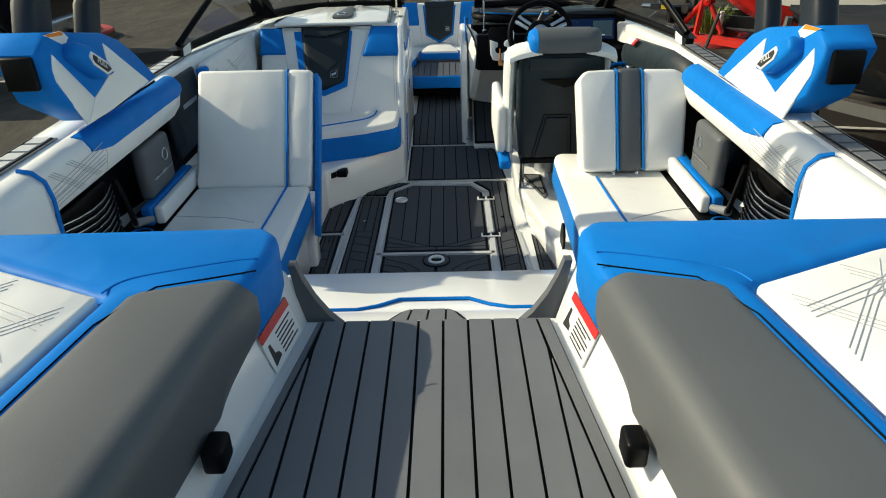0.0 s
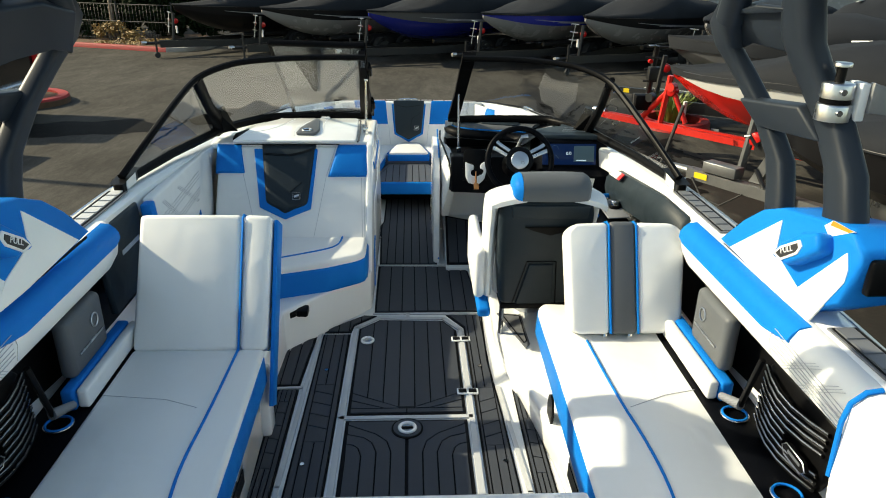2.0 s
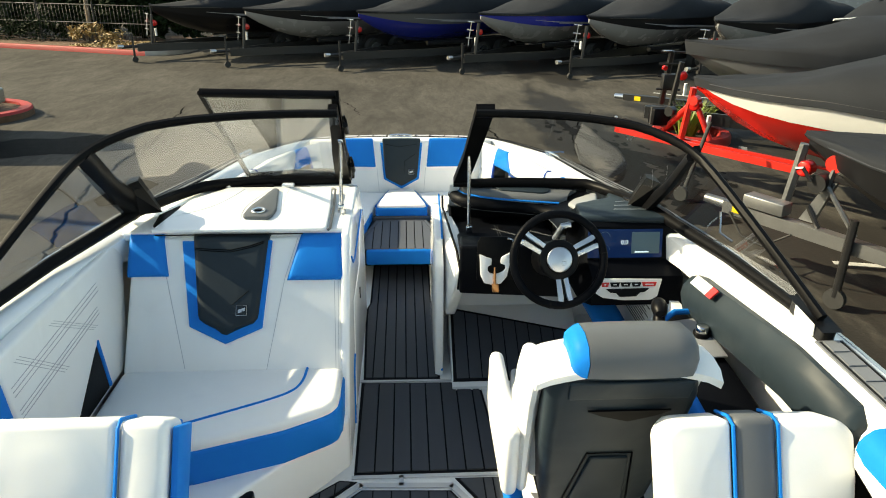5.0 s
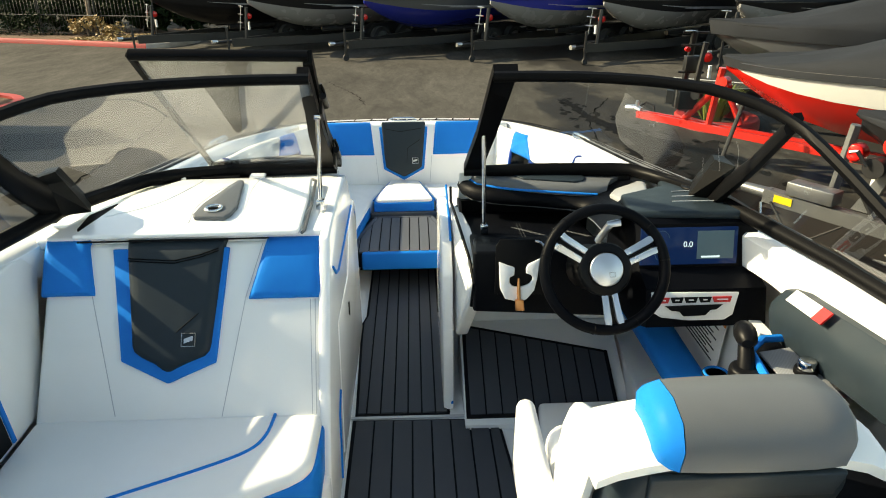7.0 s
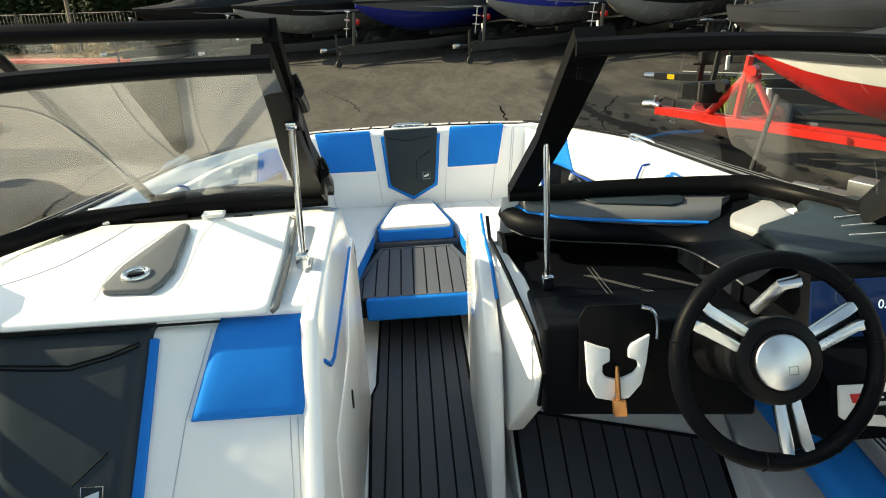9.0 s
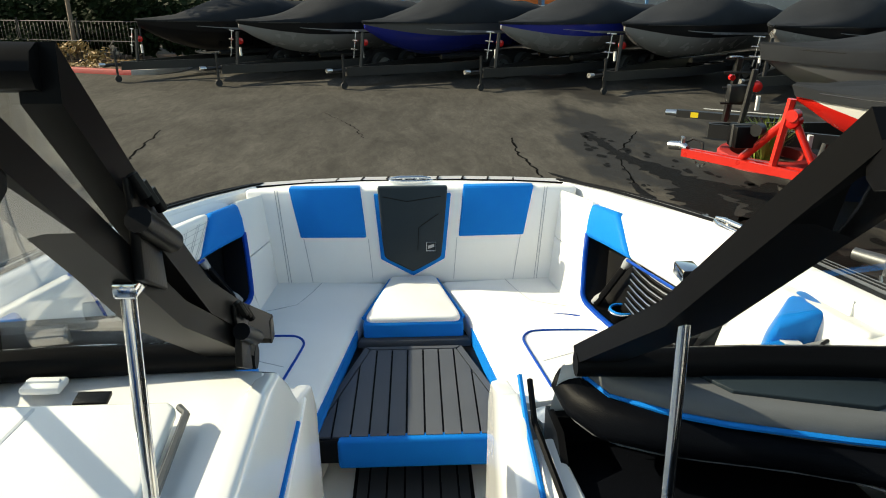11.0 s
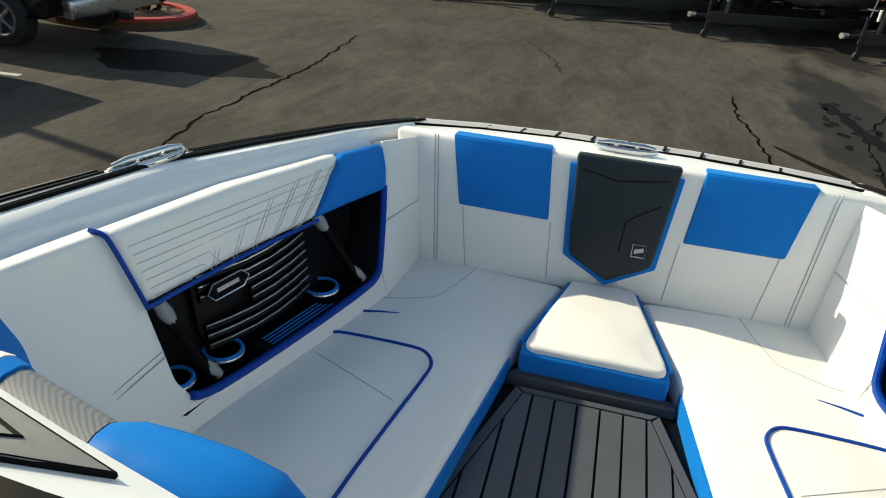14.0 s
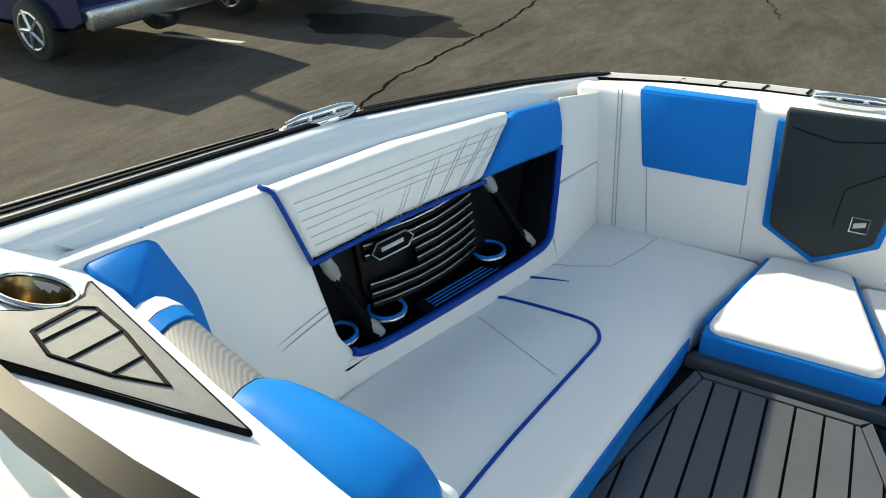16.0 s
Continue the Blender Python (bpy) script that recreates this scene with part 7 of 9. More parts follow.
    part("pocket_edge", tube(rounded([P(y, z, 0.0) for y, z in ((5.744, 0.362), (5.760, 0.350), (5.82, 0.339), (6.06, 0.334), (6.31, 0.338), (6.362, 0.352), (6.388, 0.385), (6.45, 0.464), (6.514, 0.545))], 1), 0.010, 8), VINYL_B_SHADE, wall, "blue pocket edging in shade tone")
    def Q(a, b):  # along and up the quilted bolster
        y0, y1 = 5.71 + 0.485 * a, 5.675 + 0.695 * a
        y = y0 + (y1 - y0) * b
        lo = 0.590 - 0.023 * a
        return P(y, lo + (zc(y) - lo) * b, 0.0152 if s < 0 else 0.0135)
    lines = [[(0.02, 0.80), (0.98, 0.80)], [(0.02, 0.68), (0.98, 0.68)], [(0.02, 0.56), (0.98, 0.50)], [(0.02, 0.44), (0.40, 0.44), (0.98, 0.40)], [(0.02, 0.32), (0.30, 0.30), (0.36, 0.06)], [(0.02, 0.20), (0.26, 0.18), (0.31, 0.04)], [(0.02, 0.09), (0.20, 0.06)]]
    for a in (0.30, 0.42, 0.54, 0.66, 0.78, 0.87) if s < 0 else ():
        lines += [[(a + d, 0.05), (a + 0.09 + d, 0.84)] for d in (0.0, 0.022)]
    part("stitching", merged(*[tube([Q(a, b) for a, b in q], 0.0007, 4) for q in lines]), STITCH, up, "grey quilting thread")
    part("seam", tube([P(5.36, 0.42, 0.001), P(5.715, 0.47, 0.001)], 0.0018, 4), STITCH, wall)
    part("seam", tube([P(5.36, 0.434, 0.001), P(5.715, 0.484, 0.001)], 0.0012, 4), STITCH, wall)
    part("pocket_back", slab([P(y, z, -0.088) for y, z in ((5.60, 0.26), (6.42, 0.26), (6.58, 0.62), (5.60, 0.70))][::-s], 0.01), BLACK, wall, "black pocket lining")
    part("pocket_floor", slab([P(5.60, 0.335, -0.005), P(6.40, 0.335, -0.005), P(6.40, 0.335, -0.09), P(5.60, 0.335, -0.09)][::s], 0.02), BLACK_T, wall, "black pocket shelf")
    part("pocket_end", slab([P(5.66, 0.30, -0.01), P(5.66, 0.66, -0.01), P(5.66, 0.66, -0.09), P(5.66, 0.30, -0.09)], 0.012), BLACK, wall)
    rim = [(6.28, 0.336), (6.350, 0.350), (6.382, 0.384), (6.45, 0.466), (6.520, 0.555), (6.55, 0.60)]
    part("pocket_rim", loft([[P(y, z, -0.006), P(y, z, -0.09), P(y + 0.006, z - 0.006, -0.09), P(y + 0.006, z - 0.006, -0.006)] for y, z in rim]), BLACK, wall, "black pocket lining")
    part("pocket_roof", slab([P(5.66, 0.625, -0.05), P(6.54, 0.585, -0.05), P(6.54, 0.585, -0.09), P(5.66, 0.625, -0.09)][::s], 0.01), BLACK, wall)
    part("gunwale_side", slab([P(y, zc(y) - 0.03, -0.05) for y in (5.40, 5.66, 6.0, 6.3, 6.6)] + [Vector((s * (gun(y)[0] + 0.006), y, gun(y)[2] - 0.01)) for y in (6.6, 6.3, 6.0, 5.6, 5.34)], 0.012), GEL_W, wall)
    if s < 0:
        # Near-black base and blue bars put the pocket's shade into a pale label.
        lb = part("pocket_label", slab([P(5.95, 0.338, -0.012), P(6.20, 0.338, -0.012), P(6.20, 0.352, -0.045), P(5.95, 0.352, -0.045)][::s], 0.002), BLACK_T, wall, "small warning label toned dark and blue for its shade")
        for i in range(4):
            h = -0.017 - 0.007 * i
            z = 0.3405 + 0.0030 * i
            part("text_bar", slab([P(5.98, z, h), P(6.19, z, h), P(6.19, z + 0.001, h - 0.003), P(5.98, z + 0.001, h - 0.003)][::s], 0.001), VINYL_B, lb, smooth=0)
    a, b = (P(6.22, 0.36, -0.085), P(5.86, 0.36, -0.085)) if s > 0 else (P(5.86, 0.36, -0.085), P(6.22, 0.36, -0.085))
    speaker(Face(a, b - a, (s * 0.14, 0, 1)), 0.34, 0.235, "bow_speaker", 0.45, s < 0, 0.30 if s < 0 else 0.14)
    cup_holder(P(6.205, 0.372, -0.050), 0.044)
    cup_holder(P(5.885, 0.372, -0.050), 0.044)
    if s < 0:
        cup_holder(P(5.765, 0.372, -0.055), 0.040)
    for ya in (6.315, 5.825 if s < 0 else 5.875):
        st = thing("pocket_strut", P(ya, 0.35, -0.05), "grey padded strut in the bow pocket", "strut", "bow pocket struts")
        part("rod", tube([P(ya, 0.345, -0.03), P(ya - 0.05, 0.53, -0.04)], 0.013, 8), BLACK_S, st)
        part("end_fitting", tube([P(ya + 0.012, 0.345, -0.026), P(ya + 0.002, 0.365, -0.03), P(ya - 0.008, 0.385, -0.033)], [0.012, 0.016, 0.012], 10), VINYL_P, st, "pale grey end fitting")
        part("end_fitting", tube([P(ya - 0.042, 0.500, -0.037), P(ya - 0.05, 0.525, -0.038), P(ya - 0.056, 0.55, -0.04)], [0.011, 0.016, 0.013], 10), VINYL_P, st, "pale grey end fitting")
    # padded cap along the console's forward edge
    pad = thing("bow_bolster", (X(0.6), 5.317, 0.5), "blue, white and grey padded bow bolster behind the bench", "bolster", "bow bolsters")
    def roll(q, mat, lab, drop=0.05):
        rings = []
        for x, y, z, r in q:
            ring2 = [(y - r * 1.05, z - 0.05 - drop), (y - r, z - 0.005)] + [(y + r * math.cos(a), z + r * math.sin(a) * 0.62) for a in (2.7, 2.2, 1.57, 1.0, 0.5)] + [(y + r * 1.05, z - 0.01), (y + r * 1.1, z - 0.05 - drop)]
            rings.append([(X(x) + (0.05 if s > 0 else 0.0), b - (0.03 if s > 0 else 0.0), c - (0.025 if s > 0 else 0.0)) for b, c in ring2])
        part("roll", loft(rings), mat, pad, lab)
    roll([(0.585, 5.312, 0.668, 0.044), (0.55, 5.310, 0.672, 0.052), (0.50, 5.306, 0.672, 0.056), (0.42, 5.300, 0.666, 0.060), (0.36, 5.294, 0.655, 0.060), (0.33, 5.290, 0.640, 0.052), (0.318, 5.288, 0.622, 0.038)], VINYL_B, "bright blue padded wedge", 0.14)
    roll([(0.74, 5.346, 0.686, 0.041), (0.66, 5.328, 0.677, 0.042), (0.588, 5.313, 0.668, 0.043)], CARBON, "grey textured padded roll", 0.14)
    roll([(0.770, 5.352, 0.690, 0.046), (0.743, 5.347, 0.687, 0.045)], VINYL_B, "blue padded band", 0.14)
    roll([(0.812, 5.358, 0.690, 0.044), (0.772, 5.353, 0.691, 0.046)], VINYL_W, "white padded band", 0.14)
    part("roll_seam", tube([(X(x) + (0.05 if s > 0 else 0.0), y + 0.03 - (0.03 if s > 0 else 0.0), z - (0.025 if s > 0 else 0.0)) for x, y, z in ((0.57, 5.31, 0.690), (0.50, 5.306, 0.698), (0.42, 5.300, 0.694), (0.36, 5.294, 0.684))], 0.0012, 4), VINYL_B, pad, "blue stitched seam")
    bm = bmesh.new()
    for x, y, z in ((0.895, 5.345, 0.752), (0.95, 5.36, 0.750), (0.915, 5.485, 0.752), (0.95, 5.48, 0.745), (0.88, 5.513, 0.617), (0.862, 5.510, 0.52), (0.850, 5.405, 0.703), (0.80, 5.345, 0.722), (0.80, 5.41, 0.52), (0.90, 5.35, 0.52)):
        bm.verts.new((X(x), y, z))
    bmesh.ops.convex_hull(bm, input=bm.verts)
    bmesh.ops.dissolve_limit(bm, angle_limit=0.12, verts=bm.verts, edges=bm.edges)
    bmesh.ops.bevel(bm, geom=bm.edges, offset=0.012, segments=3, affect="EDGES", profile=0.5, clamp_overlap=True)
    bmesh.ops.recalc_face_normals(bm, faces=bm.faces)
    part("corner_fin", bm, VINYL_B, pad, "bright blue padded corner", smooth=60)
    part("back_panel", slab([(X(x), y, z) for x, y, z in ((0.31, 5.377, 0.28), (0.83, 5.387, 0.28), (0.80, 5.372, 0.66), (0.31, 5.367, 0.62))][::-s], 0.07, 0.02, 3), VINYL_W, pad, "white vinyl back panel")


bow_side(-1, 0.0)
bow_side(1, 0.015)

wedge = thing("bow_wedge_seat", (0, 6.4, 0.2), "white vinyl wedge seat with a deep blue front", "seat")
part("cushion", prism([(-0.150, 6.222), (0.160, 6.222), (0.176, 6.240), (0.172, 6.275), (0.095, 6.60), (-0.085, 6.60), (-0.163, 6.275), (-0.167, 6.240)], BZ - 0.03, BZ + 0.026, 0.020, 4), VINYL_W, wedge)
part("front_panel", prism([(-0.176, 6.213), (0.186, 6.213), (0.185, 6.30), (-0.175, 6.30)], DZ - 0.01, BZ + 0.008, 0.010, 3), VINYL_B, wedge, "deep blue vinyl front")
for s in (-1, 1):
    part("piping", tube([(0.005 + s * 0.183, 6.262, BZ + 0.006), (0.005 + s * 0.096, 6.60, BZ + 0.006)], 0.007, 6), VINYL_B, wedge, "blue piping")

bow_back = thing("bow_backrest", (0, 6.62, 0.28), "white vinyl bow backrest with blue panels and grey shield", "backrest", kind="structure")
F = Face((0.005, 6.605, 0.27), (1, 0, 0), (0, 0.055, 0.41))
BH = math.hypot(0.055, 0.40)
vb = lambda z: (z - 0.27) / 0.41 * math.hypot(0.055, 0.41)
part("pad", slab([F.at(a, b) for a, b in ((-0.605, 0), (0.61, 0), (0.67, BH), (-0.665, BH))], 0.07, 0.016, 3), VINYL_W, bow_back)
for s in (-1, 1):
    q = [(s * 0.187, 0.205), (s * 0.452, 0.208), (s * 0.489, BH + 0.004), (s * 0.206, BH + 0.004)]
    part("blue_panel", F.plate(q if s > 0 else q[::-1], 0.012, -0.006, 0.006), VINYL_B, bow_back, "deep blue vinyl panel")
    part("blue_wrap", slab([F.at(s * a, BH + 0.007, h) for a, h in ((0.207, 0.004), (0.488, 0.004), (0.492, -0.062), (0.210, -0.062))][::s], 0.010, 0.004), VINYL_B, bow_back, "blue vinyl wrapped over the top")
    for l in (((0.44, 0.205), (0.412, 0.02)), ((0.180, 0.20), (0.166, 0.025)), ((0.535, BH), (0.50, 0.02)), ((0.545, BH), (0.51, 0.02))):
        part("seam", F.line([(s * a, b) for a, b in l], 0.0018, 0.001), STITCH, bow_back)
part("shield_trim", F.plate([(-0.152, BH - 0.02), (-0.130, 0.116), (0.0, 0.044), (0.130, 0.116), (0.156, BH - 0.02)], 0.014, 0.0, 0.004), VINYL_B, bow_back, "deep blue shield edging")
part("shield", F.plate([(-0.136, BH + 0.014), (-0.122, 0.20), (-0.114, 0.132), (-0.100, 0.120), (0.0, 0.068), (0.100, 0.120), (0.114, 0.132), (0.122, 0.20), (0.142, BH + 0.014)], 0.038, 0.006, 0.018, 5), VINYL_D, bow_back, "charcoal vinyl shield pad")
part("emblem", tube([F.at(a, b, 0.0455) for a, b in ((0.055, vb(0.425)), (0.092, vb(0.425)), (0.092, vb(0.46)), (0.055, vb(0.46)))], 0.002, 4, closed=True), ALU, bow_back, "small silver square emblem")
part("emblem_bar", F.plate([(0.061, vb(0.433)), (0.086, vb(0.441)), (0.086, vb(0.453)), (0.061, vb(0.445))], 0.002, 0.0435), ALU, bow_back, smooth=0)
part("seam", F.line(((0.02, vb(0.43)), (0.025, vb(0.52)), (0.045, vb(0.535)), (0.105, vb(0.575))), 0.0018, 0.0445), MAT_B, bow_back)
part("seam", F.line(((-0.115, vb(0.645)), (-0.02, vb(0.625)), (0.115, vb(0.645))), 0.002, 0.0445), MAT_B, bow_back)


# ---- the lot ----
GZ = -1.17


def asphalt_material():
    m = material("weathered_asphalt", (0.082, 0.076, 0.066), 0.9, spread=0.34, scale=0.55, grain=24, bump=0.5, dist=0.006, spec=0.08)
    t = m.node_tree
    p = t.nodes["Principled BSDF"]
    geo = next(n for n in t.nodes if n.type == "NEW_GEOMETRY")
    old = p.inputs["Base Color"].links[0].from_socket
    # fine bright aggregate
    vor = t.nodes.new("ShaderNodeTexVoronoi")
    vor.inputs["Scale"].default_value = 60
    t.links.new(geo.outputs["Position"], vor.inputs["Vector"])
    r1 = t.nodes.new("ShaderNodeMapRange")
    r1.inputs[1].default_value, r1.inputs[2].default_value, r1.inputs[3].default_value, r1.inputs[4].default_value = 0.0, 0.6, 1.22, 0.84
    t.links.new(vor.outputs["Distance"], r1.inputs[0])
    # damp stains: two noises, strongest to starboard where hulls drip
    w1 = t.nodes.new("ShaderNodeTexNoise")
    w1.inputs["Scale"].default_value, w1.inputs["Detail"].default_value, w1.inputs["Roughness"].default_value = 0.5, 8, 0.65
    mp = t.nodes.new("ShaderNodeMapping")
    mp.inputs["Scale"].default_value = (1.0, 0.45, 1.0)
    mp.inputs["Rotation"].default_value = (0, 0, 0.6)
    t.links.new(geo.outputs["Position"], mp.inputs["Vector"])
    t.links.new(mp.outputs[0], w1.inputs["Vector"])
    sep = t.nodes.new("ShaderNodeSeparateXYZ")
    t.links.new(geo.outputs["Position"], sep.inputs[0])
    east = t.nodes.new("ShaderNodeMapRange")
    east.inputs[1].default_value, east.inputs[2].default_value, east.inputs[3].default_value, east.inputs[4].default_value = 1.2, 3.4, -0.14, 0.09
    t.links.new(sep.outputs[0], east.inputs[0])
    ad = t.nodes.new("ShaderNodeMath")
    ad.operation = "ADD"
    t.links.new(w1.outputs["Fac"], ad.inputs[0])
    t.links.new(east.outputs[0], ad.inputs[1])
    wet = t.nodes.new("ShaderNodeMapRange")
    wet.inputs[1].default_value, wet.inputs[2].default_value = 0.53, 0.60
    t.links.new(ad.outputs[0], wet.inputs[0])
    mul = t.nodes.new("ShaderNodeMix")
    mul.data_type, mul.blend_type = "RGBA", "MULTIPLY"
    mul.inputs[0].default_value = 1.0
    t.links.new(old, mul.inputs[6])
    t.links.new(r1.outputs[0], mul.inputs[7])
    # worn, swept streaks at two sizes
    mp2 = t.nodes.new("ShaderNodeMapping")
    mp2.inputs["Scale"].default_value, mp2.inputs["Rotation"].default_value = (1.0, 0.35, 1.0), (0, 0, 1.25)
    t.links.new(geo.outputs["Position"], mp2.inputs["Vector"])
    for size, lo, hi in ((1.6, 0.80, 1.18), (7.0, 0.84, 1.14)):
        st = t.nodes.new("ShaderNodeTexNoise")
        st.inputs["Scale"].default_value, st.inputs["Detail"].default_value, st.inputs["Roughness"].default_value, st.inputs["Distortion"].default_value = size, 6, 0.62, 0.8
        t.links.new(mp2.outputs[0], st.inputs["Vector"])
        sr = t.nodes.new("ShaderNodeMapRange")
        sr.inputs[1].default_value, sr.inputs[2].default_value, sr.inputs[3].default_value, sr.inputs[4].default_value = 0.34, 0.66, lo, hi
        t.links.new(st.outputs["Fac"], sr.inputs[0])
        mm = t.nodes.new("ShaderNodeMix")
        mm.data_type, mm.blend_type = "RGBA", "MULTIPLY"
        mm.inputs[0].default_value = 1.0
        t.links.new(mul.outputs[2], mm.inputs[6])
        t.links.new(sr.outputs[0], mm.inputs[7])
        mul = mm
    dk = t.nodes.new("ShaderNodeMix")
    dk.data_type = "RGBA"
    dk.inputs[7].default_value = (0.020, 0.019, 0.018, 1)
    sc = t.nodes.new("ShaderNodeMath")
    sc.operation = "MULTIPLY"
    sc.inputs[1].default_value = 0.85
    t.links.new(wet.outputs[0], sc.inputs[0])
    t.links.new(sc.outputs[0], dk.inputs[0])
    t.links.new(mul.outputs[2], dk.inputs[6])
    t.links.new(dk.outputs[2], p.inputs["Base Color"])
    rg = t.nodes.new("ShaderNodeMapRange")
    rg.inputs[3].default_value, rg.inputs[4].default_value = 0.9, 0.62
    t.links.new(wet.outputs[0], rg.inputs[0])
    t.links.new(rg.outputs[0], p.inputs["Roughness"])
    return m


ASPHALT = asphalt_material()
KERB_R = material("red_kerb_paint", (0.36, 0.016, 0.014), 0.6, spread=0.2, scale=5, grain=60, bump=0.3, dist=0.004)
KERB_W = material("bare_kerb_concrete", (0.42, 0.40, 0.37), 0.8, spread=0.2, scale=5, grain=60, bump=0.4, dist=0.004)
MULCH = material("leaf_litter_mulch", (0.12, 0.065, 0.035), 0.9, spread=0.35, scale=9, grain=60, bump=0.6, dist=0.02)
LEAF = material("dark_green_leaves", (0.014, 0.024, 0.008), 0.75, spread=0.3, scale=8, grain=40, bump=0, spec=0.1)
LEAF_Y = material("yellow_green_grass_blades", (0.16, 0.20, 0.03), 0.55, spread=0.3, scale=8, grain=40, bump=0)
LEAF_D = material("dry_ochre_leaves", (0.30, 0.19, 0.06), 0.65, spread=0.3, scale=8, grain=40, bump=0)
BARK = material("grey_brown_bark", (0.20, 0.15, 0.11), 0.85, spread=0.25, scale=8, grain=60, bump=0.6, dist=0.01)
CRACK = material("black_crack_filler", (0.004, 0.004, 0.004), 0.95, spread=0.2, scale=9, bump=0, spec=0.02)
PAINT_L = material("worn_white_line_paint", (0.45, 0.45, 0.43), 0.75, spread=0.3, scale=6, grain=30, bump=0.2)
COVER = material("charcoal_canvas_cover", (0.018, 0.020, 0.024), 0.85, spread=0.3, scale=2, grain=90, bump=0.4, dist=0.003, spec=0.15)
HULL_G = material("grey_metallic_gelcoat", (0.075, 0.077, 0.082), 0.3, metal=0.2, spread=0.05, bump=0, coat=0.3)
HULL_W = material("pale_grey_gelcoat", (0.26, 0.26, 0.265), 0.25, spread=0.05, bump=0, coat=0.3)
HULL_P = material("chalky_white_gelcoat", (0.42, 0.42, 0.41), 0.35, spread=0.06, bump=0)
HULL_B = material("deep_blue_gelcoat", (0.01, 0.02, 0.22), 0.2, spread=0.05, bump=0, coat=0.4)
HULL_K = material("black_gelcoat", (0.008, 0.008, 0.009), 0.3, spread=0.05, bump=0, coat=0.1, spec=0.2)
HULL_R = material("red_gelcoat", (0.55, 0.015, 0.012), 0.2, spread=0.05, bump=0, coat=0.4)
TR_R = material("red_trailer_paint", (0.55, 0.02, 0.015), 0.3, spread=0.08, scale=4, bump=0.05, coat=0.3)
TR_K = material("black_trailer_paint", (0.015, 0.015, 0.016), 0.35, spread=0.1, bump=0.05)
TR_G = material("galvanised_trailer_steel", (0.20, 0.205, 0.21), 0.4, metal=0.7, spread=0.12, scale=6, grain=40, bump=0.1)
LAMP_R = material("red_lamp_plastic", (0.5, 0.01, 0.01), 0.2, spread=0.05, bump=0)
CAR_B = material("dark_blue_car_paint", (0.006, 0.018, 0.10), 0.18, metal=0.4, spread=0.04, bump=0, coat=0.6)
CAR_K = material("black_car_paint", (0.01, 0.01, 0.012), 0.18, metal=0.3, spread=0.04, bump=0, coat=0.6)
TAN = material("tan_stucco_wall", (0.42, 0.33, 0.20), 0.85, spread=0.1, scale=1.5, grain=40, bump=0.4, dist=0.01)
ORANGE = material("orange_rack_paint", (0.75, 0.16, 0.02), 0.5, spread=0.1, bump=0.05)
STEEL_B = material("blue_rack_paint", (0.10, 0.22, 0.38), 0.5, spread=0.1, bump=0.05)
FENCE = material("black_fence_iron", (0.015, 0.015, 0.015), 0.5, spread=0.1, bump=0)

solo("ground", slab([(-160, -120, GZ), (160, -120, GZ), (160, 200, GZ), (-160, 200, GZ)], 0.3), ASPHALT, "grey weathered asphalt lot with damp stains and cracks", "ground", kind="structure", smooth=0)
rnd = random.Random(5)


def crack(pts, w, name="asphalt_crack"):
    """A jagged dark line on the ground."""
    bm = bmesh.new()
    left, right = [], []
    line = []
    for (x0, y0), (x1, y1) in zip(pts, pts[1:]):
        n = max(2, int(math.hypot(x1 - x0, y1 - y0) / 0.12))
        for i in range(n):
            t = i / n
            line.append((x0 + (x1 - x0) * t + rnd.uniform(-0.035, 0.035), y0 + (y1 - y0) * t + rnd.uniform(-0.035, 0.035)))
    line.append(pts[-1])
    for i, (x, y) in enumerate(line):
        a, b = line[max(0, i - 1)], line[min(len(line) - 1, i + 1)]
        d = Vector((b[0] - a[0], b[1] - a[1])).normalized()
        ww = w * rnd.uniform(0.3, 1.0)
        left.append(bm.verts.new((x - d.y * ww, y + d.x * ww, GZ + 0.004)))
        right.append(bm.verts.new((x + d.y * ww, y - d.x * ww, GZ + 0.004)))
    for i in range(len(line) - 1):
        bm.faces.new((right[i], right[i + 1], left[i + 1], left[i]))
    bmesh.ops.recalc_face_normals(bm, faces=bm.faces)
    solo(name, bm, CRACK, "jagged dark crack in the asphalt", "crack", "asphalt cracks", "structure", smooth=0)


crack([(-3.9, 8.6), (-4.3, 10.3), (-4.5, 11.56), (-4.48, 12.77), (-4.45, 14.28), (-4.75, 16.95)], 0.026)
crack([(1.74, 16.0), (1.65, 15.0), (1.8, 13.55), (1.82, 12.64), (2.05, 11.6)], 0.026)
crack([(-1.9, 18.6), (-1.2, 17.2), (-0.9, 16.1)], 0.014)
crack([(4.1, 16.4), (3.2, 14.6), (3.0, 13.0)], 0.02)
for q in ([(-8.9, 11.72), (-7.35, 11.88), (-7.36, 11.99), (-8.91, 11.83)], [(4.75, 8.35), (5.9, 8.10), (5.92, 8.19), (4.77, 8.44)], [(6.2, 18.6), (7.8, 17.6), (7.85, 17.68), (6.25, 18.68)]):
    solo("parking_line", slab([(x, y, GZ + 0.005) for x, y in q], 0.004), PAINT_L, "worn white parking line on the asphalt", "parking line", "parking lines", "structure", smooth=0)


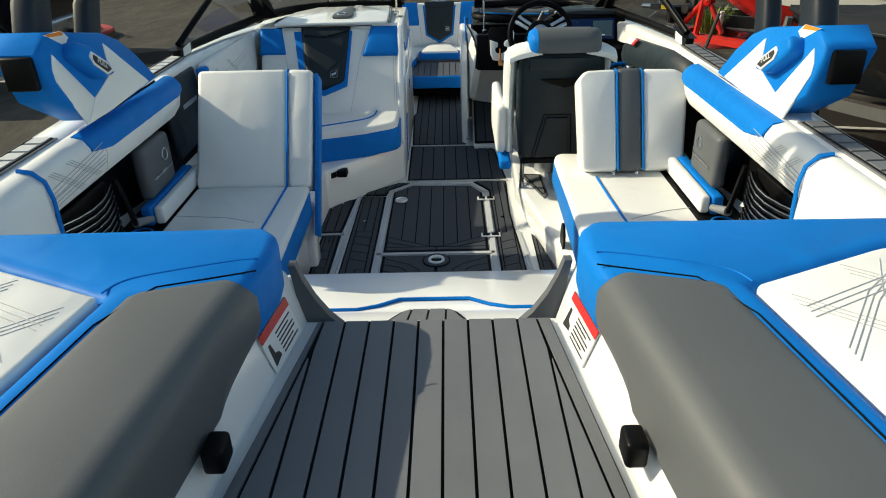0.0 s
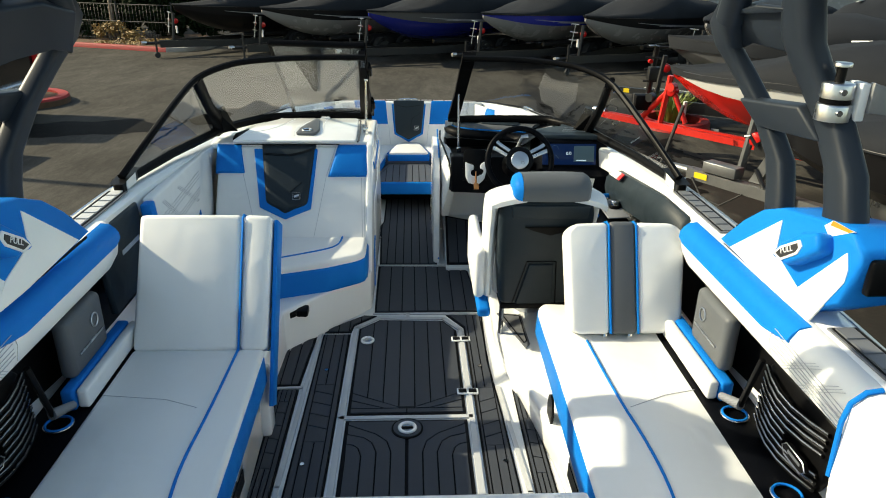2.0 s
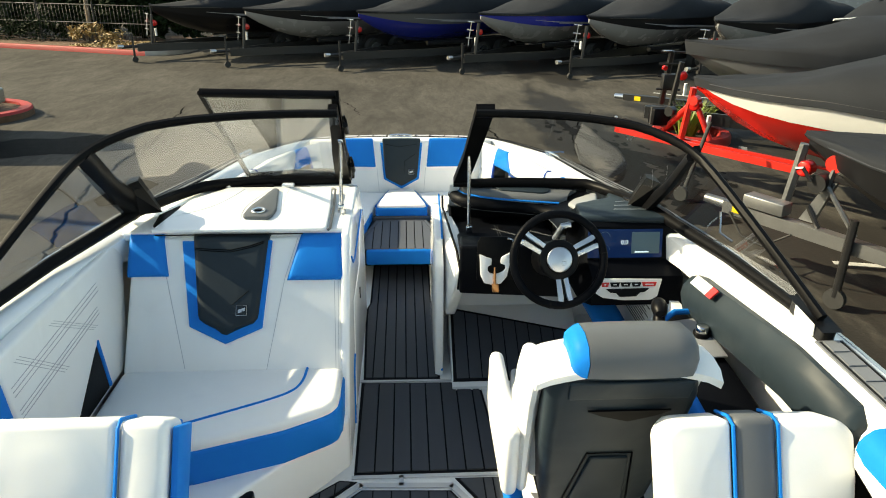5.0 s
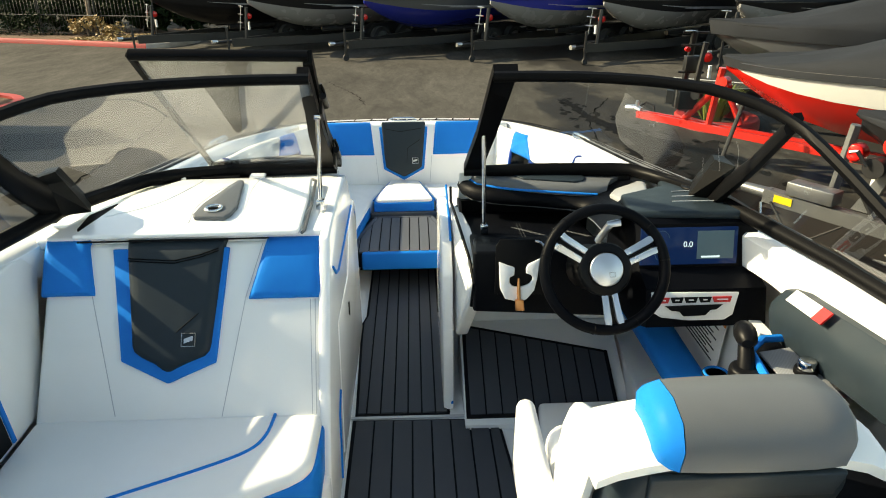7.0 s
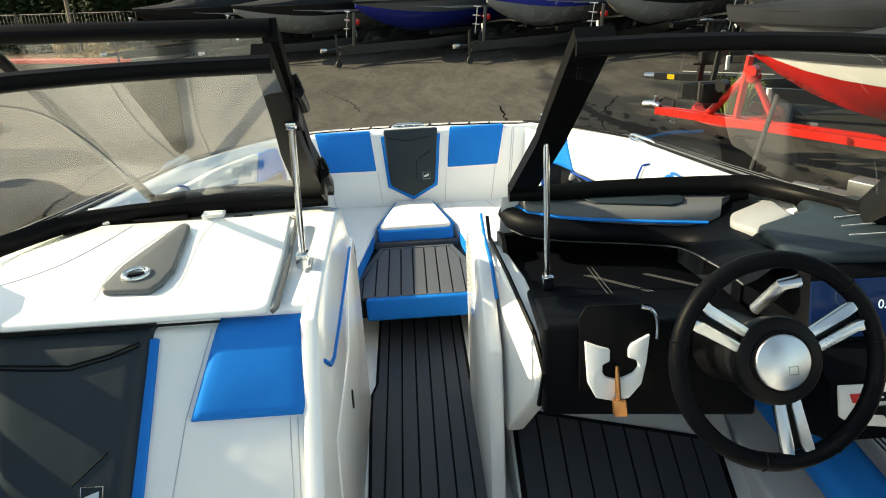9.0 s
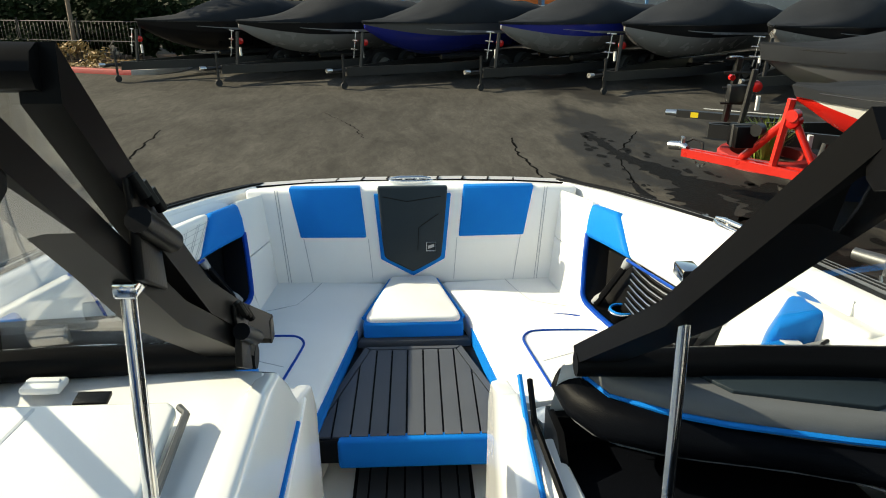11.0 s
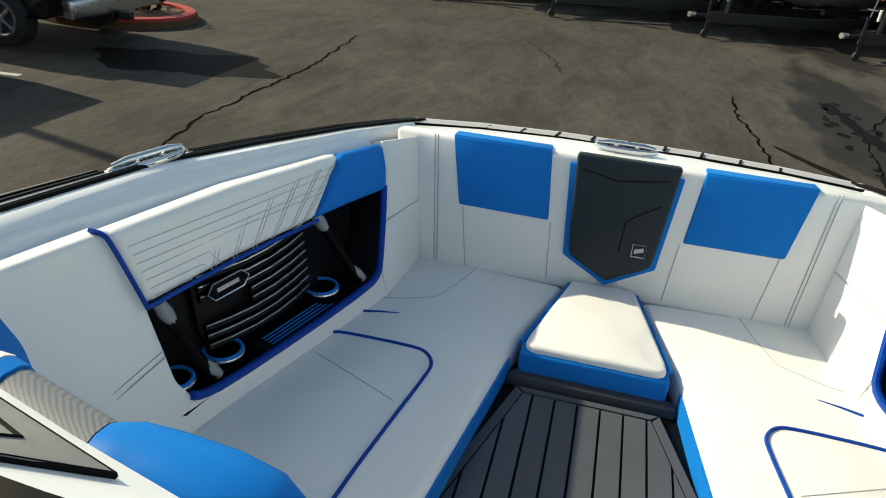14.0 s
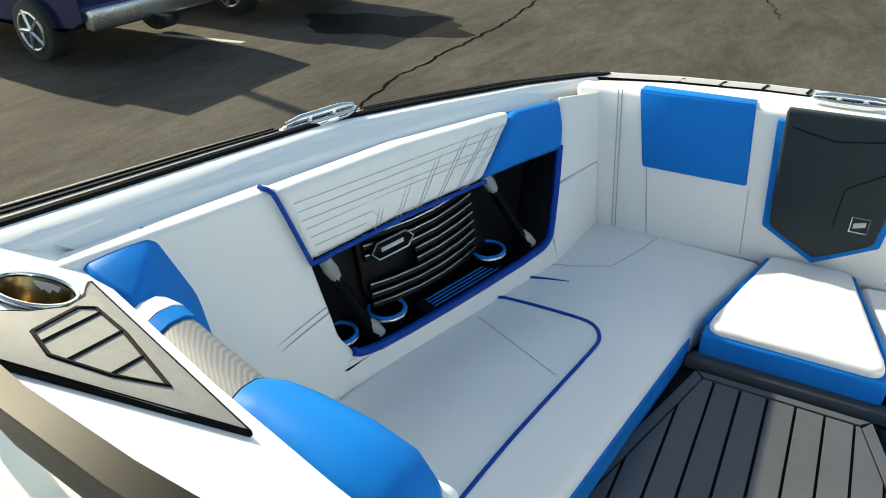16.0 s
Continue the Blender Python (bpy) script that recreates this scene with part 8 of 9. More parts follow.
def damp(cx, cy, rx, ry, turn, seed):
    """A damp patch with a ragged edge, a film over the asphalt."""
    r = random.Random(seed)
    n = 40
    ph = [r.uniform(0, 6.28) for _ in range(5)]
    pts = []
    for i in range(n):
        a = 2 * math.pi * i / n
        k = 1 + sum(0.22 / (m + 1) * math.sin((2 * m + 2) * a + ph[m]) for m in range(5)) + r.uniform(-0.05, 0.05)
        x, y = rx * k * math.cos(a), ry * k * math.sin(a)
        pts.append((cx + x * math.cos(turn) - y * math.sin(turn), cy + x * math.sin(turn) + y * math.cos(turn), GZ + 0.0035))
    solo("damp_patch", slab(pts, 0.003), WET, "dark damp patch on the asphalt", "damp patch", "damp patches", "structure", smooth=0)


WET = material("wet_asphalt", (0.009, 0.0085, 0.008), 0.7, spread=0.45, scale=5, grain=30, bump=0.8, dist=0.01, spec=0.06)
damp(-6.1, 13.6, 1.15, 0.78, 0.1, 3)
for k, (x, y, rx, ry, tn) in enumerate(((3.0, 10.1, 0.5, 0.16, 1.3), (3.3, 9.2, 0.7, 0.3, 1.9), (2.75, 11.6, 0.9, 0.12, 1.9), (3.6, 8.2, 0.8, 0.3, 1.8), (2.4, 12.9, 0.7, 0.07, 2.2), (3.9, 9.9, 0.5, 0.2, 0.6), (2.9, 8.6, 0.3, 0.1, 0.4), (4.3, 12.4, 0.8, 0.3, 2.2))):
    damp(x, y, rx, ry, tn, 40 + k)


def trickle(pts, widths, seed):
    """Water that ran over the asphalt: a dark band with ragged edges and drops beside it."""
    r = random.Random(seed)
    bm = bmesh.new()
    left, right = [], []
    for (a, w0), (b, w1) in zip(zip(pts, widths), zip(pts[1:], widths[1:])):
        n = max(2, int(math.dist(a, b) / 0.09))
        for i in range(n):
            t = i / n
            d = Vector((b[0] - a[0], b[1] - a[1])).normalized()
            w = w0 + (w1 - w0) * t
            x, y = a[0] + (b[0] - a[0]) * t, a[1] + (b[1] - a[1]) * t
            u, v = w * r.uniform(0.45, 1.15), w * r.uniform(0.45, 1.15)
            left.append(bm.verts.new((x - d.y * u, y + d.x * u, GZ + 0.005)))
            right.append(bm.verts.new((x + d.y * v, y - d.x * v, GZ + 0.005)))
            if r.random() < 0.8:
                s = r.choice((-1, 1)) * w * r.uniform(1.2, 2.6)
                cx, cy, q = x + d.y * s, y - d.x * s, r.uniform(0.02, 0.10)
                bm.faces.new([bm.verts.new((cx + q * r.uniform(0.5, 1.2) * math.cos(k * 1.047), cy + 1.6 * q * r.uniform(0.5, 1.2) * math.sin(k * 1.047), GZ + 0.0045)) for k in range(6)])
    for i in range(len(left) - 1):
        bm.faces.new((right[i], right[i + 1], left[i + 1], left[i]))
    bmesh.ops.recalc_face_normals(bm, faces=bm.faces)
    solo("water_trickle", bm, WET, "dark wet trickle across the asphalt", "wet streak", "wet streaks", "structure", smooth=0)


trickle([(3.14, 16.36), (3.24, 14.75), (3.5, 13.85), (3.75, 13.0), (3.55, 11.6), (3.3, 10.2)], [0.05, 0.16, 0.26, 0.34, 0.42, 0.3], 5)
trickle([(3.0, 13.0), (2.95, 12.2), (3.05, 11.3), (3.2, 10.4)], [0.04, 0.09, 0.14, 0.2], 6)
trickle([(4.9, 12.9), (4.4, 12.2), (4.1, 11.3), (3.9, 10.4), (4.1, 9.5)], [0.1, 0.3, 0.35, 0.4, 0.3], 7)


def kerb(pts, w=0.16, h=0.15, mat=None, lab="red painted kerb round the planting bed"):
    n = len(pts)
    rings = []
    for i, (x, y) in enumerate(pts):
        a, b = pts[max(0, i - 1)], pts[min(n - 1, i + 1)]
        d = Vector((b[0] - a[0], b[1] - a[1])).normalized()
        nx, ny = -d.y, d.x
        rings.append([(x + nx * u, y + ny * u, z) for u, z in ((0, GZ - 0.02), (0.01, GZ + h - 0.03), (0.035, GZ + h), (w, GZ + h), (w, GZ - 0.02))])
    return solo("kerb", loft(rings), mat or KERB_R, lab, "kerb", "kerbs", "structure")


kerb([(-24.0, 29.8), (-18.0, 28.2), (-14.0, 27.1), (-11.0, 26.1), (-9.0, 25.3), (-8.35, 25.12)])
kerb([(-8.35, 25.12), (-7.75, 25.2), (-7.3, 25.7), (-7.1, 26.4), (-7.1, 28.5)], mat=KERB_W, lab="bare concrete kerb end of the planting bed")
solo("planting_bed", prism([(-24, 30.0), (-14, 27.25), (-8.4, 25.3), (-7.4, 25.8), (-7.2, 30.0)], GZ - 0.1, GZ + 0.13), MULCH, "brown mulch bed behind the kerb", "planting bed", kind="structure", smooth=0)
isl = [(-7.55 + (1.1 if i == 0 else 1.1) * 0 + -1.5 + 1.5 * math.cos(a), 16.0 + 1.15 * math.sin(a)) for i, a in enumerate(2 * math.pi * k / 28 for k in range(29))]
kerb(isl[::1], 0.22, 0.17, lab="round red painted kerb of a tree island")
solo("island_bed", prism(isl[:-1], GZ - 0.1, GZ + 0.12), MULCH, "brown mulch inside the round kerb", "planting bed", kind="structure", smooth=0)


def leaves(count, centre, size, leaf, seed, blade=False):
    """Many small leaves in a ragged clump of several lobes."""
    r = random.Random(seed)
    vs, fs = [], []
    lobes = [(r.gauss(0, 0.42), r.gauss(0, 0.42), r.uniform(-0.4, 0.55), r.uniform(0.3, 0.6)) for _ in range(9)]
    for _ in range(count):
        lx, ly, lz, lr = r.choice(lobes)
        d = Vector((r.gauss(0, 1), r.gauss(0, 1), r.gauss(0, 1))).normalized() * lr * r.uniform(0.55, 1.05)
        p = Vector(((lx + d.x) * size[0], (ly + d.y) * size[1], (lz + d.z) * size[2])) + Vector(centre)
        u = Vector((r.gauss(0, 1), r.gauss(0, 1), r.gauss(0, 0.6))).normalized() * leaf
        w = u.orthogonal().normalized() * leaf * 0.45
        k = len(vs)
        vs += [p - u * 0.5, p + w, p + u, p - w]
        fs.append((k, k + 1, k + 2, k + 3))
    me = bpy.data.meshes.new("leaves")
    me.from_pydata(vs, [], fs)
    bm = bmesh.new()
    bm.from_mesh(me)
    bpy.data.meshes.remove(me)
    return bm


def blades(count, centre, radius, height, seed):
    r = random.Random(seed)
    vs, fs = [], []
    for _ in range(count):
        a = r.uniform(0, 2 * math.pi)
        b = Vector((math.cos(a), math.sin(a), 0))
        p = Vector(centre) + b * radius * r.uniform(0, 0.5)
        h = height * r.uniform(0.6, 1.1)
        tip = p + b * radius * r.uniform(0.4, 1.2) + Vector((0, 0, h))
        mid = p + (tip - p) * 0.5 + Vector((0, 0, h * 0.18))
        s = Vector((-b.y, b.x, 0)) * 0.012
        k = len(vs)
        vs += [p - s, p + s, mid + s, mid - s, tip]
        fs += [(k, k + 1, k + 2, k + 3), (k + 3, k + 2, k + 4)]
    me = bpy.data.meshes.new("blades")
    me.from_pydata(vs, [], fs)
    bm = bmesh.new()
    bm.from_mesh(me)
    bpy.data.meshes.remove(me)
    return bm


def shrub(at, size, mat, seed, label, n=500, leaf=0.07):
    ob = thing("shrub", at, label, "shrub", "shrubs in the bed")
    part("foliage", leaves(n, (at[0], at[1], at[2] + size[2] * 0.55), size, leaf, seed), mat, ob, smooth=0)
    part("stem", merged(*[tube([(at[0], at[1], at[2]), (at[0] + a * size[0] * 0.4, at[1] + b * size[1] * 0.4, at[2] + size[2] * 0.8)], [0.025, 0.008], 5) for a, b in ((0.5, 0.2), (-0.5, 0.3), (0.1, -0.5))]), BARK, ob, "woody stems")


BZ0 = GZ + 0.13
for i, (x, y, sz, m, n) in enumerate(((-16.5, 29.2, (1.2, 0.7, 0.8), LEAF, 700), (-14.8, 28.6, (0.9, 0.6, 0.7), LEAF, 600), (-13.2, 28.4, (0.8, 0.6, 0.6), LEAF, 600), (-11.2, 27.7, (0.6, 0.5, 0.55), LEAF_D, 500), (-12.2, 28.6, (0.9, 0.7, 0.8), LEAF, 600), (-10.2, 27.2, (0.5, 0.4, 0.35), LEAF_D, 400))):
    shrub((x, y, BZ0), sz, m, 20 + i, "low dark green shrub in the mulch bed" if m is LEAF else "dry ochre shrub in the mulch bed", n)
solo("fallen_leaves", leaves(1400, (-9.6, 26.6, BZ0 + 0.05), (1.5, 0.8, 0.10), 0.06, 77), LEAF_D, "scatter of dry brown leaves on the bed", "fallen leaves", kind="stuff", smooth=0)


def tree(at, h, seed, n, spread, label, lean=0.0, r0=0.09):
    r = random.Random(seed)
    ob = thing("tree", at, label, "tree", "trees behind the lot")
    x, y, z = at
    pts = [(x + lean * t * t + r.uniform(-0.06, 0.06), y + r.uniform(-0.06, 0.06), z + h * t) for t in (0, 0.2, 0.4, 0.6, 0.8, 1.0)]
    part("trunk", tube(pts, [r0, r0 * 0.85, r0 * 0.75, r0 * 0.6, r0 * 0.4, r0 * 0.2], 9), BARK, ob)
    limbs, clumps = [], []
    for k in range(7):
        p = Vector(pts[2 + k % 3])
        a = k * 2.4
        q = p + Vector((math.cos(a) * spread * 0.7, math.sin(a) * spread * 0.7, h * r.uniform(0.15, 0.35)))
        limbs.append(tube([p, (p + q) / 2 + Vector((0, 0, 0.15)), q], [r0 * 0.45, r0 * 0.3, r0 * 0.1], 6))
        clumps.append(leaves(n // 8, q, (spread * 0.5, spread * 0.5, spread * 0.4), 0.11, seed + k))
    clumps.append(leaves(n // 8, pts[-1], (spread * 0.7, spread * 0.7, spread * 0.5), 0.11, seed + 50))
    part("limbs", merged(*limbs), BARK, ob, "bare limbs")
    part("crown", merged(*clumps), LEAF, ob, "dark green leafy crown", smooth=0)


tree((-11.1, 27.9, BZ0), 4.6, 3, 3200, 1.7, "slim tree with pale trunk in the planting bed", 0.1)
tree((-9.3, 30.0, GZ), 4.6, 4, 3600, 1.9, "leafy dark green tree behind the fence", -0.2)
tree((-15.5, 32.0, GZ), 5.4, 6, 4000, 2.3, "leafy dark green tree behind the fence", 0.2, 0.14)
tree((-20.5, 33.0, GZ), 5.6, 8, 4000, 2.5, "leafy dark green tree behind the fence", 0.2, 0.14)
tree((-5.6, 32.5, GZ), 5.2, 9, 4000, 2.3, "leafy dark green tree behind the boats", 0.2, 0.14)


def hedge(x0, x1, y, h, seed):
    r = random.Random(seed)
    bms = []
    n = int((x1 - x0) / 1.3)
    for i in range(n):
        bms.append(leaves(700, (x0 + (i + 0.5) * 1.3, y + r.uniform(-0.3, 0.3), GZ + h * 0.5), (1.1, 0.7, h * 0.52), 0.13, seed + i))
    solo("hedge", merged(*bms), LEAF, "tall dark green hedge behind the lot", "hedge", kind="stuff", smooth=0)


hedge(-30, -3, 34.0, 3.6, 300)
bms = [leaves(1500, (-24.5 + 1.1 * i, 31.9 - 0.28 * (1.1 * i - 0.5) + 0.9, GZ + 1.1), (1.1, 0.6, 1.25), 0.15, 500 + i) for i in range(16)]
solo("hedge", merged(*bms), LEAF, "dense dark hedge against the iron fence", "hedge", kind="stuff", smooth=0)

fence = thing("iron_fence", (-14, 29.6, GZ), "black iron mesh fence behind the bed", "fence", kind="structure")
def fy(x):
    return 30.3 - (x + 24) * 0.28 + 1.0
for k in range(8):
    x = -24 + k * 2.2
    part("post", tube([(x, fy(x), GZ), (x, fy(x), GZ + 1.5)], 0.03, 6), FENCE, fence)
bars = []
for k in range(110):
    x = -24 + k * 0.14
    bars.append(tube([(x, fy(x), GZ + 0.15), (x, fy(x), GZ + 1.4)], 0.008, 4))
part("bars", merged(*bars), FENCE, fence, smooth=0)
for z in (0.2, 0.8, 1.4):
    part("rail", tube([(-24, fy(-24), GZ + z), (-8.6, fy(-8.6), GZ + z)], 0.015, 5), FENCE, fence)


# ---- covered boats on trailers ----
def boat_shape(L, w, sheer, keel, n=14, rise=0.0):
    """Half-outline stations from stern (0) to bow (L)."""
    rows = []
    for i in range(n + 1):
        t = i / n
        hw = w * (1 - max(0, (t - 0.55) / 0.45) ** 2.4) * (0.93 + 0.07 * min(1, t * 4))
        zt = sheer + 0.10 * t + rise * min(1, (1 - t) / 0.35)
        zk = keel + max(0, (t - 0.62) / 0.38) ** 2.0 * (sheer - keel) * 0.92
        rows.append((L * t, max(0.03, hw), zt, zk))
    return rows


def covered_boat(at, yaw, hull_mat, lower_mat, seed, label, cover=None, L=6.3, W=1.18, peak=0.62, trailer=None, post=True, low=0.62, high=1.60, frame_on=True, skirt=0.20, rise=0.0, split=0.45):
    r = random.Random(seed)
    cover = cover or COVER
    trailer = trailer or TR_K
    M = pose(at[0], at[1], 0, 0, 0, yaw)
    ob = thing("covered_boat", at, label, "boat", "boats parked in a row")
    base = GZ + low
    rows = boat_shape(L, W, GZ + high, base, rise=rise)
    P = lambda x, y, z: M @ Vector((x, y, z))
    # local: bow towards +x at x = 0, stern at x = -L
    def hull(f0, f1, inset=0.0):
        rings = []
        for y, hw, zt, zk in rows:
            prof = [(0.0, zk), (hw * 0.60, zk + (zt - zk) * 0.18), (hw * (0.90 + 0.2 * (split - 0.45)), zk + (zt - zk) * split), (hw * 0.97, zk + (zt - zk) * max(0.72, split + 0.12)), (hw, zt)]
            prof = prof[f0:f1]
            ring = [(-a - inset * (a > 0), z) for a, z in reversed(prof)] + [(a + inset * (a > 0), z) for a, z in prof]
            rings.append([P(y - L, a, z) for a, z in ring])
        return rings
    part("hull_bottom", loft(hull(0, 3), closed=True), lower_mat, ob, "lower hull colour")
    part("hull_side", loft(hull(2, 5, 0.003), closed=True), hull_mat, ob, "upper hull colour")
    for sgn in (-1, 1):
        stripe = post and [[P(y - L, sgn * (hw * 0.955 + 0.012), zk + (zt - zk) * (0.52 + 0.30 * (y / L))), P(y - L, sgn * (hw * 0.97 + 0.012), zk + (zt - zk) * (0.62 + 0.24 * (y / L)))] for y, hw, zt, zk in rows[3:12]]
        if post:
            part("hull_stripe", loft(stripe, closed=False), HULL_W, ob, "pale hull stripe")
        part("rub_strip", tube([P(y - L, sgn * (hw + 0.015), zt - 0.02) for y, hw, zt, zk in rows], 0.02, 5), TR_K, ob, "black rub strip")
    # canvas: skirt, folds and a ridge that peaks over the windshield
    rings = []
    for i, (y, hw, zt, zk) in enumerate(rows):
        t = y / L
        up = peak * (math.exp(-((t - 0.52) / 0.20) ** 2) + 0.55 * math.exp(-((t - 0.18) / 0.2) ** 2) + 0.10)
        up *= min(1, (1.02 - t) * 4)
        ring = []
        for j in range(13):
            q = math.pi * j / 12
            c = math.cos(q)
            prof = math.sin(q) ** (0.75)
            sag = 0.03 * math.sin(5 * q + i * 1.3 + seed) * prof + r.uniform(-0.012, 0.012)
            ring.append(P(y - L + (0.05 if i == len(rows) - 1 else 0), c * (hw + 0.035) * (1 - 0.10 * prof * (abs(c) < 0.8)), zt + 0.01 + up * prof + sag))
        ring = [P(y - L, hw + 0.03, zt - skirt)] + ring + [P(y - L, -hw - 0.03, zt - skirt)]
        rings.append(ring)
    cov = part("cover", loft(rings), cover, ob, "charcoal canvas travel cover", smooth=60)
    k = 8
    y, hw, zt, zk = rows[k]
    part("cover_mark", slab([P(y - L + a, b, zt + c) for a, b, c in ((-0.1, -0.52 * hw, peak * 0.98), (0.35, -0.50 * hw, peak * 0.90), (0.35, -0.44 * hw, peak * 0.96), (-0.1, -0.46 * hw, peak * 1.04))], 0.02), LABEL_W, cov, "pale maker bar", smooth=0)
    # trailer
    fr = []
    for sgn in (-1, 1) if frame_on else ():
        fr.append(slab([P(a, b, GZ + 0.52) for a, b in ((-L + 0.3, sgn * 0.75), (-1.8, sgn * 0.75), (0.6, sgn * 0.06), (0.6, sgn * 0.0), (-1.8, sgn * 0.67), (-L + 0.3, sgn * 0.67))], 0.22))
    if frame_on:
        part("trailer_frame", merged(*fr), trailer, ob, "trailer frame")
    for x in (-L + 1.6, -L + 2.5):
        for sgn in (-1, 1):
            w = part("wheel", disc(P(x, sgn * 1.02, GZ + 0.33), M.to_3x3() @ Vector((0, 1, 0)), 0.33, 0.22, 20), RUBBER, ob, "black trailer tyre")
            part("rim", disc(P(x, sgn * 1.135, GZ + 0.33), M.to_3x3() @ Vector((0, 1, 0)), 0.20, 0.02, 16), ALU, w, "alloy rim")
        part("axle", tube([P(x, -1.0, GZ + 0.33), P(x, 1.0, GZ + 0.33)], 0.04, 6), TR_K, ob)
    for sgn in (-1, 1):
        part("bunk", tube([P(-L + 0.3, sgn * 0.6, GZ + 0.60), P(-2.0, sgn * 0.6, GZ + 0.66)], 0.07, 6), TR_K, ob)
        part("fender", slab([P(x, sgn * (0.90 if sgn > 0 else 1.16), z) for x, z in ((-L + 1.15, GZ + 0.45), (-L + 1.4, GZ + 0.74), (-L + 2.7, GZ + 0.74), (-L + 2.95, GZ + 0.45))], 0.26), trailer, ob, "trailer fender", smooth=0)
    part("winch_post", tube([P(0.15, 0, GZ + 0.45), P(0.05, 0, GZ + 1.35)], 0.05, 6), trailer, ob, "winch post")
    if post:
        for z, x in ((0.92, 0.16), (1.14, 0.13), (1.36, 0.10)):
            part("rung", tube([P(x, -0.42, GZ + z), P(x, -0.14, GZ + z)], 0.016, 6), ALU, ob, "pale metal rung")
        part("rung_post", tube([P(0.18, -0.30, GZ + 0.70), P(0.10, -0.26, GZ + 1.38)], 0.014, 6), ALU, ob, "pale metal upright")
        part("coupler", tube([P(1.0, 0, GZ + 0.47), P(1.16, 0, GZ + 0.47)], [0.05, 0.06], 8), ALU, ob, "bright ball coupler")
    part("bow_roller", disc(P(0.0, -0.02, GZ + 1.10), M.to_3x3() @ Vector((0, 1, 0)), 0.085, 0.12, 14, 0.02), LAMP_R, ob, "red rubber bow roller")
    part("white_post", tube([P(-0.1, -0.30, GZ + 0.70), P(-0.1, -0.30, GZ + 0.92)], 0.035, 8), LABEL_W, ob, "white reflector tube")
    if post:
        part("tongue", tube([P(0.6, 0, GZ + 0.45), P(1.05, 0, GZ + 0.45)], 0.05, 6), trailer, ob)
        part("jack", tube([P(0.75, 0.14, GZ + 0.10), P(0.75, 0.14, GZ + 0.85)], 0.035, 6), TR_K, ob, "trailer jack")
        part("jack_wheel", disc(P(0.75, 0.14, GZ + 0.09), M.to_3x3() @ Vector((0, 1, 0)), 0.09, 0.05, 14), RUBBER, ob)
    return ob


ROWB = [((-7.6, 24.2), HULL_K, HULL_K), ((-4.6, 23.2), HULL_K, HULL_W), ((-1.25, 22.5), HULL_G, HULL_B), ((2.2, 22.0), HULL_B, HULL_W), ((5.1, 21.2), HULL_K, HULL_W), ((8.2, 20.0), HULL_K, HULL_W), ((11.2, 19.0), HULL_K, HULL_W), ((14.3, 18.1), HULL_K, HULL_W), ((17.4, 17.2), HULL_G, HULL_K)]
for i, ((x, y), a, b) in enumerate(ROWB):
    covered_boat((x, y, GZ), 215, a, b, 10 + i, "charcoal-covered boat on a trailer in the row", peak=0.62 + 0.05 * (i % 3), W=1.1, low=0.66, high=1.5, skirt=0.04, split=0.62)

# ---- boats and trailers to starboard ----
def yaw_to(dx, dy):
    return math.degrees(math.atan2(dy, dx))


RB = yaw_to(-0.61, 0.79)
covered_boat((4.30, 11.62, GZ), RB, HULL_P, HULL_R, 31, "red and white covered boat on a red trailer", trailer=TR_R, peak=0.45, post=False, low=0.70, high=1.39, frame_on=False, skirt=0.10, rise=0.20, split=0.64)
covered_boat((7.9, 13.0, GZ), RB, HULL_K, HULL_G, 32, "black covered boat on a trailer beside the red one", peak=0.6, post=False)
covered_boat((5.15, 14.3, GZ), yaw_to(-0.95, 0.3), HULL_G, HULL_G, 33, "grey covered boat on a black trailer", peak=0.5, L=6.5, post=False)
covered_boat((4.16, 8.35, GZ), yaw_to(-0.53, 0.85), HULL_K, HULL_K, 34, "dark covered boat on a galvanised trailer", peak=0.5, trailer=TR_G, post=False, low=0.75, high=1.36, frame_on=False, rise=0.1, skirt=0.04)

# red trailer's tongue with winch stand, coupler and jack
redt = thing("red_trailer_tongue", (4.0, 11.6, GZ), "red painted trailer tongue with coupler and jack", "trailer tongue")
d = Vector((-0.61, 0.79, 0)).normalized()
side = Vector((d.y, -d.x, 0))
B0 = Vector((4.30, 11.62, 0))
R = lambda a, b, z: B0 + d * a + side * b + Vector((0, 0, z))
for sgn in (-1, 1):
    part("beam", slab([R(1.30, sgn * 0.02, -0.60), R(1.30, sgn * 0.07, -0.60), R(-2.6, sgn * 0.17, -0.60), R(-2.6, sgn * 0.10, -0.60)], 0.10), TR_R, redt, "red box beam")
part("coupler", tube([R(1.26, 0, -0.60), R(1.36, 0, -0.58), R(1.52, 0, -0.60)], [0.05, 0.06, 0.055], 10), ALU, redt, "bright ball coupler")
part("stand", merged(tube([R(0.55, 0.05, -0.60), R(0.05, 0.02, -0.05)], 0.05, 8), tube([R(-0.3, 0.05, -0.55), R(0.02, 0.02, 0.0)], 0.045, 8)), TR_R, redt, "red winch stand")
part("bow_roller", disc(R(0.0, 0, 0.0), side, 0.07, 0.12, 18), TR_R, redt, "red bow roller")
part("battery_box", merged(xf(box(-0.14, 0.14, -0.12, 0.12, 0, 0.26, 0.02), Matrix.Translation(R(0.55, 0, -0.45)))), BLACK, redt, "black battery box")
part("swing_jack", tube([(4.17, 10.72, -0.12), (3.86, 10.54, GZ + 0.12)], 0.028, 8), RUBBER, redt, "black swing jack")
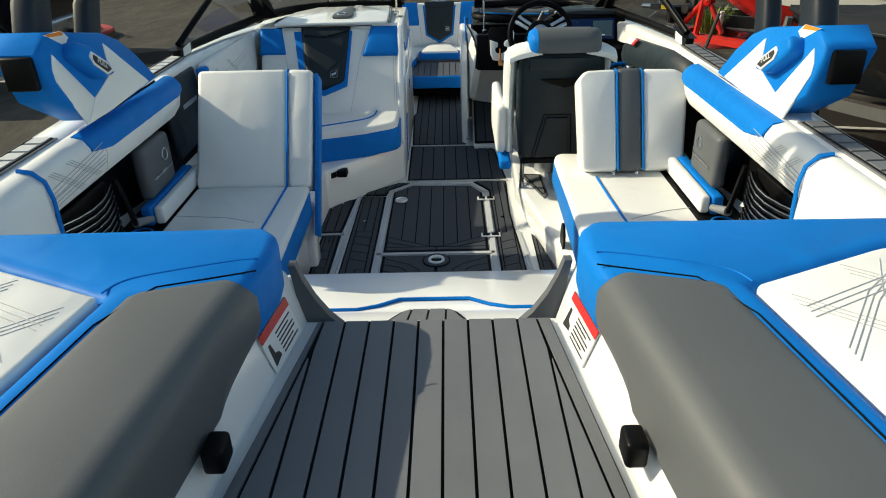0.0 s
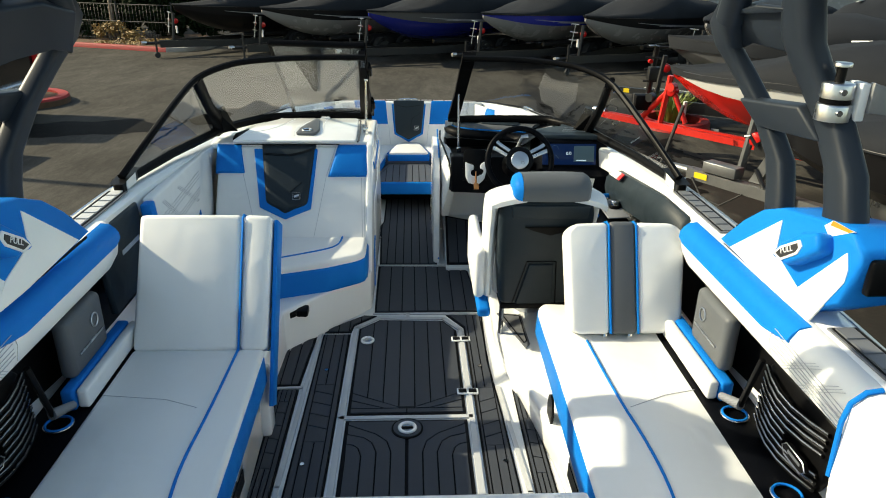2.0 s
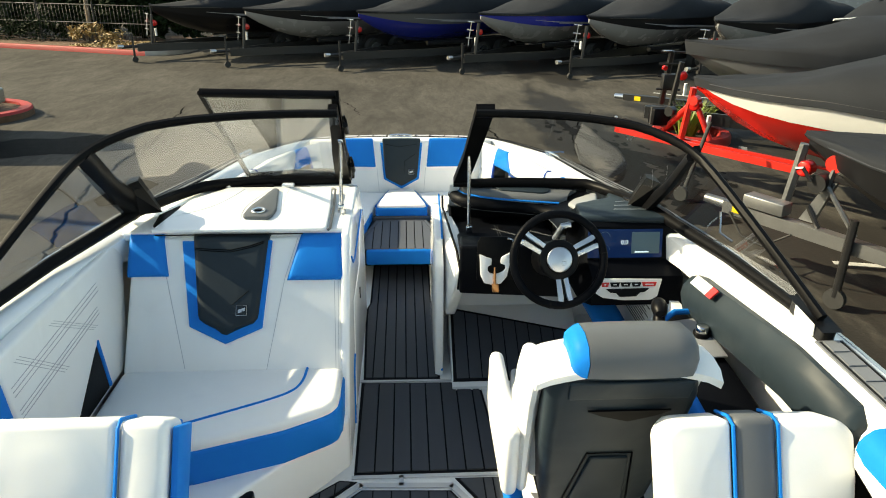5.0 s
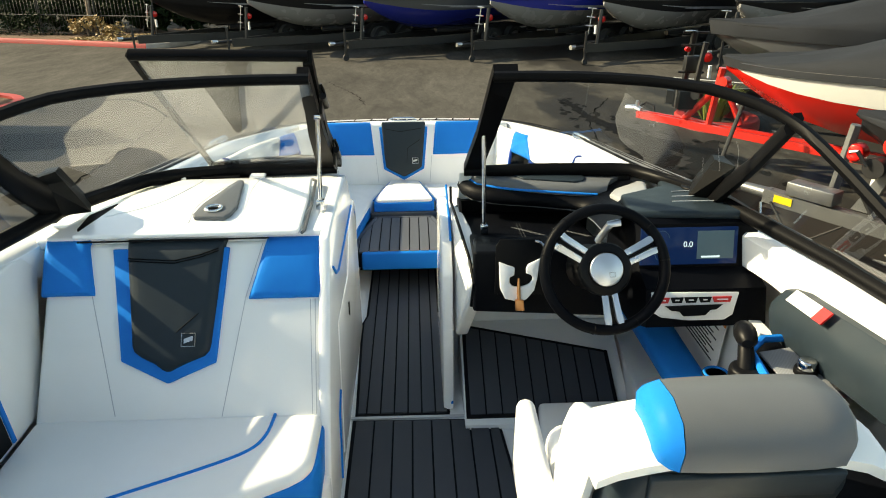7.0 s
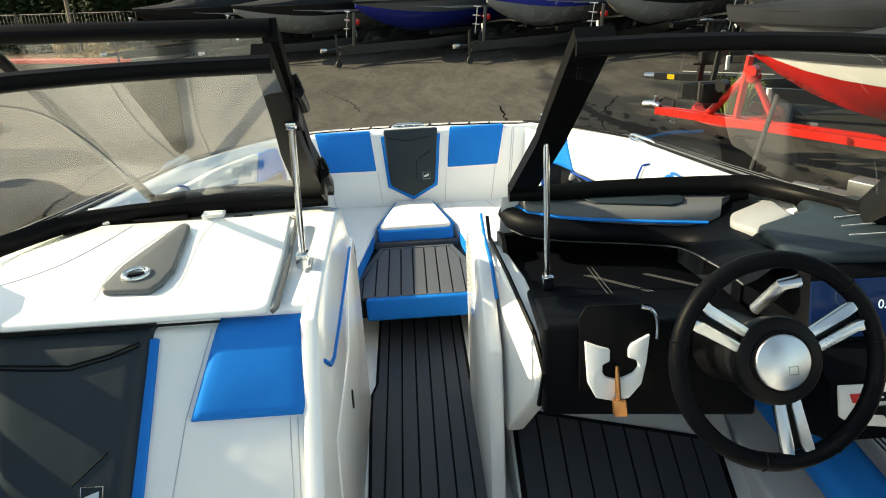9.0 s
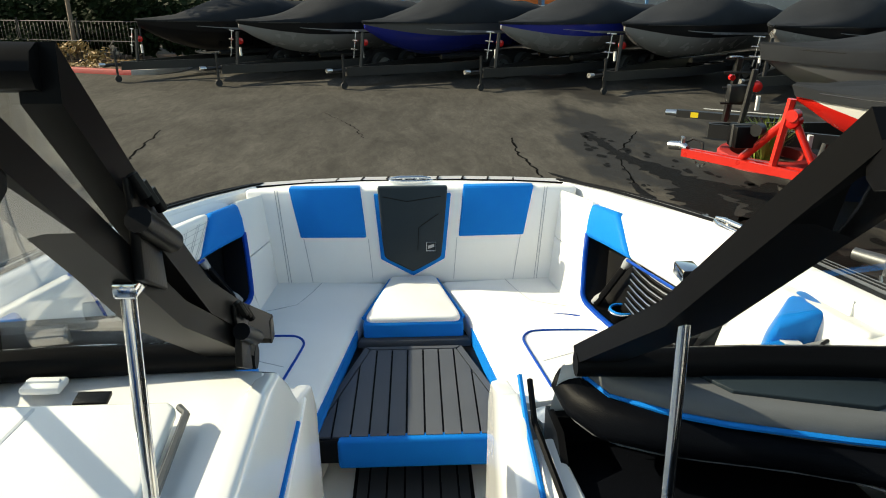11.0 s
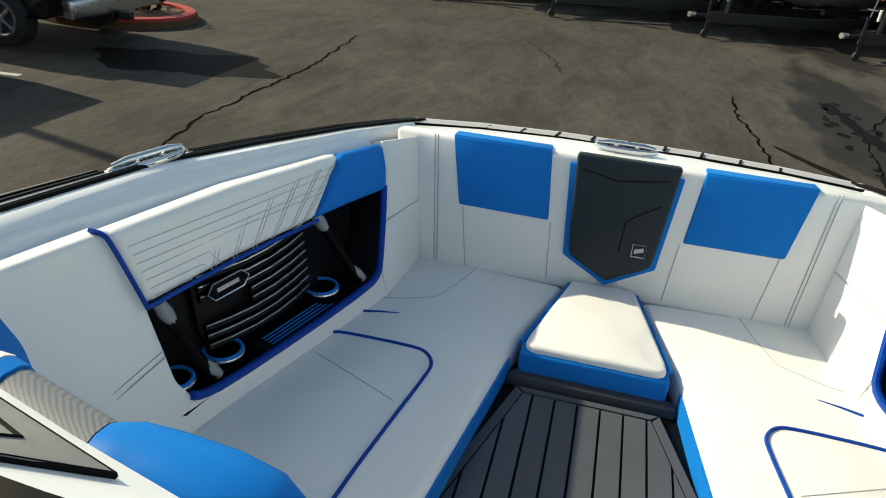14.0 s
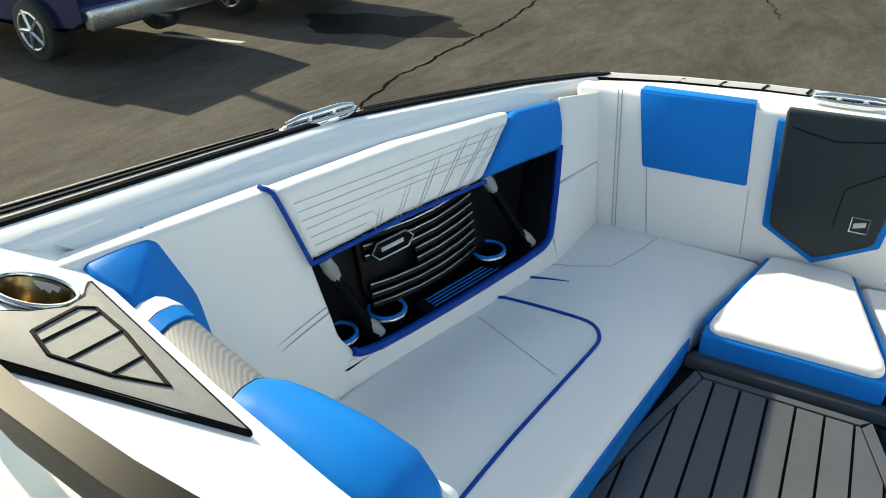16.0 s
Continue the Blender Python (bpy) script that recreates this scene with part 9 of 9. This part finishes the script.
part("jack_wheel", disc((3.83, 10.53, GZ + 0.10), side, 0.10, 0.06, 18), RUBBER, redt, "black jack wheel")
part("label", slab([R(0.75, 0.125, -0.63), R(0.58, 0.155, -0.63), R(0.58, 0.155, -0.70), R(0.75, 0.125, -0.70)], 0.01), LABEL_W, redt, "white label", smooth=0)
part("label", slab([R(-0.60, 0.365, -0.62), R(-0.72, 0.385, -0.62), R(-0.72, 0.385, -0.71), R(-0.60, 0.365, -0.71)], 0.01), CARBON, redt, "tan label", smooth=0)
part("brake_line", tube([R(1.34, 0.05, -0.56), R(1.25, 0.10, -0.48), R(1.12, 0.12, -0.52), R(1.10, 0.10, -0.66), R(1.2, 0.08, -0.74), R(1.3, 0.06, -0.66)], 0.018, 6), RUBBER, redt, "looped black cable")
for k in range(9):
    a = R(1.22 - 0.03 * k, 0.08, -0.68 - 0.14 * math.sin(math.pi * k / 8))
    part("chain_link", disc(a, side if k % 2 else d, 0.018, 0.012, 8), ALU, redt, "bright safety chain link")
part("latch", xf(box(-0.02, 0.02, -0.03, 0.03, 0, 0.10, 0.006), Matrix.Translation(R(1.34, 0, -0.56))), ALU, redt, "bright coupler latch")
part("winch", merged(disc(R(0.38, 0.0, -0.22), side, 0.075, 0.12, 16), tube([R(0.38, 0.08, -0.22), R(0.38, 0.16, -0.22), R(0.46, 0.16, -0.10)], 0.014, 6)), TR_K, redt, "black winch with crank")
part("battery_strap", xf(box(-0.145, 0.145, -0.03, 0.03, 0, 0.268, 0.004), Matrix.Translation(R(0.55, 0, -0.45))), RUBBER, redt, "black strap")
solo("grass_clump", blades(220, (5.15, 13.75, GZ + 0.1), 0.32, 0.55, 4), LEAF_Y, "yellow-green clump of ornamental grass", "grass clump", kind="stuff", smooth=0)
solo("grass_clump", blades(220, (5.55, 14.4, GZ + 0.1), 0.32, 0.5, 5), LEAF_Y, "yellow-green clump of ornamental grass", "grass clump", kind="stuff", smooth=0)
isl2 = [(5.35 + 0.7 * math.cos(a), 14.05 + 0.8 * math.sin(a)) for a in (2 * math.pi * k / 24 for k in range(25))]
kerb(isl2, 0.18, 0.16, lab="round red painted kerb of a grass island")

blk = thing("black_trailer_tongue", (4.6, 15.8, GZ), "black trailer tongue with a bright coupler", "trailer tongue")
part("beam", slab([(4.55, 15.80, -0.68), (4.62, 15.90, -0.68), (6.0, 14.9, -0.66), (5.9, 14.8, -0.66)], 0.12), TR_K, blk)
part("coupler", tube([(4.62, 15.83, -0.74), (4.42, 15.95, -0.74)], [0.06, 0.05], 8), ALU, blk, "bright ball coupler")
part("stop_label", slab([(4.75, 15.66, -0.69), (4.95, 15.52, -0.69), (4.95, 15.52, -0.78), (4.75, 15.66, -0.78)], 0.01), YELLOW, blk, "yellow label", smooth=0)
part("winch_post", merged(tube([(5.15, 15.2, -0.75), (5.12, 14.9, 0.3)], 0.06, 6), *[tube([(4.92, 14.95, z), (5.36, 14.85, z)], 0.022, 6) for z in (-0.42, -0.18, 0.06, 0.28)], box(4.98, 5.26, 14.78, 14.95, -0.40, -0.12, 0.02)), TR_K, blk, "black winch post with steps")
part("step_pad", box(4.93, 5.10, 14.80, 14.90, 0.295, 0.32, 0.005), ALU, blk, "bright step pad")
part("winch_lamp", disc((4.98, 14.80, 0.0), (0, -1, 0), 0.045, 0.08, 12), LAMP_R, blk, "red lamp")

# galvanised trailer close to starboard
gal = thing("galvanised_trailer_tongue", (3.8, 8.0, GZ), "galvanised trailer tongue with yellow label and cables", "trailer tongue")
g0 = Vector((3.50, 8.56, -0.42))
e = Vector((0.53, -0.85, 0)).normalized()
es = Vector((-e.y, e.x, 0))
Gp = lambda a, b, z: g0 + e * a + es * b + Vector((0, 0, z))
part("beam", slab([Gp(0.0, -0.06, -0.05), Gp(0.0, 0.06, -0.05), Gp(4.2, 0.06, -0.10), Gp(4.2, -0.06, -0.10)], 0.13), TR_G, gal)
part("coupler", tube([Gp(-0.25, 0, -0.10), Gp(0.05, 0, -0.10)], [0.05, 0.06], 8), TR_G, gal, "dull steel coupler")
part("actuator", xf(box(-0.09, 0.09, -0.22, 0.22, 0, 0.13, 0.01), Matrix.Translation(Gp(0.45, 0, -0.04)) @ Matrix.Rotation(math.atan2(e.y, e.x) - math.pi / 2, 4, "Z")), TR_G, gal, "steel brake actuator")
part("label", slab([Gp(0.12, -0.064, -0.075), Gp(0.30, -0.064, -0.075), Gp(0.30, -0.064, -0.145), Gp(0.12, -0.064, -0.145)], 0.006), YELLOW, gal, "yellow label", smooth=0)
part("cable", tube([Gp(0.1, -0.08, -0.15), Gp(0.3, -0.12, -0.34), Gp(0.55, -0.11, -0.38), Gp(0.8, -0.08, -0.18)], 0.012, 6), RUBBER, gal, "black loop of cable")
part("safety_chain", tube([Gp(0.0, -0.07, -0.18), Gp(0.05, -0.10, -0.40), Gp(0.2, -0.08, -0.46)], 0.014, 5), ALU, gal, "hanging safety chain")
part("jack", tube([Gp(1.35, -0.10, 0.15), Gp(1.35, -0.10, GZ + 0.54)], 0.04, 8), TR_K, gal, "black jack post")
part("jack_wheel", disc(Gp(1.35, -0.10, GZ + 0.52), es, 0.10, 0.06, 18), RUBBER, gal, "black jack wheel")
part("winch_stand", merged(slab([Gp(0.78, 0.03, -0.04), Gp(0.92, 0.03, -0.04), Gp(1.06, 0.03, 0.40), Gp(0.98, 0.03, 0.40)], 0.06), tube([Gp(1.35, 0.0, -0.04), Gp(1.0, 0.0, 0.36)], 0.025, 6)), TR_G, gal, "bare galvanised winch stand")
part("winch", merged(disc(Gp(0.92, 0, 0.38), es, 0.09, 0.14, 16), tube([Gp(0.88, -0.1, 0.40), Gp(0.80, -0.14, 0.52), Gp(0.74, -0.14, 0.50)], 0.018, 6)), TR_K, gal, "black winch with crank")
part("bow_roller", disc((4.12, 7.785, 0.145), es, 0.085, 0.12, 18, 0.02), TR_R, gal, "red rubber bow roller")
part("roller_arm", tube([Gp(1.0, 0.0, 0.36), (4.12, 7.785, 0.145)], 0.03, 6), TR_K, gal)
part("arm", tube([Gp(1.0, 0.0, -0.06), Gp(0.85, 0.02, 0.12)], 0.025, 6), TR_K, gal, "raised black arm")

# ---- vehicles to port ----
def pickup(at, yaw, paint, label):
    M = pose(at[0], at[1], GZ, 0, 0, yaw) @ Matrix.Diagonal((1.04, 1.04, 1.18, 1))
    ob = thing("pickup_truck", (at[0], at[1], GZ), label, "truck", "parked trucks")
    P = lambda x, y, z: M @ Vector((x, y, z))
    prof = [(-2.75, 0.55), (-2.75, 1.12), (-0.75, 1.16), (-0.70, 1.20), (1.05, 1.20), (1.25, 1.16), (2.55, 1.05), (2.72, 0.85), (2.75, 0.50), (2.3, 0.42), (-2.4, 0.42)]
    rings = [[P(x, s * w, z) for x, z in prof] for s, w in ((-1, 0.90), (-1, 0.97), (1, 0.97), (1, 0.90))]
    part("body", loft(rings), paint, ob)
    cab = [(-0.75, 1.17), (-0.62, 1.80), (0.35, 1.82), (1.10, 1.19)]
    part("cab", loft([[P(x, s * (w - 0.12 * (z > 1.5)), z) for x, z in cab] for s, w in ((-1, 0.92), (1, 0.92))]), paint, ob)
    for s in (-1, 1):
        part("side_window", slab([P(x, s * (0.895 - 0.10 * (z > 1.5)), z) for x, z in ((-0.6, 1.25), (-0.53, 1.70), (0.32, 1.72), (0.88, 1.25))], 0.01), GLASS_T, ob, "dark side window", smooth=0)
        part("head_lamp", slab([P(2.70, s * 0.60, 0.98), P(2.70, s * 0.92, 0.96), P(2.74, s * 0.92, 0.78), P(2.75, s * 0.60, 0.80)], 0.05, 0.01), ALU, ob, "clear head lamp")
        for x in (-1.75, 1.75):
            w = part("wheel", disc(P(x, s * 0.88, 0.38), M.to_3x3() @ Vector((0, s, 0)), 0.38, 0.25, 28, 0.03), RUBBER, ob, "black tyre")
            rim = part("rim", torus(P(x, s * 1.0, 0.38), M.to_3x3() @ Vector((0, 1, 0)), 0.235, 0.025, 28, 6), ALU, w, "alloy rim")
            for k in range(5):
                a = k * 2 * math.pi / 5
                part("spoke", tube([P(x, s * 1.005, 0.38), P(x + 0.23 * math.cos(a), s * 0.998, 0.38 + 0.23 * math.sin(a))], 0.03, 6), ALU, w, "alloy spoke")
    part("windscreen", slab([P(0.45, -0.74, 1.76), P(0.45, 0.74, 1.76), P(1.08, 0.82, 1.24), P(1.08, -0.82, 1.24)], 0.01), GLASS_T, ob, "dark windscreen", smooth=0)
    part("front_bumper", xf(box(-0.06, 0.10, -0.95, 0.95, 0.42, 0.68, 0.04), M @ Matrix.Translation((2.75, 0, 0))), ALU, ob, "bright front bumper")
    part("grille", xf(box(-0.02, 0.03, -0.58, 0.58, 0.74, 0.98, 0.02), M @ Matrix.Translation((2.74, 0, 0))), BLACK, ob, "black grille")
    part("rear_bumper", xf(box(-0.10, 0.06, -0.92, 0.92, 0.44, 0.66, 0.03), M @ Matrix.Translation((-2.75, 0, 0))), ALU, ob, "bright rear bumper")
    part("tow_hitch", xf(box(-0.28, 0.0, -0.05, 0.05, 0.36, 0.46, 0.01), M @ Matrix.Translation((-2.75, 0, 0))), TR_K, ob, "black tow hitch")
    for s in (-1, 1):
        part("tail_lamp", slab([P(-2.76, s * 0.70, 1.08), P(-2.76, s * 0.95, 1.08), P(-2.76, s * 0.95, 0.78), P(-2.76, s * 0.70, 0.78)], 0.03), LAMP_R, ob, "red tail lamp", smooth=0)
    return ob


pickup((-10.75, 11.0), 180, CAR_B, "dark blue pickup truck parked beside the lane")
pickup((-10.3, 13.95), 180, CAR_K, "black pickup truck parked beside the blue one")
lp = thing("lamp_post", (-11.0, 11.9, GZ), "tall grey lamp post by the parked trucks", "lamp post")
part("pole", tube([(-13.4, 12.2, GZ), (-13.4, 12.2, GZ + 7.0)], [0.11, 0.07], 12), TR_G, lp)
part("head", box(-13.6, -13.0, 12.05, 12.35, GZ + 6.95, GZ + 7.1, 0.03), TR_G, lp, "flat lamp head")
shrub((-9.2, 16.0, GZ + 0.12), (0.7, 0.6, 0.7), LEAF_Y, 60, "yellow-green shrub in the round island", 500)
shrub((-8.6, 16.2, GZ + 0.12), (0.4, 0.4, 0.5), LEAF, 61, "dark green shrub in the round island", 400)

# ---- buildings beyond the row ----
hall = thing("dealer_building", (14, 44, GZ), "tan stucco workshop with blue-grey doors", "building")
part("wall", box(9, 40, 40, 52, GZ, GZ + 6.5), TAN, hall, smooth=0)
part("roof", box(8.7, 40.3, 39.7, 52.3, GZ + 6.5, GZ + 6.8), TR_G, hall, "grey metal roof", smooth=0)
for k in range(5):
    dr = part("door", box(11 + k * 5.5, 14.4 + k * 5.5, 39.93, 40.02, GZ, GZ + 3.8), HULL_W, hall, "pale roller door", smooth=0)
    for j in range(6):
        part("slat", box(11.1 + k * 5.5, 14.3 + k * 5.5, 39.90, 39.94, GZ + 0.1 + 0.6 * j, GZ + 0.62 + 0.6 * j), HULL_W, dr, smooth=0)
store = thing("storage_rack", (4, 36, GZ), "blue steel storage rack with orange panels", "rack")
for k in range(9):
    x = -2.0 + k * 1.5
    part("upright", box(x, x + 0.12, 35.0, 35.12, GZ, GZ + 4.2), STEEL_B, store, smooth=0)
for z in (1.4, 2.8, 4.1):
    part("rail", box(-2.0, 10.1, 34.95, 35.05, GZ + z, GZ + z + 0.16), LABEL_W, store, "pale rack rail", smooth=0)
for k in (2, 3, 4, 5):
    part("panel", box(-1.8 + k * 1.5, -0.6 + k * 1.5, 35.4, 35.5, GZ + 1.6, GZ + 3.6), ORANGE, store, "orange panel", smooth=0)
part("back_panel", box(-2.0, 10.0, 36.2, 36.3, GZ, GZ + 3.6), HULL_W, store, "pale back wall", smooth=0)
solo("far_wall", box(-40, 60, 60, 60.5, GZ, GZ + 5), TAN, "long tan wall closing the lot", "wall", kind="structure", smooth=0)

# ---- trailer under the boat ----
own = thing("boat_trailer", (0, 2.5, GZ), "black tandem trailer carrying the boat", "trailer")
for s in (-1, 1):
    part("frame_rail", box(s * 0.62, s * 0.72, -0.2, 7.4, GZ + 0.30, GZ + 0.44), TR_K, own, smooth=0)
    part("bunk", slab([(s * 0.50, 0.0, -0.64), (s * 0.64, 0.0, -0.58), (s * 0.64, 5.2, -0.58), (s * 0.50, 5.2, -0.64)][::s], 0.08), TR_K, own, smooth=0)
    for y in (0.8, 2.8, 4.8):
        part("bunk_post", box(s * 0.54, s * 0.66, y - 0.05, y + 0.05, GZ + 0.40, -0.66), TR_K, own, smooth=0)
    for y in (1.6, 2.45):
        w = part("wheel", disc((s * 1.02, y, GZ + 0.34), (1, 0, 0), 0.34, 0.22, 24), RUBBER, own, "black tyre")
        part("rim", disc((s * 1.14, y, GZ + 0.34), (1, 0, 0), 0.2, 0.02, 18), ALU, w)
for y in (1.6, 2.45, 5.6):
    part("axle", box(-1.0, 1.0, y - 0.04, y + 0.04, GZ + 0.28, GZ + 0.36), TR_K, own, smooth=0)
